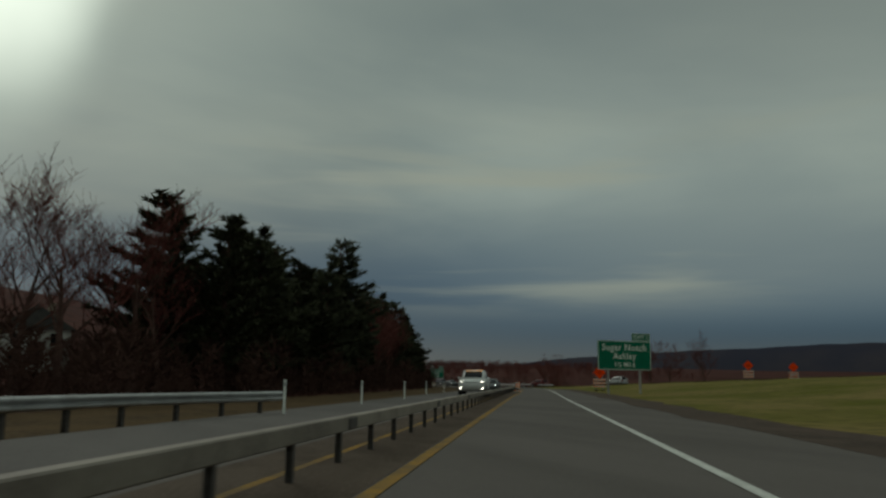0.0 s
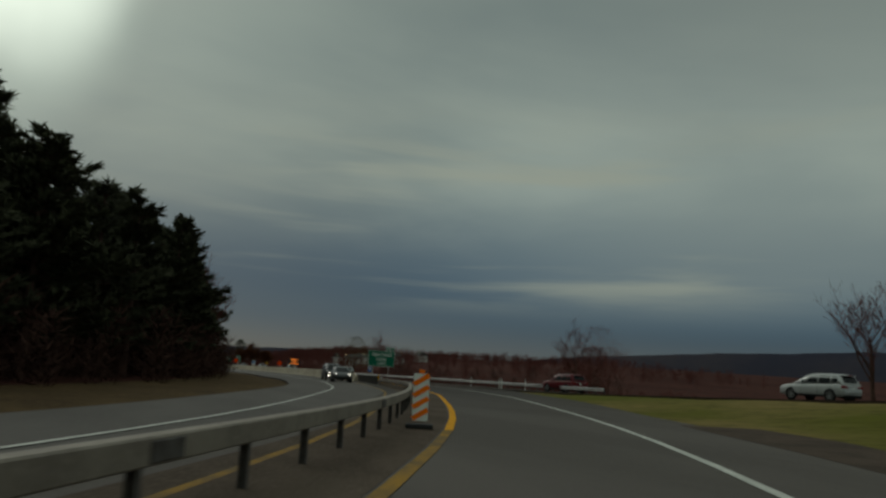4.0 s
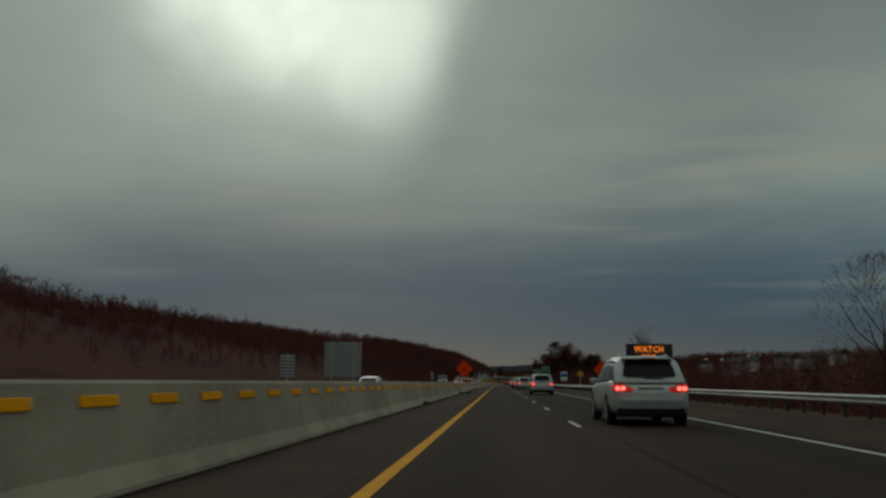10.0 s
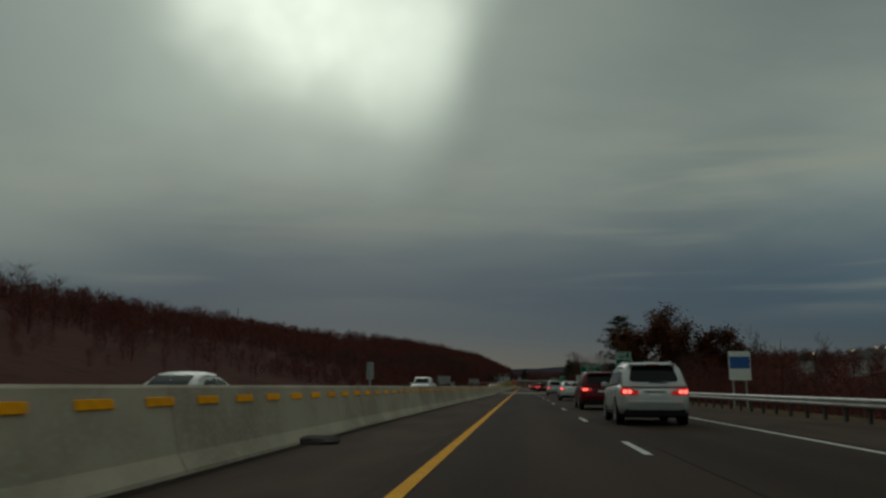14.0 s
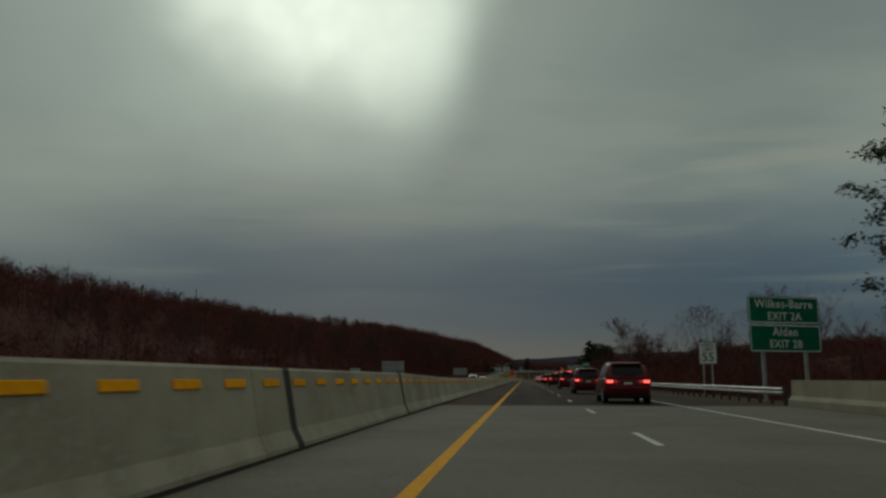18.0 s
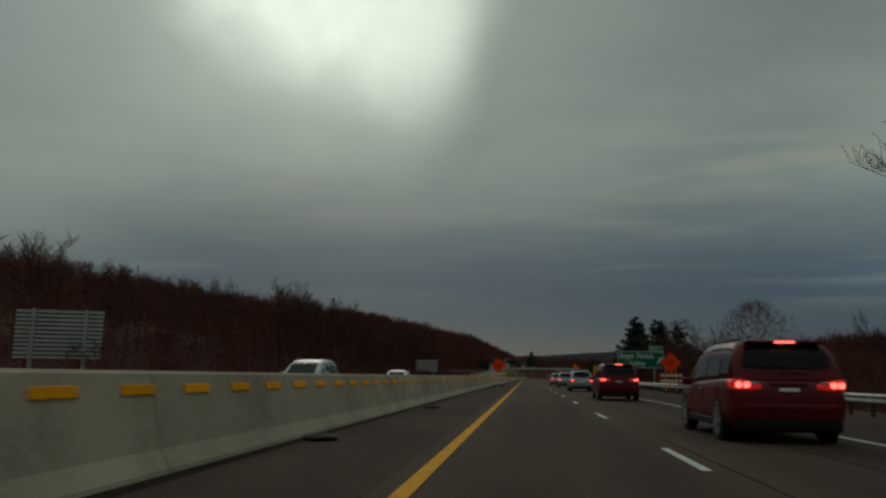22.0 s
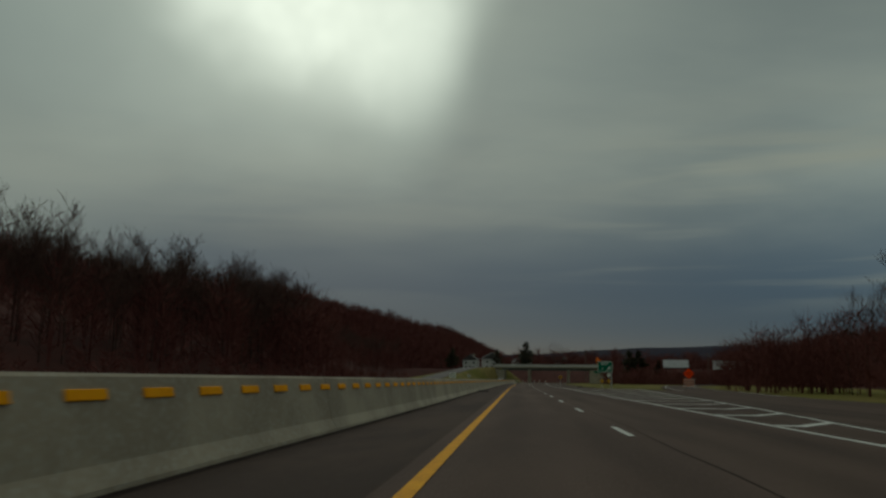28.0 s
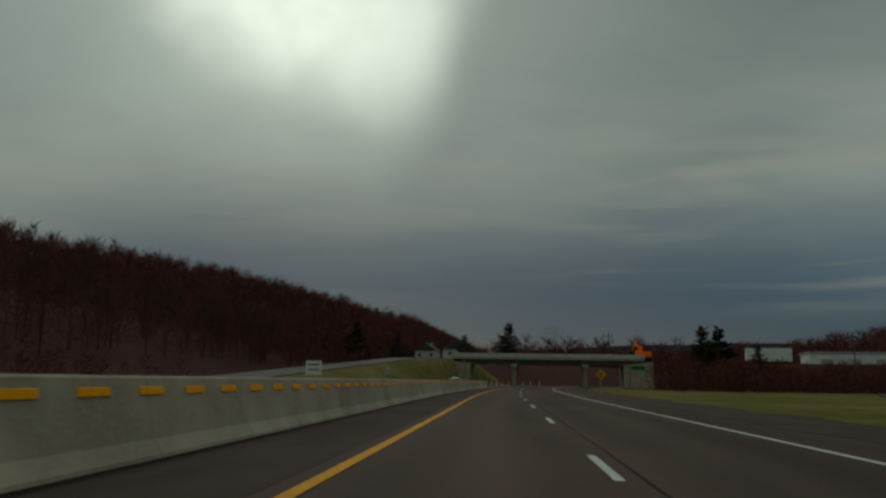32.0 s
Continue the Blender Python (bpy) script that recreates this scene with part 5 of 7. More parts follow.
small_sign("speed_limit_sign", (13.9, 239, -0.15), 6, 1.22, 1.53, 2.2, M["signwhite"], "white speed limit 55 sign on two posts", speed_face, (-0.25, 0.25))
small_sign("information_sign", (15.0, 112, -0.2), 8, 1.4, 1.8, 1.7, M["signwhite"], "white roadside sign with a blue band", band_face, (-0.3, 0.3))
small_sign("white_sign", (13.3, 281, -0.15), 6, 0.6, 0.76, 2.1, M["signwhite"], "small white sign before the trees", bars_face)
small_sign("exit_speed_sign", (15.6, 475, -0.15), 6, 1.5, 1.9, 1.8, M["ysign"], "yellow exit speed panel beside the ramp", None, (-0.3, 0.3))
small_sign("white_sign", (-15.8, 700, -0.1), -10, 1.6, 1.3, 1.5, M["signwhite"], "white sign with two dark lines beyond the barrier", two_bars, (-0.3, 0.3))


def diamond_sign(at, turn, side, zc, mat, label, symbol=True, sheet=None):
    t = thing("warning_sign", label, "road sign", at, turn)
    d = part("panel", plate(side, side, 0.02, 0.05), mat, t)
    d.matrix_basis = pose(0, 0, zc, 0, 45, 0)
    b = part("border", frame_bm(side - 0.06, side - 0.06, 0.02, (0, -0.012, 0), 0.05), M["black"], d)
    if symbol:
        part("symbol", boxed((0.1, 0.01, side * 0.55), (0, -0.016, zc)), M["black"], t)
        part("symbol", boxed((side * 0.4, 0.01, 0.1), (0, -0.016, zc + 0.08)), M["black"], t)
    sign_posts(t, [0], zc + side * 0.5, 0.08)
    return t


diamond_sign((13.7, 65.7, -0.1), 5, 0.91, 2.45, M["ysign"], "yellow diamond warning sign behind the guardrail", False)
diamond_sign((11.6, 703, -0.1), 0, 0.8, 1.9, M["ysign"], "yellow diamond sign with a dark symbol near the overpass")
diamond_sign((-14.0, 738, -0.1), 170, 0.8, 2.2, M["alu"], "grey back of a diamond sign beyond the barrier", False)
diamond_sign((-26.8, 342, 0), 175, 0.8, 1.75, M["alu"], "bare metal back of a diamond sign", False)

# ---- work-zone signs on barricades ----


M["bag"] = material("dark_sandbag_cloth", (0.030, 0.025, 0.021), 0.95, vary=(0.045, 0.036, 0.030), scale=9.0, bump=0.4, bump_scale=70, spec=0.05)


def barricade(at, turn, label, amber=True, w=1.65):
    """A three-rail barricade with sloped stripes, feet with sandbags, and an orange diamond over it."""
    t = thing("work_barricade", label, "barricade", at, turn, "work-zone barricades")
    for x in (-0.36, 0.36):
        part("upright", boxed((0.06, 0.05, 2.2), (x * w / 1.5, 0.03, 1.1), 0.004), M["galv"], t)
        part("foot", boxed((0.08, 1.5, 0.06), (x * w / 1.5, 0.1, 0.03), 0.006), M["black"], t)
        bag = bmesh.new()
        bmesh.ops.create_icosphere(bag, subdivisions=3, radius=0.5)
        for v in bag.verts:
            lump = 1 + 0.30 * noise.noise(v.co * 3.1 + Vector((x * 9, 0, 4)))
            v.co = Vector((x * w / 1.5 + v.co.x * 0.66 * lump, -0.12 + v.co.y * 0.50 * lump, max(0.0, 0.075 + v.co.z * 0.17 * lump)))
        part("sandbag", bag, M["bag"], t, smooth=True)
    for z in (0.55, 0.98, 1.41):
        r = part("rail", boxed((w, 0.03, 0.2), (0, -0.01, z), 0.004), M["signwhite"], t)
        n = int(w / 0.30)
        for k in range(n):
            bm = bmesh.new()
            x = -w / 2 + 0.06 + k * w / n
            pts = [(x, z - 0.098), (x + 0.15, z - 0.098), (x + 0.05, z + 0.098), (x - 0.10 if k else x - 0.06, z + 0.098)]
            f = [bm.verts.new((px_, -0.028, pz)) for px_, pz in pts]
            b = [bm.verts.new((px_, -0.024, pz)) for px_, pz in pts]
            bm.faces.new(f)
            for i in range(4):
                bm.faces.new((f[i], b[i], b[(i + 1) % 4], f[(i + 1) % 4]))
            part("stripe", bm, M["orange2"], r)
    d = part("diamond_panel", plate(1.22, 1.22, 0.02, 0.05), M["orange"], t, "bright orange diamond work-zone panel")
    d.matrix_basis = pose(0, -0.05, 2.36, 0, 45, 0)
    part("border", frame_bm(1.18, 1.18, 0.025, (0, -0.012, 0), 0.05), M["black"], d)
    for i, wd in enumerate((0.62, 0.74, 0.5)):
        part("text_bar", boxed((wd, 0.01, 0.07), (0, -0.066, 2.52 - 0.17 * i)), M["dark_text"], t)
    return t


b0 = barricade((-1.95, 20.6, 0.006), 4, "orange diamond work sign over a striped barricade by the median")
copy_thing(b0, pose(-2.05, 399.0, 0.006, 0, 0, 0))
for x, y, z, a in ((11.6, 24.0, 0.01, 0), (12.3, 371, -0.05, 0), (-27.1, -243.2, 0.15, -20), (9.6, -230, 1.9, -30), (23.2, -226, 1.9, -30), (27.0, 622, -0.12, -8)):
    c = copy_thing(b0, pose(x, y, z, 0, 0, a))
    tagged(c, "orange diamond work sign over a striped barricade on the verge")

# ---- message board trailer ----


def message_board(at, turn):
    t = thing("message_board", "black portable message board lit in amber on an orange trailer", "message board", at, turn)
    board = part("board", boxed((3.45, 0.22, 1.95), (0, 0, 2.85), 0.03), M["black"], t)
    part("board_frame", frame_bm(3.43, 1.93, 0.06, (0, -0.112, 2.85), 0.03, 0.03), M["black"], board)
    for i, text in enumerate(("WATCH", "FOR", "STOPPED")):
        words(text, 0.62, (-0.05, -0.125, 3.42 - 0.58 * i), board, M["led"], "lit_text", squeeze=0.92)
    orange = M["orange"]
    part("mast", boxed((0.16, 0.16, 1.5), (0, 0.05, 1.25)), orange, t)
    part("deck", boxed((2.6, 1.3, 0.14), (0, 0.0, 0.62), 0.02), orange, t)
    part("battery_box", boxed((0.9, 0.8, 0.45), (-0.75, 0.0, 0.92), 0.03), M["signwhite"], t)
    part("control_box", boxed((0.5, 0.5, 0.35), (0.55, 0.0, 0.86), 0.03), M["orange"], t)
    part("drawbar", boxed((1.4, 0.1, 0.1), (1.9, 0.0, 0.55)), orange, t)
    for y in (-0.72, 0.72):
        wheel = part("wheel", tubed(0.33, 0.2, (-0.2, y, 0.33), 20, rot=Euler((radians(90), 0, 0)).to_matrix().to_4x4()), M["rubber"], t)
        part("hub", tubed(0.17, 0.21, (-0.2, y, 0.33), 14, rot=Euler((radians(90), 0, 0)).to_matrix().to_4x4()), M["galv"], wheel)
        part("mudguard", boxed((0.85, 0.24, 0.04), (-0.2, y, 0.72), 0.01), orange, t)
    for x in (-1.2, 1.2):
        part("jack", boxed((0.07, 0.07, 0.62), (x, 0.5, 0.31)), M["galv"], t)
    return t


message_board((12.1, 1.6, 0.01), 13)

# ---- posts, drums and channelisers ----
wp = thing("marker_post", "slender white flexible marker post in the verge", "marker post", (8.5, -147, 0.0))
bm = boxed((0.10, 0.025, 1.15), (0, 0, 0.55), 0.006)
part("blade", bm, M["signwhite"], wp)
part("reflector_band", boxed((0.105, 0.03, 0.14), (0, 0, 0.98)), M["galv"], wp)
wp["group"] = "white marker posts"
for x, y in ((9.6, -144), (6.4, -157), (9.9, -135), (-79.7, -306.7), (-68.6, -286.3), (-58.7, -263.5), (-51.0, -248.5), (-74.2, -296.5)):
    copy_thing(wp, pose(x, y, ground_z(x, y) + 0.1, 0, 0, 20))
pn = thing("channel_panel", "orange and white striped channelising panel on a rubber base", "channeliser", (11.0, -1.2, 0.01))
pn["group"] = "striped channelising panels"
body = part("panel", plate(0.32, 0.95, 0.03, 0.03, (0, 0, 0.62)), M["signwhite"], pn)
for k in range(4):
    bm = boxed((0.36, 0.006, 0.10), (0, -0.019, 0.28 + k * 0.23), rot=Euler((0, radians(-32), 0)).to_matrix().to_4x4())
    part("stripe", bm, M["orange2"], body)
part("base", boxed((0.55, 0.4, 0.09), (0, 0, 0.045), 0.02), M["rubber"], pn)
part("handle", boxed((0.12, 0.03, 0.08), (0, 0, 1.13), 0.01), M["orange2"], pn)
for x, y in ((11.0, -6.4), (10.9, -13.5)):
    copy_thing(pn, pose(x, y, 0.01))
for y, o in ((-226, -0.55), (-212, -0.6)):
    p = on_line(y, o)
    copy_thing(pn, pose(p.x, p.y, 0.01, 0, 0, -20))
tubep = thing("tube_channeliser", "white and orange tubular channeliser beyond the barrier's end", "channeliser", (0, 0, 0))
part("tube", tubed(0.06, 1.0, (0, 0, 0.52), 10, 0.045), M["signwhite"], tubep)
part("band", tubed(0.064, 0.16, (0, 0, 0.75), 10), M["orange2"], tubep)
part("base", tubed(0.22, 0.06, (0, 0, 0.03), 8), M["rubber"], tubep)
tubep["group"] = "tube channelisers"
p = on_line(750, -3.0)
tubep.matrix_basis = pose(p.x, p.y, 0.0)
for y in (757, 765, 774, 784, 795, 808, 822, 838):
    p = on_line(y, -3.0)
    copy_thing(tubep, pose(p.x, p.y, 0.0))
sheet_th = thing("fallen_sign", "pale sign panel lying flat on the median shoulder", "panel", (-39.2, -243.6, 0.01), 20)
part("panel", boxed((0.42, 0.55, 0.03), (0, 0, 0.02), 0.006), M["signwhite"], sheet_th)
sheet2 = thing("fallen_barricade", "collapsed striped barricade lying beside the median rail", "barricade", (-37.4, -240.0, 0.01), -10)
part("rail", boxed((1.0, 0.25, 0.04), (0, 0.2, 0.03), 0.006), M["signwhite"], sheet2)
part("rail", boxed((1.0, 0.25, 0.04), (0, -0.2, 0.03), 0.006), M["orange2"], sheet2)
part("frame", boxed((0.06, 0.9, 0.05), (0.3, 0, 0.075)), M["galv"], sheet2)
copy_thing(sheet_th, pose(-33.5, -232.4, 0.01, 0, 0, 40))
M["litter"] = material("dark_litter", (0.03, 0.026, 0.022), 0.9)
for i, (x, y, s) in enumerate(((-2.35, 569.3, 0.55), (-1.9, 568.4, 0.4), (-2.3, 384.8, 0.55), (-2.25, 320.2, 0.45), (-2.0, 333.8, 0.4), (-2.6, -17.0, 0.8), (-2.6, 75.0, 0.7), (-2.2, 292, 0.6), (10.9, 628, 0.8), (9.0, 40, 0.5))):
    bm = bmesh.new()
    bmesh.ops.create_icosphere(bm, subdivisions=2, radius=0.5)
    rr = random.Random(i)
    for v in bm.verts:
        v.co = Vector((v.co.x * 1.4 * s * rr.uniform(0.7, 1.2), v.co.y * 1.0 * s * rr.uniform(0.7, 1.2), max(-0.1, v.co.z * 0.3) * s * rr.uniform(0.6, 1.3)))
    ob = mesh_ob("road_debris", bm, M["litter"])
    ob.matrix_basis = pose(x, y, 0.05)
    tagged(ob, "dark torn rubber debris lying on the shoulder", "debris", "shoulder debris")

# ---- backs of the other carriageway's signs ----


def sign_back(at, turn, w, h, z0, label, posts=(-0.3, 0.3)):
    t = thing("sign_back", label, "road sign", at, turn)
    n = max(6, int(h / 0.24))
    # aluminium sheet darkened with post steel: painted shade in the gaps between ribs
    part("sheet", boxed((w, 0.02, h), (0, 0.03, z0 + h / 2)), M["post"], t)
    for k in range(n):
        part("rib", boxed((w, 0.06, h / n * 0.55), (0, -0.01, z0 + (k + 0.5) * h / n), 0.004), M["alu"], t)
    for p in posts:
        part("post", boxed((0.2, 0.16, z0 + h + 0.7), (p * w, -0.13, (z0 + h - 0.7) / 2 + 0.02), 0.01), M["galv"], t)
    return t


sign_back((-18.5, 44.7, -0.1), 10, 4.7, 4.4, 1.8, "ribbed aluminium back of a large sign on steel posts")
sign_back((-16.3, 9.5, -0.1), 8, 1.2, 1.9, 1.5, "small metal sign back beyond the barrier", (0,))
sign_back((-26.9, 352.4, 0.4), 20, 4.9, 3.0, 1.35, "pale ribbed back of a wide sign before the woods")
sign_back((-26.3, 527, 0), 12, 5.9, 3.2, 2.2, "pale ribbed sign back beside the opposite lanes")
sign_back((-16.0, 262, -0.1), 8, 1.1, 1.2, 1.0, "small square metal sign back", (0,))
sign_back((-15.5, 148, -0.1), 8, 0.8, 1.9, 1.9, "narrow grey sign back beyond the barrier", (0,))

# ---- bridge parapets ----
for y0, y1, o in ((186, 214.5, 11.4),):
    pp = thing("bridge_parapet", "tan weathered concrete bridge parapet", "parapet")
    y = y0
    while y < y1 - 0.1:
        e = min(y + 7.1, y1)
        sweep("parapet_section", [y + 0.01, e - 0.01], [(o, -0.1), (o, 0.25), (o + 0.14, 0.4), (o + 0.16, 1.0), (o + 0.46, 1.0), (o + 0.46, -0.1)], M["parapet"], pp)
        y = e

# ---- vehicles ----


def paint(name, col, metal=0.25):
    return material(name, col, 0.38, metal=metal, coat=0.08, spec=0.22, vary=tuple(c * 0.88 for c in col), scale=1.5)


PAINT = {"silver": paint("silver_car_paint", (0.50, 0.51, 0.50), 0.35), "maroon": paint("maroon_car_paint", (0.115, 0.004, 0.009), 0.0), "white": paint("white_car_paint", (0.60, 0.60, 0.57), 0.0),
         "grey": paint("grey_car_paint", (0.085, 0.09, 0.09), 0.4), "dark": paint("dark_car_paint", (0.03, 0.032, 0.036), 0.3), "blue_silver": paint("blue_silver_paint", (0.34, 0.38, 0.42), 0.4)}
M["glass"] = material("tinted_car_glass", (0.010, 0.011, 0.012), 0.12, spec=0.12)
M["trim"] = material("black_plastic_trim", (0.009, 0.009, 0.009), 0.7, spec=0.15)
M["rim"] = material("alloy_rim", (0.42, 0.42, 0.41), 0.35, metal=0.7)
M["tail"] = material("lit_tail_lamp", (0.30, 0.01, 0.01), 0.25, emit=(1.0, 0.13, 0.10), strength=2.4)
M["tail_dim"] = material("glowing_tail_lens", (0.40, 0.012, 0.010), 0.25, emit=(1.0, 0.03, 0.02), strength=0.22)
M["tail_off"] = material("red_tail_lamp", (0.22, 0.008, 0.008), 0.2, coat=0.5)
M["head"] = material("lit_head_lamp", (0.8, 0.8, 0.75), 0.2, emit=(1.0, 0.93, 0.78), strength=5.0)
M["amber"] = material("lit_amber_lamp", (0.5, 0.2, 0.02), 0.3, emit=(1.0, 0.42, 0.06), strength=1.2)


def loft(rings, caps=True):
    bm = bmesh.new()
    V = [[bm.verts.new(p) for p in ring] for ring in rings]
    n = len(V[0])
    for a, b in zip(V, V[1:]):
        for i in range(n):
            j = (i + 1) % n
            bm.faces.new((a[i], a[j], b[j], b[i]))
    if caps:
        bm.faces.new(list(reversed(V[0])))
        bm.faces.new(V[-1])
    bmesh.ops.recalc_face_normals(bm, faces=bm.faces)
    return bm


def lower_ring(y, w, zb, zt):
    """One section of the lower body, rounded at the sill and the shoulder."""
    h = zt - zb
    half = [(0.0, zb), (w * 0.80, zb), (w * 0.95, zb + 0.05 * h), (w, zb + 0.30 * h), (w, zb + 0.62 * h), (w * 0.985, zb + 0.88 * h), (w * 0.945, zb + 0.985 * h), (w * 0.6, zt), (0.0, zt)]
    return [Vector((x, y, z)) for x, z in half] + [Vector((-x, y, z)) for x, z in reversed(half[1:-1])]


def cabin_ring(y, wb, wt, zb, zt):
    h = zt - zb
    half = [(0.0, zb), (wb, zb), (wb * 0.35 + wt * 0.65, zb + 0.72 * h), (wt * 0.97, zb + 0.90 * h), (wt * 0.86, zb + 0.97 * h), (wt * 0.55, zt), (0.0, zt + 0.012)]
    return [Vector((x, y, z)) for x, z in half] + [Vector((-x, y, z)) for x, z in reversed(half[1:-1])]


KINDS = {
    # lower body (y, half width, bottom, top), cabin (y, base half width, roof half width, base, roof), wheels
    "suv": dict(L=5.17, low=[(0.0, 0.80, 0.46, 0.80), (0.06, 0.90, 0.36, 0.98), (0.22, 0.955, 0.30, 1.10), (0.6, 0.985, 0.28, 1.14), (1.6, 0.995, 0.27, 1.12), (3.0, 0.99, 0.27, 1.07), (3.75, 0.98, 0.27, 1.05), (4.35, 0.96, 0.28, 1.02), (4.8, 0.91, 0.30, 0.94), (5.08, 0.80, 0.35, 0.82), (5.17, 0.66, 0.42, 0.70)],
                cab=[(0.10, 0.90, 0.86, 1.06, 1.10), (0.34, 0.92, 0.78, 1.08, 1.50), (0.50, 0.93, 0.75, 1.09, 1.70), (0.9, 0.95, 0.75, 1.09, 1.765), (2.0, 0.95, 0.76, 1.08, 1.775), (2.7, 0.945, 0.745, 1.07, 1.735), (3.2, 0.94, 0.72, 1.06, 1.58), (3.65, 0.93, 0.74, 1.05, 1.30), (4.05, 0.90, 0.80, 1.02, 1.06)],
                wheels=(1.02, 4.05), r=0.37, doors=(0.98, 1.95, 3.1), roof_from=0.36, roof_to=2.85),
    "van": dict(L=5.10, low=[(0.0, 0.82, 0.46, 0.86), (0.05, 0.91, 0.34, 1.05), (0.2, 0.96, 0.28, 1.12), (0.6, 0.985, 0.25, 1.13), (2.0, 0.99, 0.24, 1.08), (3.4, 0.985, 0.24, 1.02), (4.2, 0.965, 0.25, 0.96), (4.7, 0.90, 0.28, 0.88), (5.0, 0.78, 0.33, 0.76), (5.10, 0.64, 0.4, 0.66)],
                cab=[(0.06, 0.92, 0.88, 1.06, 1.10), (0.22, 0.93, 0.81, 1.08, 1.52), (0.34, 0.94, 0.78, 1.09, 1.72), (0.8, 0.95, 0.78, 1.08, 1.78), (2.2, 0.95, 0.79, 1.05, 1.79), (2.9, 0.945, 0.77, 1.03, 1.74), (3.5, 0.94, 0.745, 1.0, 1.54), (4.0, 0.92, 0.76, 0.97, 1.26), (4.45, 0.88, 0.80, 0.92, 0.97)],
                wheels=(1.0, 4.05), r=0.345, doors=(0.95, 2.05, 3.15), roof_from=0.24, roof_to=3.0),
    "wagon": dict(L=4.82, low=[(0.0, 0.76, 0.44, 0.74), (0.06, 0.86, 0.34, 0.92), (0.22, 0.90, 0.29, 1.02), (0.6, 0.92, 0.27, 1.05), (1.8, 0.925, 0.26, 1.02), (3.1, 0.92, 0.26, 0.98), (3.9, 0.90, 0.27, 0.94), (4.4, 0.85, 0.29, 0.87), (4.7, 0.74, 0.34, 0.75), (4.82, 0.6, 0.4, 0.64)],
                  cab=[(0.12, 0.84, 0.80, 0.98, 1.02), (0.42, 0.86, 0.71, 1.0, 1.40), (0.62, 0.87, 0.68, 1.01, 1.56), (1.1, 0.88, 0.68, 1.01, 1.62), (2.0, 0.88, 0.685, 1.0, 1.63), (2.6, 0.875, 0.67, 0.99, 1.58), (3.1, 0.87, 0.65, 0.98, 1.42), (3.5, 0.86, 0.68, 0.96, 1.18), (3.85, 0.83, 0.74, 0.92, 0.97)],
                  wheels=(0.98, 3.72), r=0.34, doors=(0.92, 1.85, 2.85), roof_from=0.45, roof_to=2.7),
    "sedan": dict(L=4.85, low=[(0.0, 0.74, 0.44, 0.80), (0.08, 0.86, 0.34, 0.98), (0.4, 0.90, 0.27, 1.04), (1.0, 0.92, 0.25, 1.02), (2.2, 0.925, 0.24, 0.97), (3.3, 0.92, 0.24, 0.95), (4.0, 0.89, 0.25, 0.90), (4.5, 0.83, 0.28, 0.82), (4.75, 0.72, 0.33, 0.72), (4.85, 0.58, 0.4, 0.62)],
                  cab=[(0.62, 0.82, 0.74, 1.0, 1.03), (1.1, 0.85, 0.64, 0.99, 1.30), (1.5, 0.87, 0.63, 0.98, 1.42), (2.2, 0.88, 0.64, 0.96, 1.46), (2.7, 0.875, 0.63, 0.95, 1.41), (3.2, 0.86, 0.65, 0.93, 1.20), (3.65, 0.82, 0.72, 0.90, 0.94)],
                  wheels=(0.98, 3.82), r=0.335, doors=(1.0, 1.85, 2.8), roof_from=1.35, roof_to=2.75),
    "pickup": dict(L=5.8, low=[(0.0, 0.90, 0.55, 1.20), (0.06, 0.96, 0.48, 1.28), (0.4, 0.99, 0.44, 1.30), (2.2, 1.0, 0.42, 1.30), (3.9, 1.0, 0.42, 1.28), (4.6, 0.99, 0.42, 1.26), (5.3, 0.97, 0.44, 1.22), (5.65, 0.93, 0.48, 1.14), (5.8, 0.84, 0.52, 1.0)],
                   cab=[(1.95, 0.92, 0.86, 1.25, 1.30), (2.05, 0.93, 0.76, 1.26, 1.84), (2.5, 0.94, 0.76, 1.26, 1.93), (3.3, 0.94, 0.76, 1.25, 1.93), (3.8, 0.93, 0.73, 1.24, 1.80), (4.35, 0.91, 0.80, 1.22, 1.32)],
                   wheels=(1.25, 4.75), r=0.42, doors=(2.1, 2.95, 3.9), roof_from=2.0, roof_to=3.5),
}
ACROSS = Euler((0, radians(90), 0)).to_matrix().to_4x4()


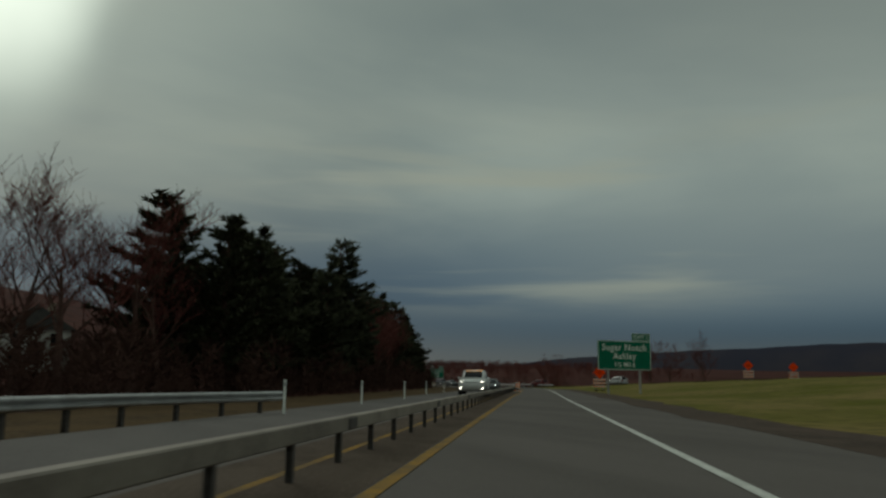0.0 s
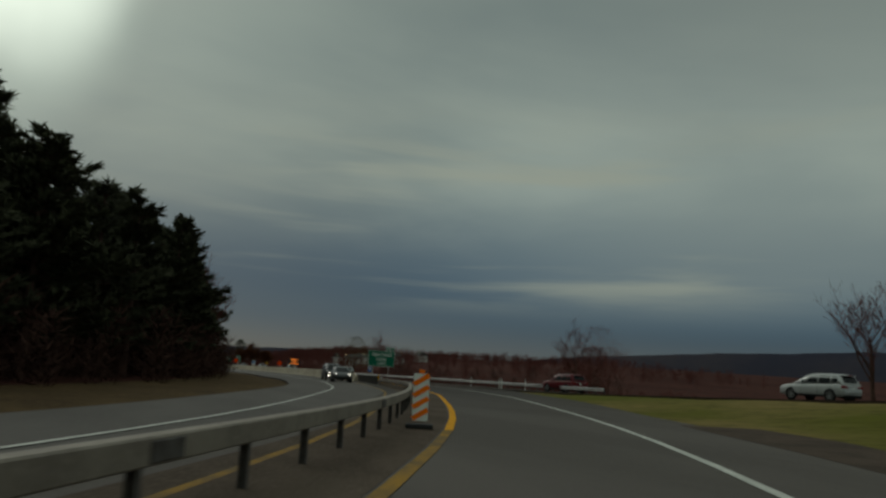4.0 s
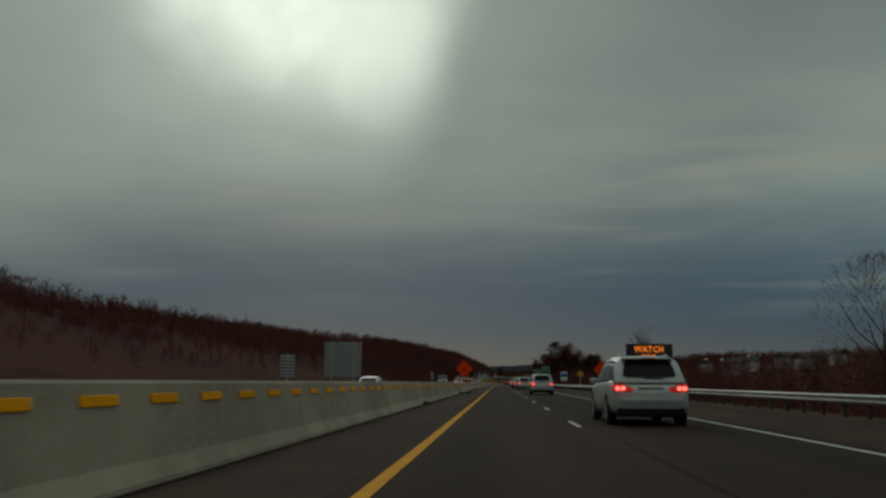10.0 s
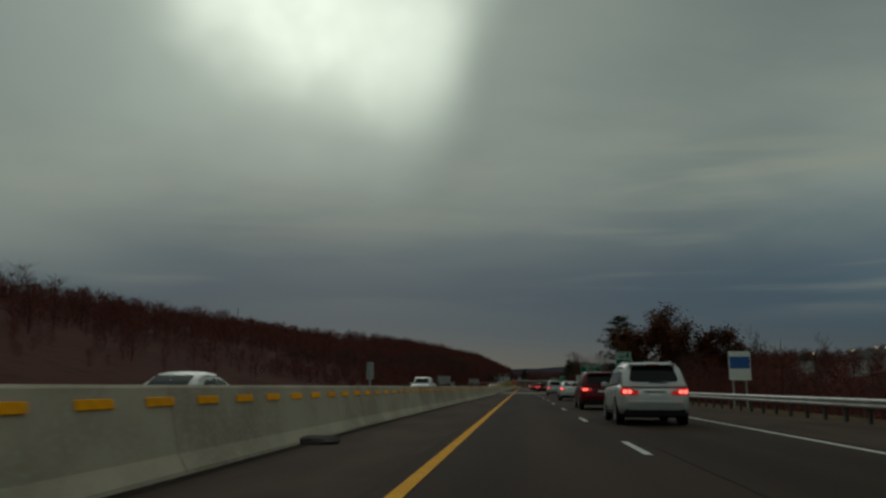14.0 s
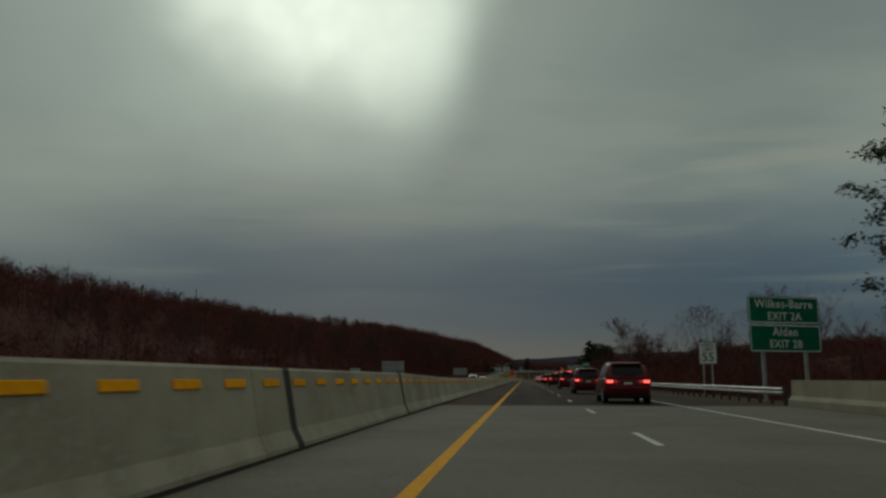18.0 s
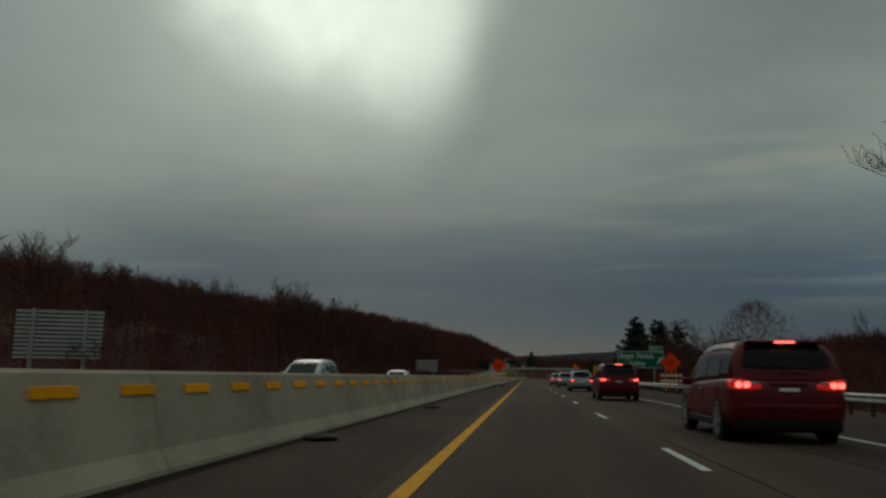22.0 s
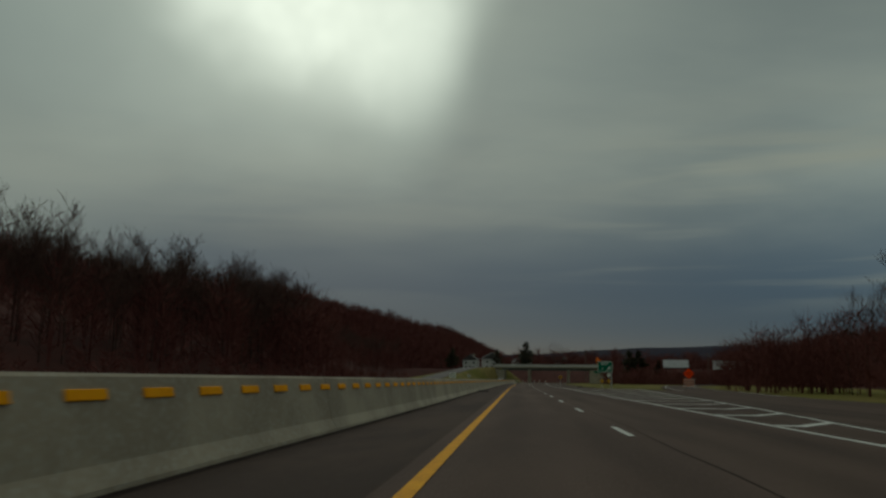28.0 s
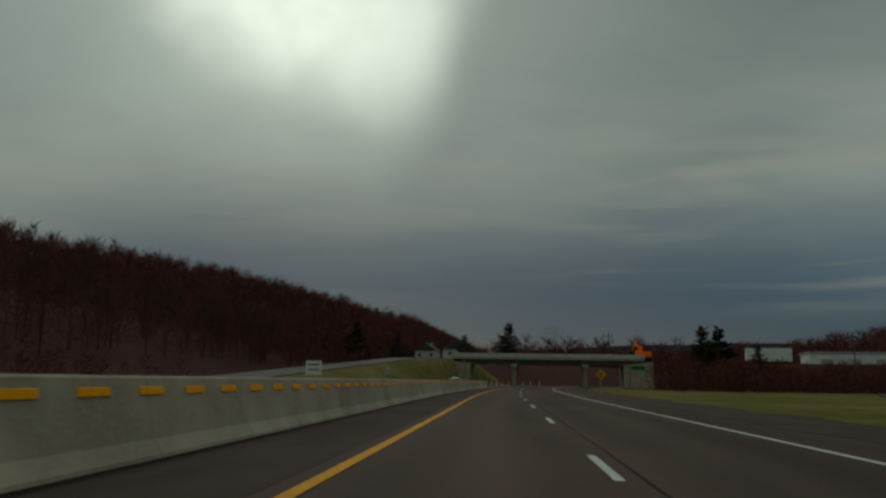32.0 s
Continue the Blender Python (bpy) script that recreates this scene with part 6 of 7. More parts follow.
def wheel_meshes(r):
    ty = bmesh.new()
    rings = []
    for k in range(22):
        a = 2 * math.pi * k / 22
        rings.append([Vector((x, math.cos(a) * q, math.sin(a) * q)) for x, q in ((-0.115, r * 0.66), (-0.125, r * 0.90), (-0.09, r), (0.09, r), (0.125, r * 0.90), (0.115, r * 0.66))])
    rings.append(rings[0])
    V = [[ty.verts.new(p) for p in ring] for ring in rings[:-1]]
    V.append(V[0])
    for a, b in zip(V, V[1:]):
        for i in range(6):
            j = (i + 1) % 6
            ty.faces.new((a[i], a[j], b[j], b[i]))
    tyre = bpy.data.meshes.new("tyre")
    ty.to_mesh(tyre)
    ty.free()
    tyre.materials.append(M["rubber"])
    rm = bmesh.new()
    for k in range(5):
        a = 2 * math.pi * k / 5
        for sp_ in (-0.13, 0.13):
            box(rm, (0.035, r * 0.50, r * 0.085), rot=Matrix.Rotation(a + sp_, 4, "X"), at=Matrix.Rotation(a + sp_, 3, "X") @ Vector((0.095, r * 0.36, 0)))
    n = 22
    lip = [[rm.verts.new((x, math.cos(2 * math.pi * k / n) * q, math.sin(2 * math.pi * k / n) * q)) for x, q in ((0.085, r * 0.69), (0.118, r * 0.67), (0.118, r * 0.60), (0.05, r * 0.58))] for k in range(n)]
    for k in range(n):
        for m_ in range(3):
            rm.faces.new((lip[k][m_], lip[k][m_ + 1], lip[(k + 1) % n][m_ + 1], lip[(k + 1) % n][m_]))
    tube(rm, r * 0.15, 0.05, (0.10, 0, 0), 12, rot=ACROSS)
    rim = bpy.data.meshes.new("rim")
    rm.to_mesh(rim)
    rm.free()
    rim.materials.append(M["rim"])
    # black disc stands in for the shaded hollow behind the spokes
    hollow = bpy.data.meshes.new("brake_disc")
    hb = tubed(r * 0.66, 0.02, (0.02, 0, 0), 20, rot=ACROSS)
    hb.to_mesh(hollow)
    hb.free()
    hollow.materials.append(M["trim"])
    return tyre, rim, hollow


WHEELS = {}


def cab_at(spec, y):
    c = spec["cab"]
    return [interp(y, [(s[0], s[k]) for s in c]) for k in (1, 2, 3, 4)]


def low_at(spec, y):
    return [interp(y, [(s[0], s[k]) for s in spec["low"]]) for k in (1, 2, 3)]


def side_panel(spec, y0, y1, f0, f1, out=0.006, n=6, side=1):
    """A pane on the cabin's flank between two heights, standing a little proud."""
    bm = bmesh.new()
    rows_ = []
    for i in range(n + 1):
        y = y0 + (y1 - y0) * i / n
        wb, wt, zb, zt = cab_at(spec, y)
        col = []
        for f in (f0, (f0 + f1) / 2, f1):
            wm = wb * 0.35 + wt * 0.65
            x = wb + (wm - wb) * f / 0.72 if f <= 0.72 else wm + (wt - wm) * (f - 0.72) / 0.21
            col.append(bm.verts.new((side * (x + out), y, zb + f * (zt - zb))))
        rows_.append(col)
    for a, b in zip(rows_, rows_[1:]):
        for i in range(2):
            bm.faces.new((a[i], b[i], b[i + 1], a[i + 1]))
    return bm


def lamp_shell(side, wr, lw, lh, zl):
    """A tail lamp that wraps round the corner and tapers inward."""
    rings = []
    for f, hh, y in ((0.0, 0.42, -0.012), (0.35, 0.8, -0.016), (0.75, 1.0, 0.0), (1.0, 0.95, 0.07), (1.04, 0.75, 0.30)):
        x = side * (wr - lw + lw * f + 0.005)
        z = zl + 0.04 * (f - 0.5)
        h = lh * hh / 2
        rings.append([Vector((x, y, z - h)), Vector((x, y - 0.012, z)), Vector((x, y, z + h)), Vector((x - side * 0.05, y + 0.10, z + h)), Vector((x - side * 0.05, y + 0.10, z - h))])
    return loft(rings)


def rear_glass(sp, low, wide):
    """The tailgate glass, narrower at the top and rounded at its corners, a little proud of the shell."""
    c = sp["cab"]
    bm = bmesh.new()
    ya, yb = c[0][0] + 0.07, c[2][0] - 0.035
    rows_ = []
    for i, k in ((0, 0.90), (0.12, 0.98), (0.5, 1.0), (0.88, 0.97), (1.0, 0.86)):
        y = ya + (yb - ya) * i
        wb, wt, zb, zt = cab_at(sp, y)
        half = wt * 0.86 * wide * k * (1.0 - 0.10 * i)
        rows_.append([bm.verts.new((half * u, y - 0.022 - 0.03 * (1 - u * u), zt + 0.006)) for u in (-1, -0.6, -0.2, 0.2, 0.6, 1)])
    for a, b in zip(rows_, rows_[1:]):
        for i in range(5):
            bm.faces.new((a[i], a[i + 1], b[i + 1], b[i]))
    return bm


def vehicle(kind, colour, at, turn, label, brake=True, heads=False, rails=True, group="traffic", roof_bars=False, amber_bar=False):
    """A car with its rear bumper at the origin and its nose along +y."""
    sp = KINDS[kind]
    body_mat = PAINT[colour]
    t = thing({"suv": "suv_car", "van": "minivan", "wagon": "station_wagon", "sedan": "sedan_car", "pickup": "pickup_truck"}[kind], label, "car", at, turn, group)
    body = part("body", loft([lower_ring(*s) for s in sp["low"]]), body_mat, t, smooth=True)
    # cabin: painted shell, glass set proud of it
    part("cabin", loft([cabin_ring(*s) for s in sp["cab"]]), body_mat, t, smooth=True)
    c = sp["cab"]
    d0, d1, d2 = sp["doors"]
    top = 0.82
    rear_y = sp["roof_from"] + 0.14
    for side in (1, -1):
        if kind not in ("pickup", "sedan"):
            part("rear_quarter_window", side_panel(sp, rear_y, d0 - 0.05, 0.14, top, side=side), M["glass"], t)
        part("rear_window", side_panel(sp, d0 + 0.05, d1 - 0.04, 0.10, top, side=side), M["glass"], t)
        part("front_window", side_panel(sp, d1 + 0.04, d2 + 0.22, 0.10, 0.78, side=side), M["glass"], t)
        m = part("mirror", boxed((0.2, 0.11, 0.16), (side * 1.06, d2 + 0.12, c[-1][3] + 0.11), 0.03), body_mat, t)
        for dy in (d0 + 0.25, d1 + 0.25):
            w, zb, zt = low_at(sp, dy)
            part("door_handle", boxed((0.03, 0.17, 0.03), (side * (w * 0.985 + 0.01), dy, zb + 0.78 * (zt - zb)), 0.008), body_mat, t)
        for dy in (d0, d1, d2 + 0.15):
            w, zb, zt = low_at(sp, dy)
            part("door_seam", boxed((0.006, 0.012, (zt - zb) * 0.62), (side * (w + 0.001), dy, zb + 0.5 * (zt - zb))), M["trim"], t)
        w, zb, zt = low_at(sp, 2.2)
        part("sill", boxed((0.05, sp["wheels"][1] - sp["wheels"][0] - 0.8, 0.14), (side * (w * 0.965), sum(sp["wheels"]) / 2, zb + 0.06), 0.02), M["trim"], t)
    # rear glass and windscreen as lofted panes
    def pane(ya, yb, fx, out):
        bm = bmesh.new()
        rws = []
        for i in range(5):
            y = ya + (yb - ya) * i / 4
            wb, wt, zb, zt = cab_at(sp, y)
            rws.append([bm.verts.new((k * wt * fx, y - out, zt + 0.012)) for k in (-1, -0.5, 0, 0.5, 1)])
        for a, b in zip(rws, rws[1:]):
            for i in range(4):
                bm.faces.new((a[i], a[i + 1], b[i + 1], b[i]))
        return bm
    if kind == "sedan":
        part("rear_screen", pane(0.72, 1.38, 0.82, 0.0), M["glass"], t)
    elif kind == "pickup":
        part("rear_screen", pane(1.97, 2.05, 0.84, 0.012), M["glass"], t)
        bed = boxed((1.62, 1.75, 0.02), (0, 1.02, 1.306))
        part("bed_cover", bed, M["trim"], t)
    else:
        part("rear_screen", rear_glass(sp, 0.10 if kind != "wagon" else 0.08, 0.97 if kind == "suv" else 1.06), M["glass"], t)
    part("windscreen", pane(sp["roof_to"] + 0.12, c[-1][0] - 0.06, 0.84, -0.006), M["glass"], t)
    # wheels and arches
    if kind not in WHEELS:
        WHEELS[kind] = wheel_meshes(sp["r"])
    tyre, rim, hollow = WHEELS[kind]
    for yw in sp["wheels"]:
        w, zb, zt = low_at(sp, yw)
        for side in (1, -1):
            part("wheel_arch", tubed(sp["r"] + 0.075, 0.06, (side * (w - 0.025), yw, sp["r"]), 24, rot=ACROSS), M["trim"], t)
            wh = link_mesh("wheel", tyre, None, t)
            wh.matrix_basis = Matrix.Translation((side * (w - 0.095), yw, sp["r"])) @ (Matrix.Identity(4) if side > 0 else Matrix.Rotation(math.pi, 4, "Z"))
            link_mesh("rim", rim, None, wh)
            link_mesh("brake_disc", hollow, None, wh)
    # rear end
    lamp = M["tail"] if brake else M["tail_off"]
    wr, zbr, ztr = low_at(sp, 0.12)
    zl = ztr - 0.10 if kind != "pickup" else 1.05
    lh = 0.18 if kind != "pickup" else 0.34
    for side in (1, -1):
        lw = 0.46 if kind in ("suv", "van", "wagon") else 0.28
        lens = part("tail_lamp", lamp_shell(side, wr, lw, lh, zl), M["tail_off"] if not brake else M["tail_dim"], t, "red tail lamp", True)
        for k in (0.20, 0.48):
            part("bulb", tubed(lh * 0.31, 0.05, (side * (wr - lw * k), -0.012, zl + 0.005), 14, rot=Euler((radians(90), 0, 0)).to_matrix().to_4x4()), lamp, lens, "glowing brake lamp" if brake else "")
        part("reversing_lens", boxed((lw * 0.30, 0.02, lh * 0.22), (side * (wr - lw * 0.78), -0.018, zl + lh * 0.22), 0.006), M["rim"], lens)
        part("bumper_reflector", boxed((0.16, 0.02, 0.05), (side * wr * 0.72, 0.02, zbr + 0.20), 0.006), M["tail_off"], t)
    part("rear_bumper", boxed((wr * 1.72, 0.16, 0.17), (0, 0.06, zbr + 0.30), 0.05), body_mat, t)
    part("bumper_valance", boxed((wr * 1.86, 0.5, 0.30), (0, 0.27, zbr + 0.03), 0.06), M["trim"], t)
    part("number_plate", boxed((0.33, 0.012, 0.17), (0, 0.012 if kind != "pickup" else -0.02, zl - 0.12 if kind != "van" else zl - 0.13)), M["signwhite"], t)
    part("plate_recess", boxed((0.62, 0.03, 0.05), (0, 0.02, zl + 0.02), 0.01), M["rim"] if colour != "maroon" else body_mat, t)
    if kind in ("suv", "van", "wagon"):
        zr = cab_at(sp, sp["roof_from"] + 0.12)[3]
        part("spoiler", boxed((1.30, 0.22, 0.045), (0, sp["roof_from"] + 0.02, zr + 0.01), 0.015), body_mat, t)
        part("high_brake_lamp", boxed((0.34, 0.02, 0.04), (0, sp["roof_from"] - 0.095, zr + 0.005), 0.006), M["tail"] if brake and kind == "van" else M["tail_off"], t)
        part("rear_wiper", boxed((0.5, 0.02, 0.02), (0.1, c[0][0] + 0.02, c[0][4] + 0.08)), M["trim"], t)
    if rails and kind in ("suv", "van", "wagon"):
        zr = cab_at(sp, 1.6)[3]
        for side in (1, -1):
            part("roof_rail", boxed((0.03, 1.9, 0.03), (side * 0.60, 1.7, zr + 0.012), 0.01), M["rim"] if colour != "maroon" else M["trim"], t)
    if roof_bars:
        zr = cab_at(sp, 1.4)[3]
        for yb in (1.0, 2.1):
            part("roof_bar", boxed((1.15, 0.06, 0.03), (0, yb, zr + 0.10), 0.01), M["rim"], t)
    # front end
    yf = sp["L"]
    wf, zbf, ztf = low_at(sp, yf - 0.25)
    for side in (1, -1):
        hl = part("headlamp", boxed((0.30, 0.30, 0.13), (side * (wf - 0.20), yf - 0.25, ztf - 0.14), 0.04), M["rim"], t)
        part("headlamp_lens", tubed(0.085, 0.04, (side * (wf - 0.20), yf - 0.09, ztf - 0.14), 16, rot=Euler((radians(90), 0, 0)).to_matrix().to_4x4()), M["head"] if heads else M["rim"], hl)
        if heads and (kind == "pickup" or colour == "dark"):
            part("fog_lamp", tubed(0.05, 0.04, (side * (wf - 0.16), yf - 0.01, zbf + 0.16), 12, rot=Euler((radians(90), 0, 0)).to_matrix().to_4x4()), M["head"], t)
    part("grille", boxed((wf * 1.05, 0.16, 0.20 if kind != "pickup" else 0.42), (0, yf - 0.10, ztf - 0.22 if kind != "pickup" else ztf - 0.3), 0.04), M["trim"], t)
    part("front_bumper", boxed((wf * 1.7, 0.2, 0.14), (0, yf - 0.11, zbf + 0.10), 0.05), M["trim"] if kind != "pickup" else M["rim"], t)
    if amber_bar:
        zr = cab_at(sp, 3.6)[3]
        for k in range(5):
            part("roof_marker_lamp", boxed((0.09, 0.08, 0.04), (-0.5 + 0.25 * k, 3.62, zr + 0.02), 0.01), M["amber"], t)
    return t


def on_lane(kind, colour, y, off, label, reverse=False, **kw):
    p = on_line(y, off, 0.012)
    return vehicle(kind, colour, (p.x, p.y, p.z), heading(y) + (180 if reverse else 0), label, **kw)


SILVER = "silver sport utility car with lit tail lamps in the traffic lane"
for y, x in ((-91.5, 5.1), (-36.0, 5.1), (13.5, 5.1), (59.5, 5.1), (82.8, 4.98), (158.6, 5.35)):
    vehicle("suv", "silver", (x, y, 0.012), heading(y), SILVER)
vehicle("suv", "maroon", (5.0, 98, 0.012), 0, "dark red sport utility car with lit brake lamps")
vehicle("sedan", "white", (5.1, 122, 0.012), 0, "white sedan farther up the traffic lane")
for y in (216.4, 237.5):
    vehicle("suv", "maroon", (5.5, y, 0.012), 0, "dark red sport utility car with lit brake lamps")
vehicle("van", "maroon", (5.6, 262.0, 0.012), 0, "maroon minivan with tinted glass and lit tail lamps")
vehicle("van", "maroon", (5.62, 296.4, 0.012), 0, "maroon minivan with tinted glass and lit tail lamps")
vehicle("van", "maroon", (5.6, 321.3, 0.012), 0, "maroon minivan with tinted glass and lit tail lamps")
vehicle("van", "maroon", (5.6, 346.5, 0.012), 0, "maroon minivan with tinted glass and lit tail lamps")
vehicle("wagon", "blue_silver", (5.45, 371.0, 0.012), 0, "silver station wagon with roof bars and lit tail lamps", roof_bars=True)
vehicle("wagon", "blue_silver", (5.45, 395.6, 0.012), 0, "silver station wagon with roof bars and lit tail lamps", roof_bars=True)
vehicle("wagon", "blue_silver", (5.45, 420.1, 0.012), 0, "silver station wagon with roof bars and lit tail lamps", roof_bars=True)
pm = on_main(-188, 0.6)
vehicle("suv", "silver", (pm.x, pm.y, pm.z + 0.012), 6, "silver sport utility car on the merging roadway", brake=False)
pm = on_main(-160, 0.0)
vehicle("suv", "maroon", (pm.x, pm.y, pm.z), 8, "dark red sport utility car on the merging roadway", brake=False)
on_lane("sedan", "grey", -250.5, -3.3, "grey sedan with bright headlights in the opposite lane", True, heads=True, brake=False)
on_lane("pickup", "white", -277.0, -2.75, "white pickup truck with headlights and amber roof lamps on", True, heads=True, brake=False, amber_bar=True)
on_lane("suv", "dark", -139.0, -4.9, "dark sport utility car with bright headlights", True, heads=True, brake=False)
on_lane("sedan", "grey", -150.5, -5.2, "grey sedan with headlights on in the opposite lane", True, heads=True, brake=False)
for y, o, k, c in ((5, -8.2, "sedan", "silver"), (84, -8.2, "sedan", "white"), (347, -9.2, "suv", "silver"), (368, -8.3, "sedan", "white"), (141, -8.3, "pickup", "white"), (742, -6.5, "sedan", "grey"), (850, -7.5, "sedan", "dark")):
    on_lane(k, c, y, o, "%s car passing beyond the barrier on the opposite side" % c, True, heads=True, brake=False)


def generator_trailer(at, turn):
    """A small white generator on two wheels."""
    t = thing("generator_trailer", "small white generator trailer parked behind the message board", "generator", at, turn)
    part("housing", boxed((1.15, 1.9, 0.85), (0, 0, 0.98), 0.12), M["metalwhite"], t)
    part("roof_cap", boxed((1.0, 1.6, 0.14), (0, 0, 1.46), 0.05), M["metalwhite"], t)
    part("vent", boxed((0.7, 0.02, 0.4), (0, -0.955, 0.98)), M["trim"], t)
    part("chassis", boxed((1.2, 2.1, 0.10), (0, 0, 0.50), 0.01), M["trim"], t)
    part("drawbar", boxed((0.08, 1.2, 0.08), (0, 1.6, 0.50)), M["galv"], t)
    for x in (-0.68, 0.68):
        wheel = part("wheel", tubed(0.30, 0.18, (x, 0, 0.30), 18, rot=ACROSS), M["rubber"], t)
        part("hub", tubed(0.15, 0.19, (x, 0, 0.30), 12, rot=ACROSS), M["rim"], wheel)
        part("mudguard", boxed((0.22, 0.75, 0.03), (x, 0, 0.66), 0.01), M["trim"], t)
    return t


# ---- exit gore and ramp ----
GORE = [(496, 7.5), (505, 8.1), (516, 9.2), (530, 10.7), (542, 11.8), (574, 14.3), (602, 16.5)]
for k in range(15):
    y0 = 510.5 + 6.1 * k
    xg = interp(y0 + 2.0, GORE)
    xm = max(7.6, xg - 1.5)
    bm = bmesh.new()
    outer = [(7.42, y0), (xm, y0 - 0.1), (xg, y0 + 2.0)]
    low = [bm.verts.new((x, y - 0.3, 0.012)) for x, y in outer]
    high = [bm.verts.new((x, y + 0.3, 0.012)) for x, y in outer]
    for i in (0, 1):
        bm.faces.new((low[i], low[i + 1], high[i + 1], high[i]))
    part("gore_bar", bm, M["white"], lines)
ribbon("gore_line", steps(496, 602, 4), wider(GORE, -0.075), wider(GORE, 0.075), 0.015, M["white"], lines)
exit_dash = bpy.data.meshes.new("exit_dash")
exit_dash.from_pydata([(-0.07, 0, 0), (0.07, 0, 0), (0.07, 0.85, 0), (-0.07, 0.85, 0)], [], [(0, 1, 2, 3)])
exit_dash.materials.append(M["white"])
for k in range(37):
    link_mesh("exit_dash", exit_dash, None, lines).matrix_basis = pose(7.22 + 0.006 * k, 408.8 + 2.15 * k, 0.013)


def on_ramp(y, off=0.0, z=0.0):
    f = lambda v: interp(v, [(490, 11.2), (518, 13.3), (539, 15.8), (553, 17.4), (575, 20.1), (600, 23.2), (630, 27.4), (660, 32.6), (690, 38.5), (720, 49), (760, 66), (830, 100)])
    s = (f(y + 4) - f(y - 4)) / 8
    n = math.hypot(1, s)
    return Vector((f(y) + off / n, y - off * s / n, z - 0.02))


ramp = ribbon("exit_ramp", steps(490, 830, 8), -3.2, 3.7, 0.0, M["asphalt"], curve=on_ramp, thick=0.2)
tagged(ramp, "asphalt exit ramp curving off past the gore", "road", kind="structure")
ribbon("ramp_edge_line", steps(560, 820, 8), -2.45, -2.33, 0.01, M["white"], lines, curve=on_ramp)
ribbon("ramp_edge_line", steps(516, 820, 8), 2.84, 2.96, 0.01, M["white"], lines, curve=on_ramp)

# ---- overpass at the far end ----
M["metalwhite"] = material("white_metal_cladding", (0.72, 0.74, 0.73), 0.6, vary=(0.60, 0.62, 0.62), scale=0.8)
generator_trailer((11.85, 8.2, 0.006), 0)
M["girder"] = material("painted_girder", (0.10, 0.12, 0.10), 0.7, vary=(0.07, 0.085, 0.075), scale=0.6)
M["pale_concrete"] = material("pale_parapet_concrete", (0.50, 0.49, 0.44), 0.85, vary=(0.40, 0.39, 0.35), scale=0.6, spec=0.15)
M["house"] = material("white_house_siding", (0.55, 0.54, 0.50), 0.8, vary=(0.46, 0.45, 0.42), scale=1.2)
M["roof"] = material("dark_shingle_roof", (0.06, 0.055, 0.05), 0.9, vary=(0.04, 0.038, 0.035), scale=2)
ov = thing("overpass", "concrete and steel road overpass across the highway", "bridge", (11.5, 790, 0), -3)
part("deck", boxed((38, 9.5, 0.45), (0, 0, 5.55), 0.03), M["parapet"], ov)
for sy in (-4.6, 4.6):
    part("parapet", boxed((38, 0.3, 0.80), (0, sy, 6.15), 0.03), M["pale_concrete"], ov, "pale concrete parapet")
    part("girder", boxed((33, 0.35, 0.85), (0, sy * 0.82, 4.92), 0.02), M["girder"], ov)
part("girder", boxed((33, 0.35, 0.85), (0, 0, 4.92), 0.02), M["girder"], ov)
for x in (-6.6, 7.4):
    part("pier_cap", boxed((1.2, 9.0, 0.7), (x, 0, 4.15), 0.04), M["parapet"], ov)
    for sy in (-3.4, 0, 3.4):
        part("pier_column", tubed(0.45, 4.4, (x, sy, 1.8), 14), M["parapet"], ov)
for x, s_ in ((-16.0, 1), (15.5, -1)):
    part("abutment", boxed((1.2, 9.5, 4.6), (x, 0, 2.3), 0.04), M["parapet"], ov)
    wall = loft([[Vector((x - s_ * 0.6, -5.2, 0)), Vector((x - s_ * 5, -5.2, 0)), Vector((x - s_ * 5, -5.2, 5.2)), Vector((x - s_ * 0.6, -5.2, 4.6))], [Vector((x - s_ * 0.6, -4.8, 0)), Vector((x - s_ * 5, -4.8, 0)), Vector((x - s_ * 5, -4.8, 5.2)), Vector((x - s_ * 0.6, -4.8, 4.6))]])
    part("wing_wall", wall, M["parapet"], ov)
part("bridge_sign", boxed((2.6, 0.04, 0.8), (17.6, -5.24, 4.0), 0.01), M["green"], ov, "small green sign on the abutment")


def mound(name, label, ring, base, mat, topz):
    """A raised earth bank with sloped sides from an outline."""
    cx = sum(p[0] for p in ring) / len(ring)
    cy = sum(p[1] for p in ring) / len(ring)
    verts, faces = [], []
    n = len(ring)
    for k, zf in ((1.0, 0.0), (0.86, 0.45), (0.70, 0.86), (0.55, 1.0)):
        for x, y in ring:
            dx, dy = (x - cx) * k, (y - cy) * k
            verts.append((cx + dx, cy + dy, base + topz * zf + (0.25 * noise.noise(Vector((dx, dy, 1)) * 0.2) if zf else 0)))
    for r in range(3):
        for i in range(n):
            j = (i + 1) % n
            faces.append((r * n + i, r * n + j, (r + 1) * n + j, (r + 1) * n + i))
    faces.append(tuple(range(3 * n, 4 * n)))
    return tagged(pydata(name, verts, faces, mat, None, "", True), label, "embankment", kind="structure")


def oval(cx, cy, rx, ry, n=28):
    return [(cx + rx * math.cos(2 * math.pi * k / n), cy + ry * math.sin(2 * math.pi * k / n)) for k in range(n)]


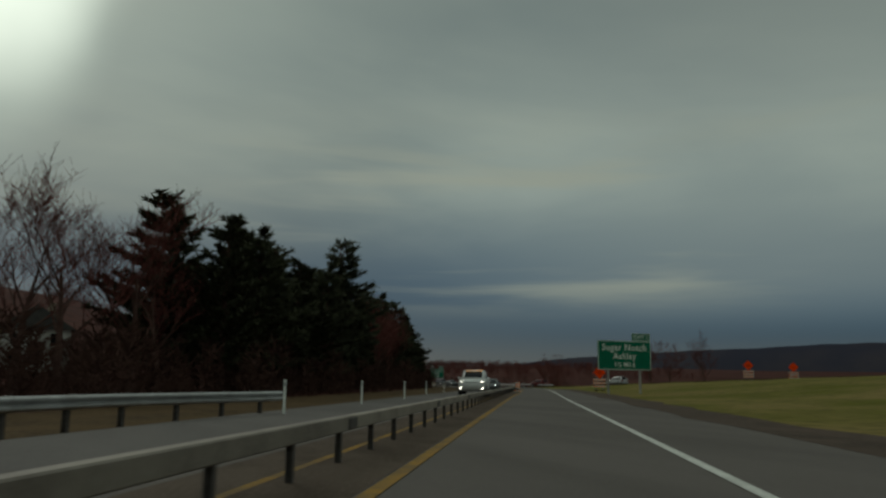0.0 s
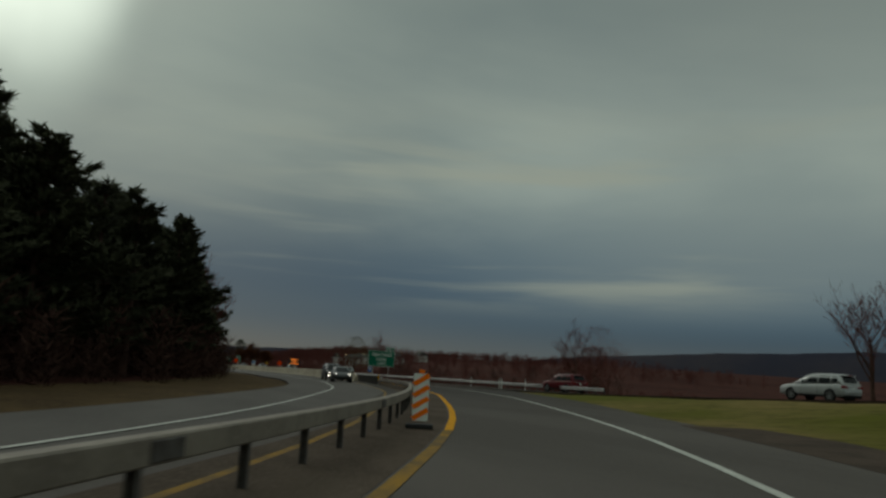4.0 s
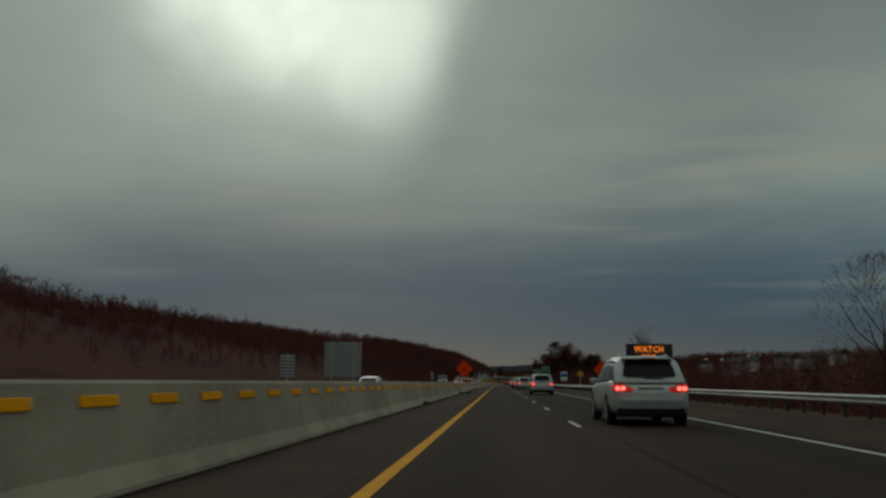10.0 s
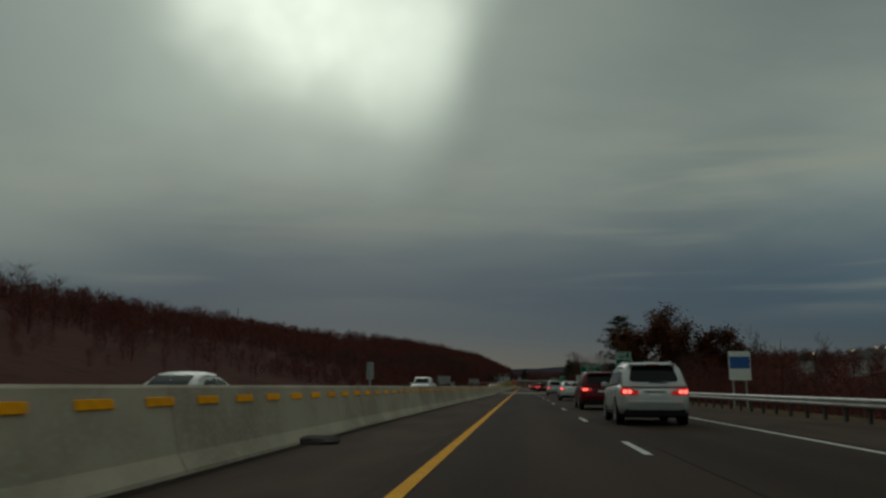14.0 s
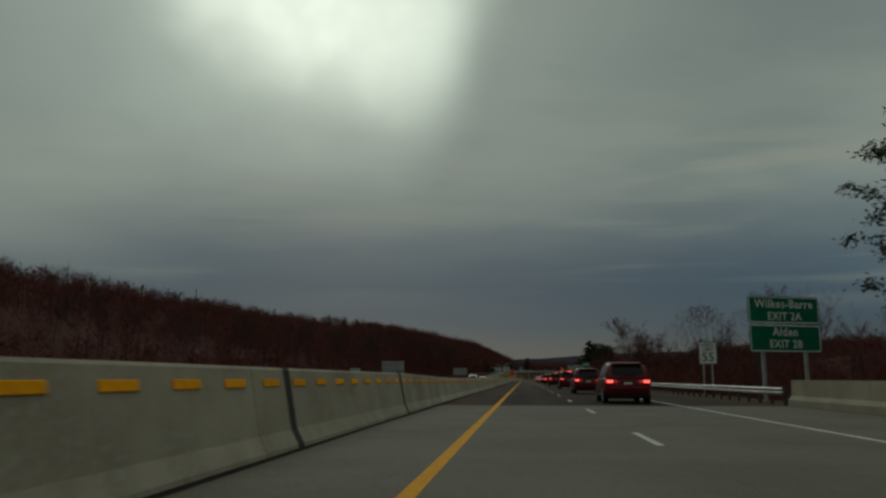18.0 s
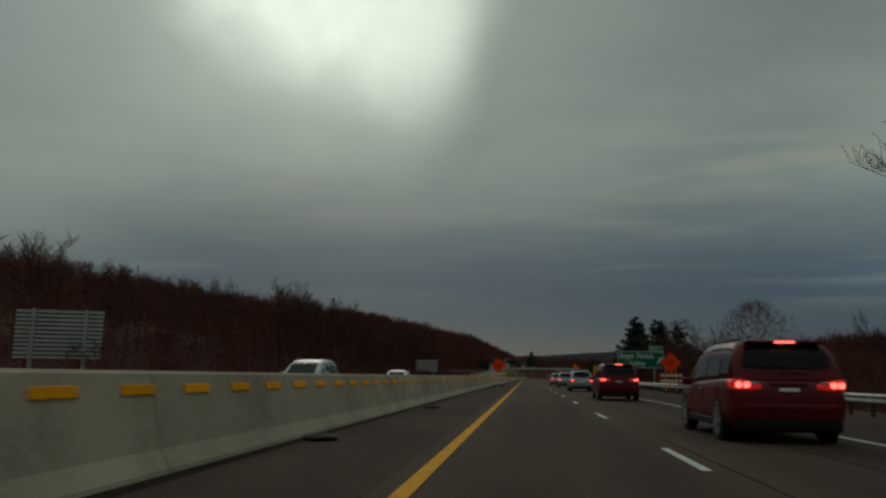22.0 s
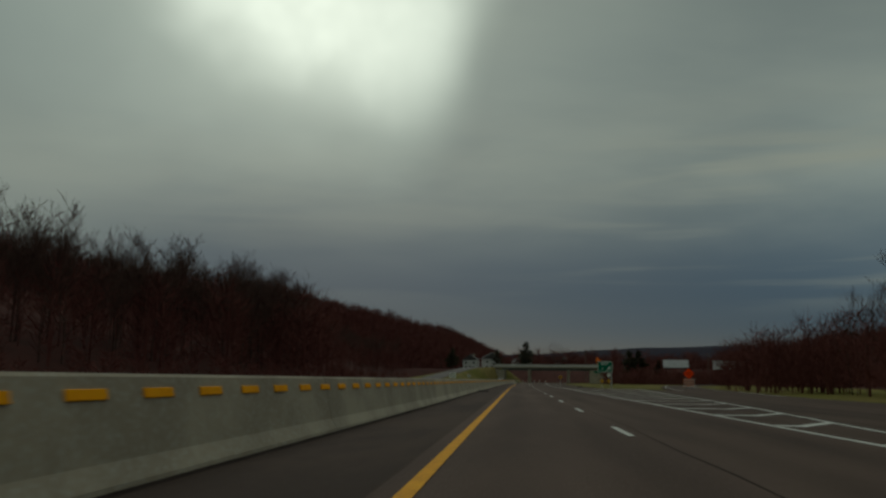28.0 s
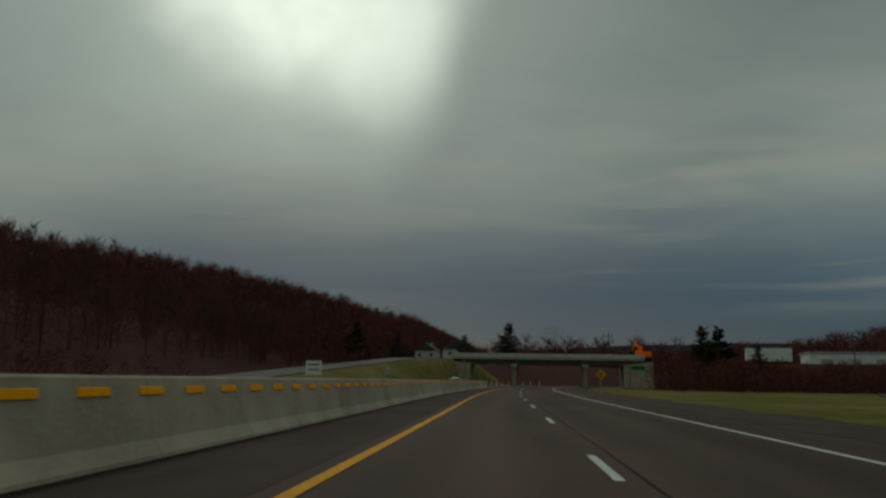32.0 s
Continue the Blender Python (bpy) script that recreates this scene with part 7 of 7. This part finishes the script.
mound("embankment_right", "brush-covered embankment of the overpass", oval(72, 795, 45, 24), -0.3, M["brush"], 5.4)
mound("far_rise", "low rise behind the overpass with houses on it", oval(-20, 905, 110, 70), -0.3, M["brush"], 6.2)
RAMP_Z = [(640, 0.05), (690, 0.9), (740, 3.2), (775, 5.2), (800, 5.9), (812, 5.9)]
side_ramp = ribbon("side_ramp", steps(640, 800, 8), -24.5, -19.0, RAMP_Z, M["asphalt_grey"], thick=0.3)
bank_v, bank_f = [], []
for y in steps(632, 836, 6):
    zr = interp(y, RAMP_Z) - 0.12 - max(0.0, (y - 806) * 0.14)
    top_r = interp(y, [(740, -18.6), (778, -14.2)])
    for k, (o, z) in enumerate(((-44, -0.4), (-25.0, zr), (top_r, zr), (top_r + (-12.6 - top_r) * 0.5, zr * 0.52), (-12.2, -0.16))):
        bank_v.append(on_line(y, o, z + (0.12 * noise.noise(Vector((o, y, 3)) * 0.3) if k == 3 else 0)))
for i in range(len(bank_v) // 5 - 1):
    for k in range(4):
        bank_f.append((i * 5 + k, i * 5 + k + 1, i * 5 + k + 6, i * 5 + k + 5))
tagged(pydata("embankment_left", bank_v, bank_f, M["grass"], None, "", True), "grassy bank of the ramp beside the opposite lanes", "embankment", kind="structure")
tagged(side_ramp, "pale ramp climbing to the overpass beyond the barrier", "road", kind="structure")


def house(at, turn, w, d, h, label):
    t = thing("house", label, "house", at, turn)
    part("wall", boxed((w, d, h + 0.6), (0, 0, h / 2 - 0.3)), M["house"], t)
    rf = bmesh.new()
    pts = [(-w / 2 - 0.4, h), (w / 2 + 0.4, h), (0, h + w * 0.38)]
    f = [rf.verts.new((x, -d / 2 - 0.4, z)) for x, z in pts]
    b = [rf.verts.new((x, d / 2 + 0.4, z)) for x, z in pts]
    rf.faces.new(list(reversed(f)))
    rf.faces.new(b)
    for i in range(3):
        j = (i + 1) % 3
        rf.faces.new((f[i], f[j], b[j], b[i]))
    roof = part("roof", rf, M["roof"], t)
    part("chimney", boxed((0.7, 0.7, 1.8), (w * 0.2, 0, h + w * 0.3)), M["parapet"], roof)
    for x in (-w * 0.28, w * 0.28):
        for z in (h * 0.28, h * 0.72):
            win = part("window", boxed((1.0, 0.08, 1.3), (x, -d / 2 - 0.02, z), 0.01), M["signwhite"], t)
            part("pane", boxed((0.84, 0.05, 1.12), (x, -d / 2 - 0.05, z)), M["glass"], win)
    part("door", boxed((0.95, 0.08, 2.05), (0, -d / 2 - 0.02, 1.02)), M["trim"], t)
    return t


house((-12.5, 884, 5.6), 8, 8, 9, 5.4, "white two-storey house with a dark gabled roof")
house((-22.5, 893, 5.6), -6, 7, 8, 5.0, "white two-storey house with a dark gabled roof")
house((2.5, 905, 5.6), 12, 9, 8, 4.4, "low white house with a dark roof behind the overpass")
for i, (hx, hy) in enumerate(((112, 330), (126, 352), (141, 318), (152, 375), (118, 405), (170, 350))):
    house((hx, hy, ground_z(hx, hy)), 60 + 25 * i, 8, 9, 4.6, "small white house among bare trees on the rise")
house((24, 915, 5.6), -10, 8, 8, 4.2, "small pale house behind the overpass")
M["tan_wall"] = material("tan_board_siding", (0.30, 0.22, 0.13), 0.85, vary=(0.24, 0.17, 0.10), scale=0.8, fine=(0.34, 0.26, 0.16), fine_scale=9)
shed = house((-97.5, -262, ground_z(-97.5, -262)), 8, 7, 8, 4.6, "tan two-storey building behind the bare trees")
for ob_ in shed.children:
    if ob_.name.startswith("wall"):
        ob_.data.materials[0] = M["tan_wall"]
house((-93.0, -246, ground_z(-93, -246)), 5, 6, 7, 3.4, "grey house with a dark roof behind the trees")
wh = thing("warehouse", "long white metal warehouse past the exit ramp", "warehouse", (100, 842, 4.6), -12)
part("wall", boxed((34, 16, 5.0), (0, 0, 2.3)), M["metalwhite"], wh)
part("roof", boxed((34.6, 16.6, 0.35), (0, 0, 4.95), 0.05), M["galv"], wh)
for k in range(5):
    part("loading_door", boxed((3.0, 0.1, 3.4), (-13 + 6.5 * k, -8.03, 1.6), 0.02), M["galv"], wh)
for k in range(16):
    part("cladding_rib", boxed((0.12, 0.06, 4.6), (-16 + 2.1 * k, -8.02, 2.4)), M["metalwhite"], wh)
tr_ = thing("box_trailer", "white box trailer parked beyond the brush", "trailer", (59, 800, 4.9), -8)
part("box", boxed((9.0, 2.6, 2.8), (0, 0, 2.5), 0.05), M["metalwhite"], tr_)
part("chassis", boxed((8.6, 1.0, 0.25), (0, 0, 0.98)), M["trim"], tr_)
for x in (-3.4, -2.4, 3.2):
    for sy in (-1.1, 1.1):
        part("wheel", tubed(0.5, 0.3, (x, sy, 0.5), 18, rot=Euler((radians(90), 0, 0)).to_matrix().to_4x4()), M["rubber"], tr_)
part("door_frame", boxed((0.1, 2.5, 2.6), (4.52, 0, 2.5)), M["galv"], tr_)
ex = thing("excavator", "orange excavator working at the overpass", "excavator", (30.5, 788, 5.4), 20)
part("undercarriage", boxed((2.4, 3.2, 0.7), (0, 0, 0.35), 0.12), M["trim"], ex)
part("house_body", boxed((2.4, 2.6, 1.1), (0, -0.2, 1.35), 0.1), M["orange2"], ex)
cabx = part("cab", boxed((0.95, 1.4, 1.3), (-0.7, 0.4, 2.4), 0.08), M["orange2"], ex)
part("cab_window", boxed((0.97, 1.1, 0.8), (-0.7, 0.45, 2.55), 0.03), M["glass"], cabx)
part("boom", boxed((0.35, 3.6, 0.45), (0.3, 2.2, 2.6), 0.05, Euler((radians(38), 0, 0)).to_matrix().to_4x4()), M["orange2"], ex)
part("arm", boxed((0.28, 2.4, 0.32), (0.3, 4.2, 3.0), 0.04, Euler((radians(-55), 0, 0)).to_matrix().to_4x4()), M["orange2"], ex)
part("bucket", boxed((0.9, 0.8, 0.7), (0.3, 4.8, 1.9), 0.12), M["trim"], ex)
M["wood"] = material("weathered_pole_wood", (0.10, 0.08, 0.06), 0.9)
for x, y, h in ((27, 812, 13), (41, 806, 12), (64, 770, 11), (7, 862, 12)):
    t = thing("utility_pole", "weathered wooden utility pole with a crossarm", "utility pole", (x, y, ground_z(x, y)), 5, "utility poles")
    part("pole", tubed(0.13, h, (0, 0, h / 2 - 0.3), 10, 0.09), M["wood"], t)
    part("crossarm", boxed((2.4, 0.12, 0.14), (0, 0, h - 1.1), 0.01), M["wood"], t)
    for dx in (-1.0, 0.0, 1.0):
        part("insulator", tubed(0.05, 0.16, (dx, 0, h - 0.95), 8), M["galv"], t)
# trees and brush round the far interchange
far = [(rng.uniform(29, 120), rng.uniform(752, 775), rng.uniform(3.0, 7.0), rng.uniform(0, 6)) for _ in range(420)]
forest("interchange_brush", far, BUSH, M["twig"], "brown brush on the overpass embankment", "scrub")
far2 = [(rng.uniform(-160, 330), rng.uniform(890, 1060), rng.uniform(14, 22), rng.uniform(0, 6)) for _ in range(1500)]
far2 += [(rng.uniform(45, 260), rng.uniform(640, 880), rng.uniform(3, 8), rng.uniform(0, 6)) for _ in range(500) if True]
far2 = [q for q in far2 if not (30 < q[0] < 75 and 740 < q[1] < 830) and q[0] > 60 + max(0, (q[1] - 640)) * 0.18 or q[1] > 885]
forest("far_woods", far2, DENSE, M["twig"], "leafless woods behind the interchange", "woods")
for i, (x, y, h, k, z) in enumerate(((4.3, 868, 13, "p", 5.6), (-9, 868, 9, "p", 5.6), (-30, 872, 10, "p", 5.8), (38.5, 772, 9.5, "p", 2.0), (41.8, 774, 9.3, "p", 2.0), (48, 772, 6.0, "p", 2.0), (-36, 876, 11, "b", 5.8), (-20, 745, 5.5, "p", 4.0))):
    meshes = PINES[i % 3] if k == "p" else BARES[i % 4]
    place_tree("evergreen_tree" if k == "p" else "bare_tree", meshes, x, y, i * 40, h / ((15, 13, 16)[i % 3] if k == "p" else (14, 12, 11, 15)[i % 4]), "dark evergreen by the far interchange" if k == "p" else "rounded leafless tree by the far interchange", "interchange trees", z)
place_tree("bare_tree", twiggy_tree_meshes(91, 13.5, 6.6, M["brown_twig"]), 18, 875, 20, 1.0, "rounded leafless tree by the far interchange", "interchange trees", 5.0)
M["lamp_glow"] = material("warm_lamp_glass", (0.8, 0.6, 0.3), 0.4, emit=(1.0, 0.62, 0.28), strength=3.5)
for x, y in ((104, 322), (121, 338), (134, 360), (110, 372), (150, 340), (142, 395)):
    sl = thing("street_lamp", "small street lamp glowing warm on the rise", "street lamp", (x, y, ground_z(x, y)), 200, "street lamps on the rise")
    part("pole", tubed(0.09, 8.3, (0, 0, 3.9), 8, 0.06), M["galv"], sl)
    part("arm", boxed((0.07, 1.4, 0.07), (0, 0.6, 8.0)), M["galv"], sl)
    head = part("head", boxed((0.32, 0.7, 0.16), (0, 1.4, 8.0), 0.04), M["galv"], sl)
    part("lens", boxed((0.28, 0.6, 0.10), (0, 1.4, 7.9), 0.03), M["lamp_glow"], head)
mast = thing("radio_tower", "slim pale lattice tower on the wooded ridge", "tower", (-311, 913, ground_z(-311, 913) - 1))
for a in range(3):
    px_, py_ = 1.1 * math.cos(a * 2.094), 1.1 * math.sin(a * 2.094)
    part("leg", loft([[Vector((px_ + dx, py_ + dy, 0)) for dx, dy in ((-.2, -.2), (.2, -.2), (.2, .2), (-.2, .2))], [Vector((px_ * 0.3 + dx, py_ * 0.3 + dy, 30)) for dx, dy in ((-.15, -.15), (.15, -.15), (.15, .15), (-.15, .15))]]), M["galv"], mast)
for k in range(9):
    part("brace", boxed((1.6 * (1 - k * 0.07), 0.16, 0.16), (0, 0, 2 + k * 3.2)), M["galv"], mast)
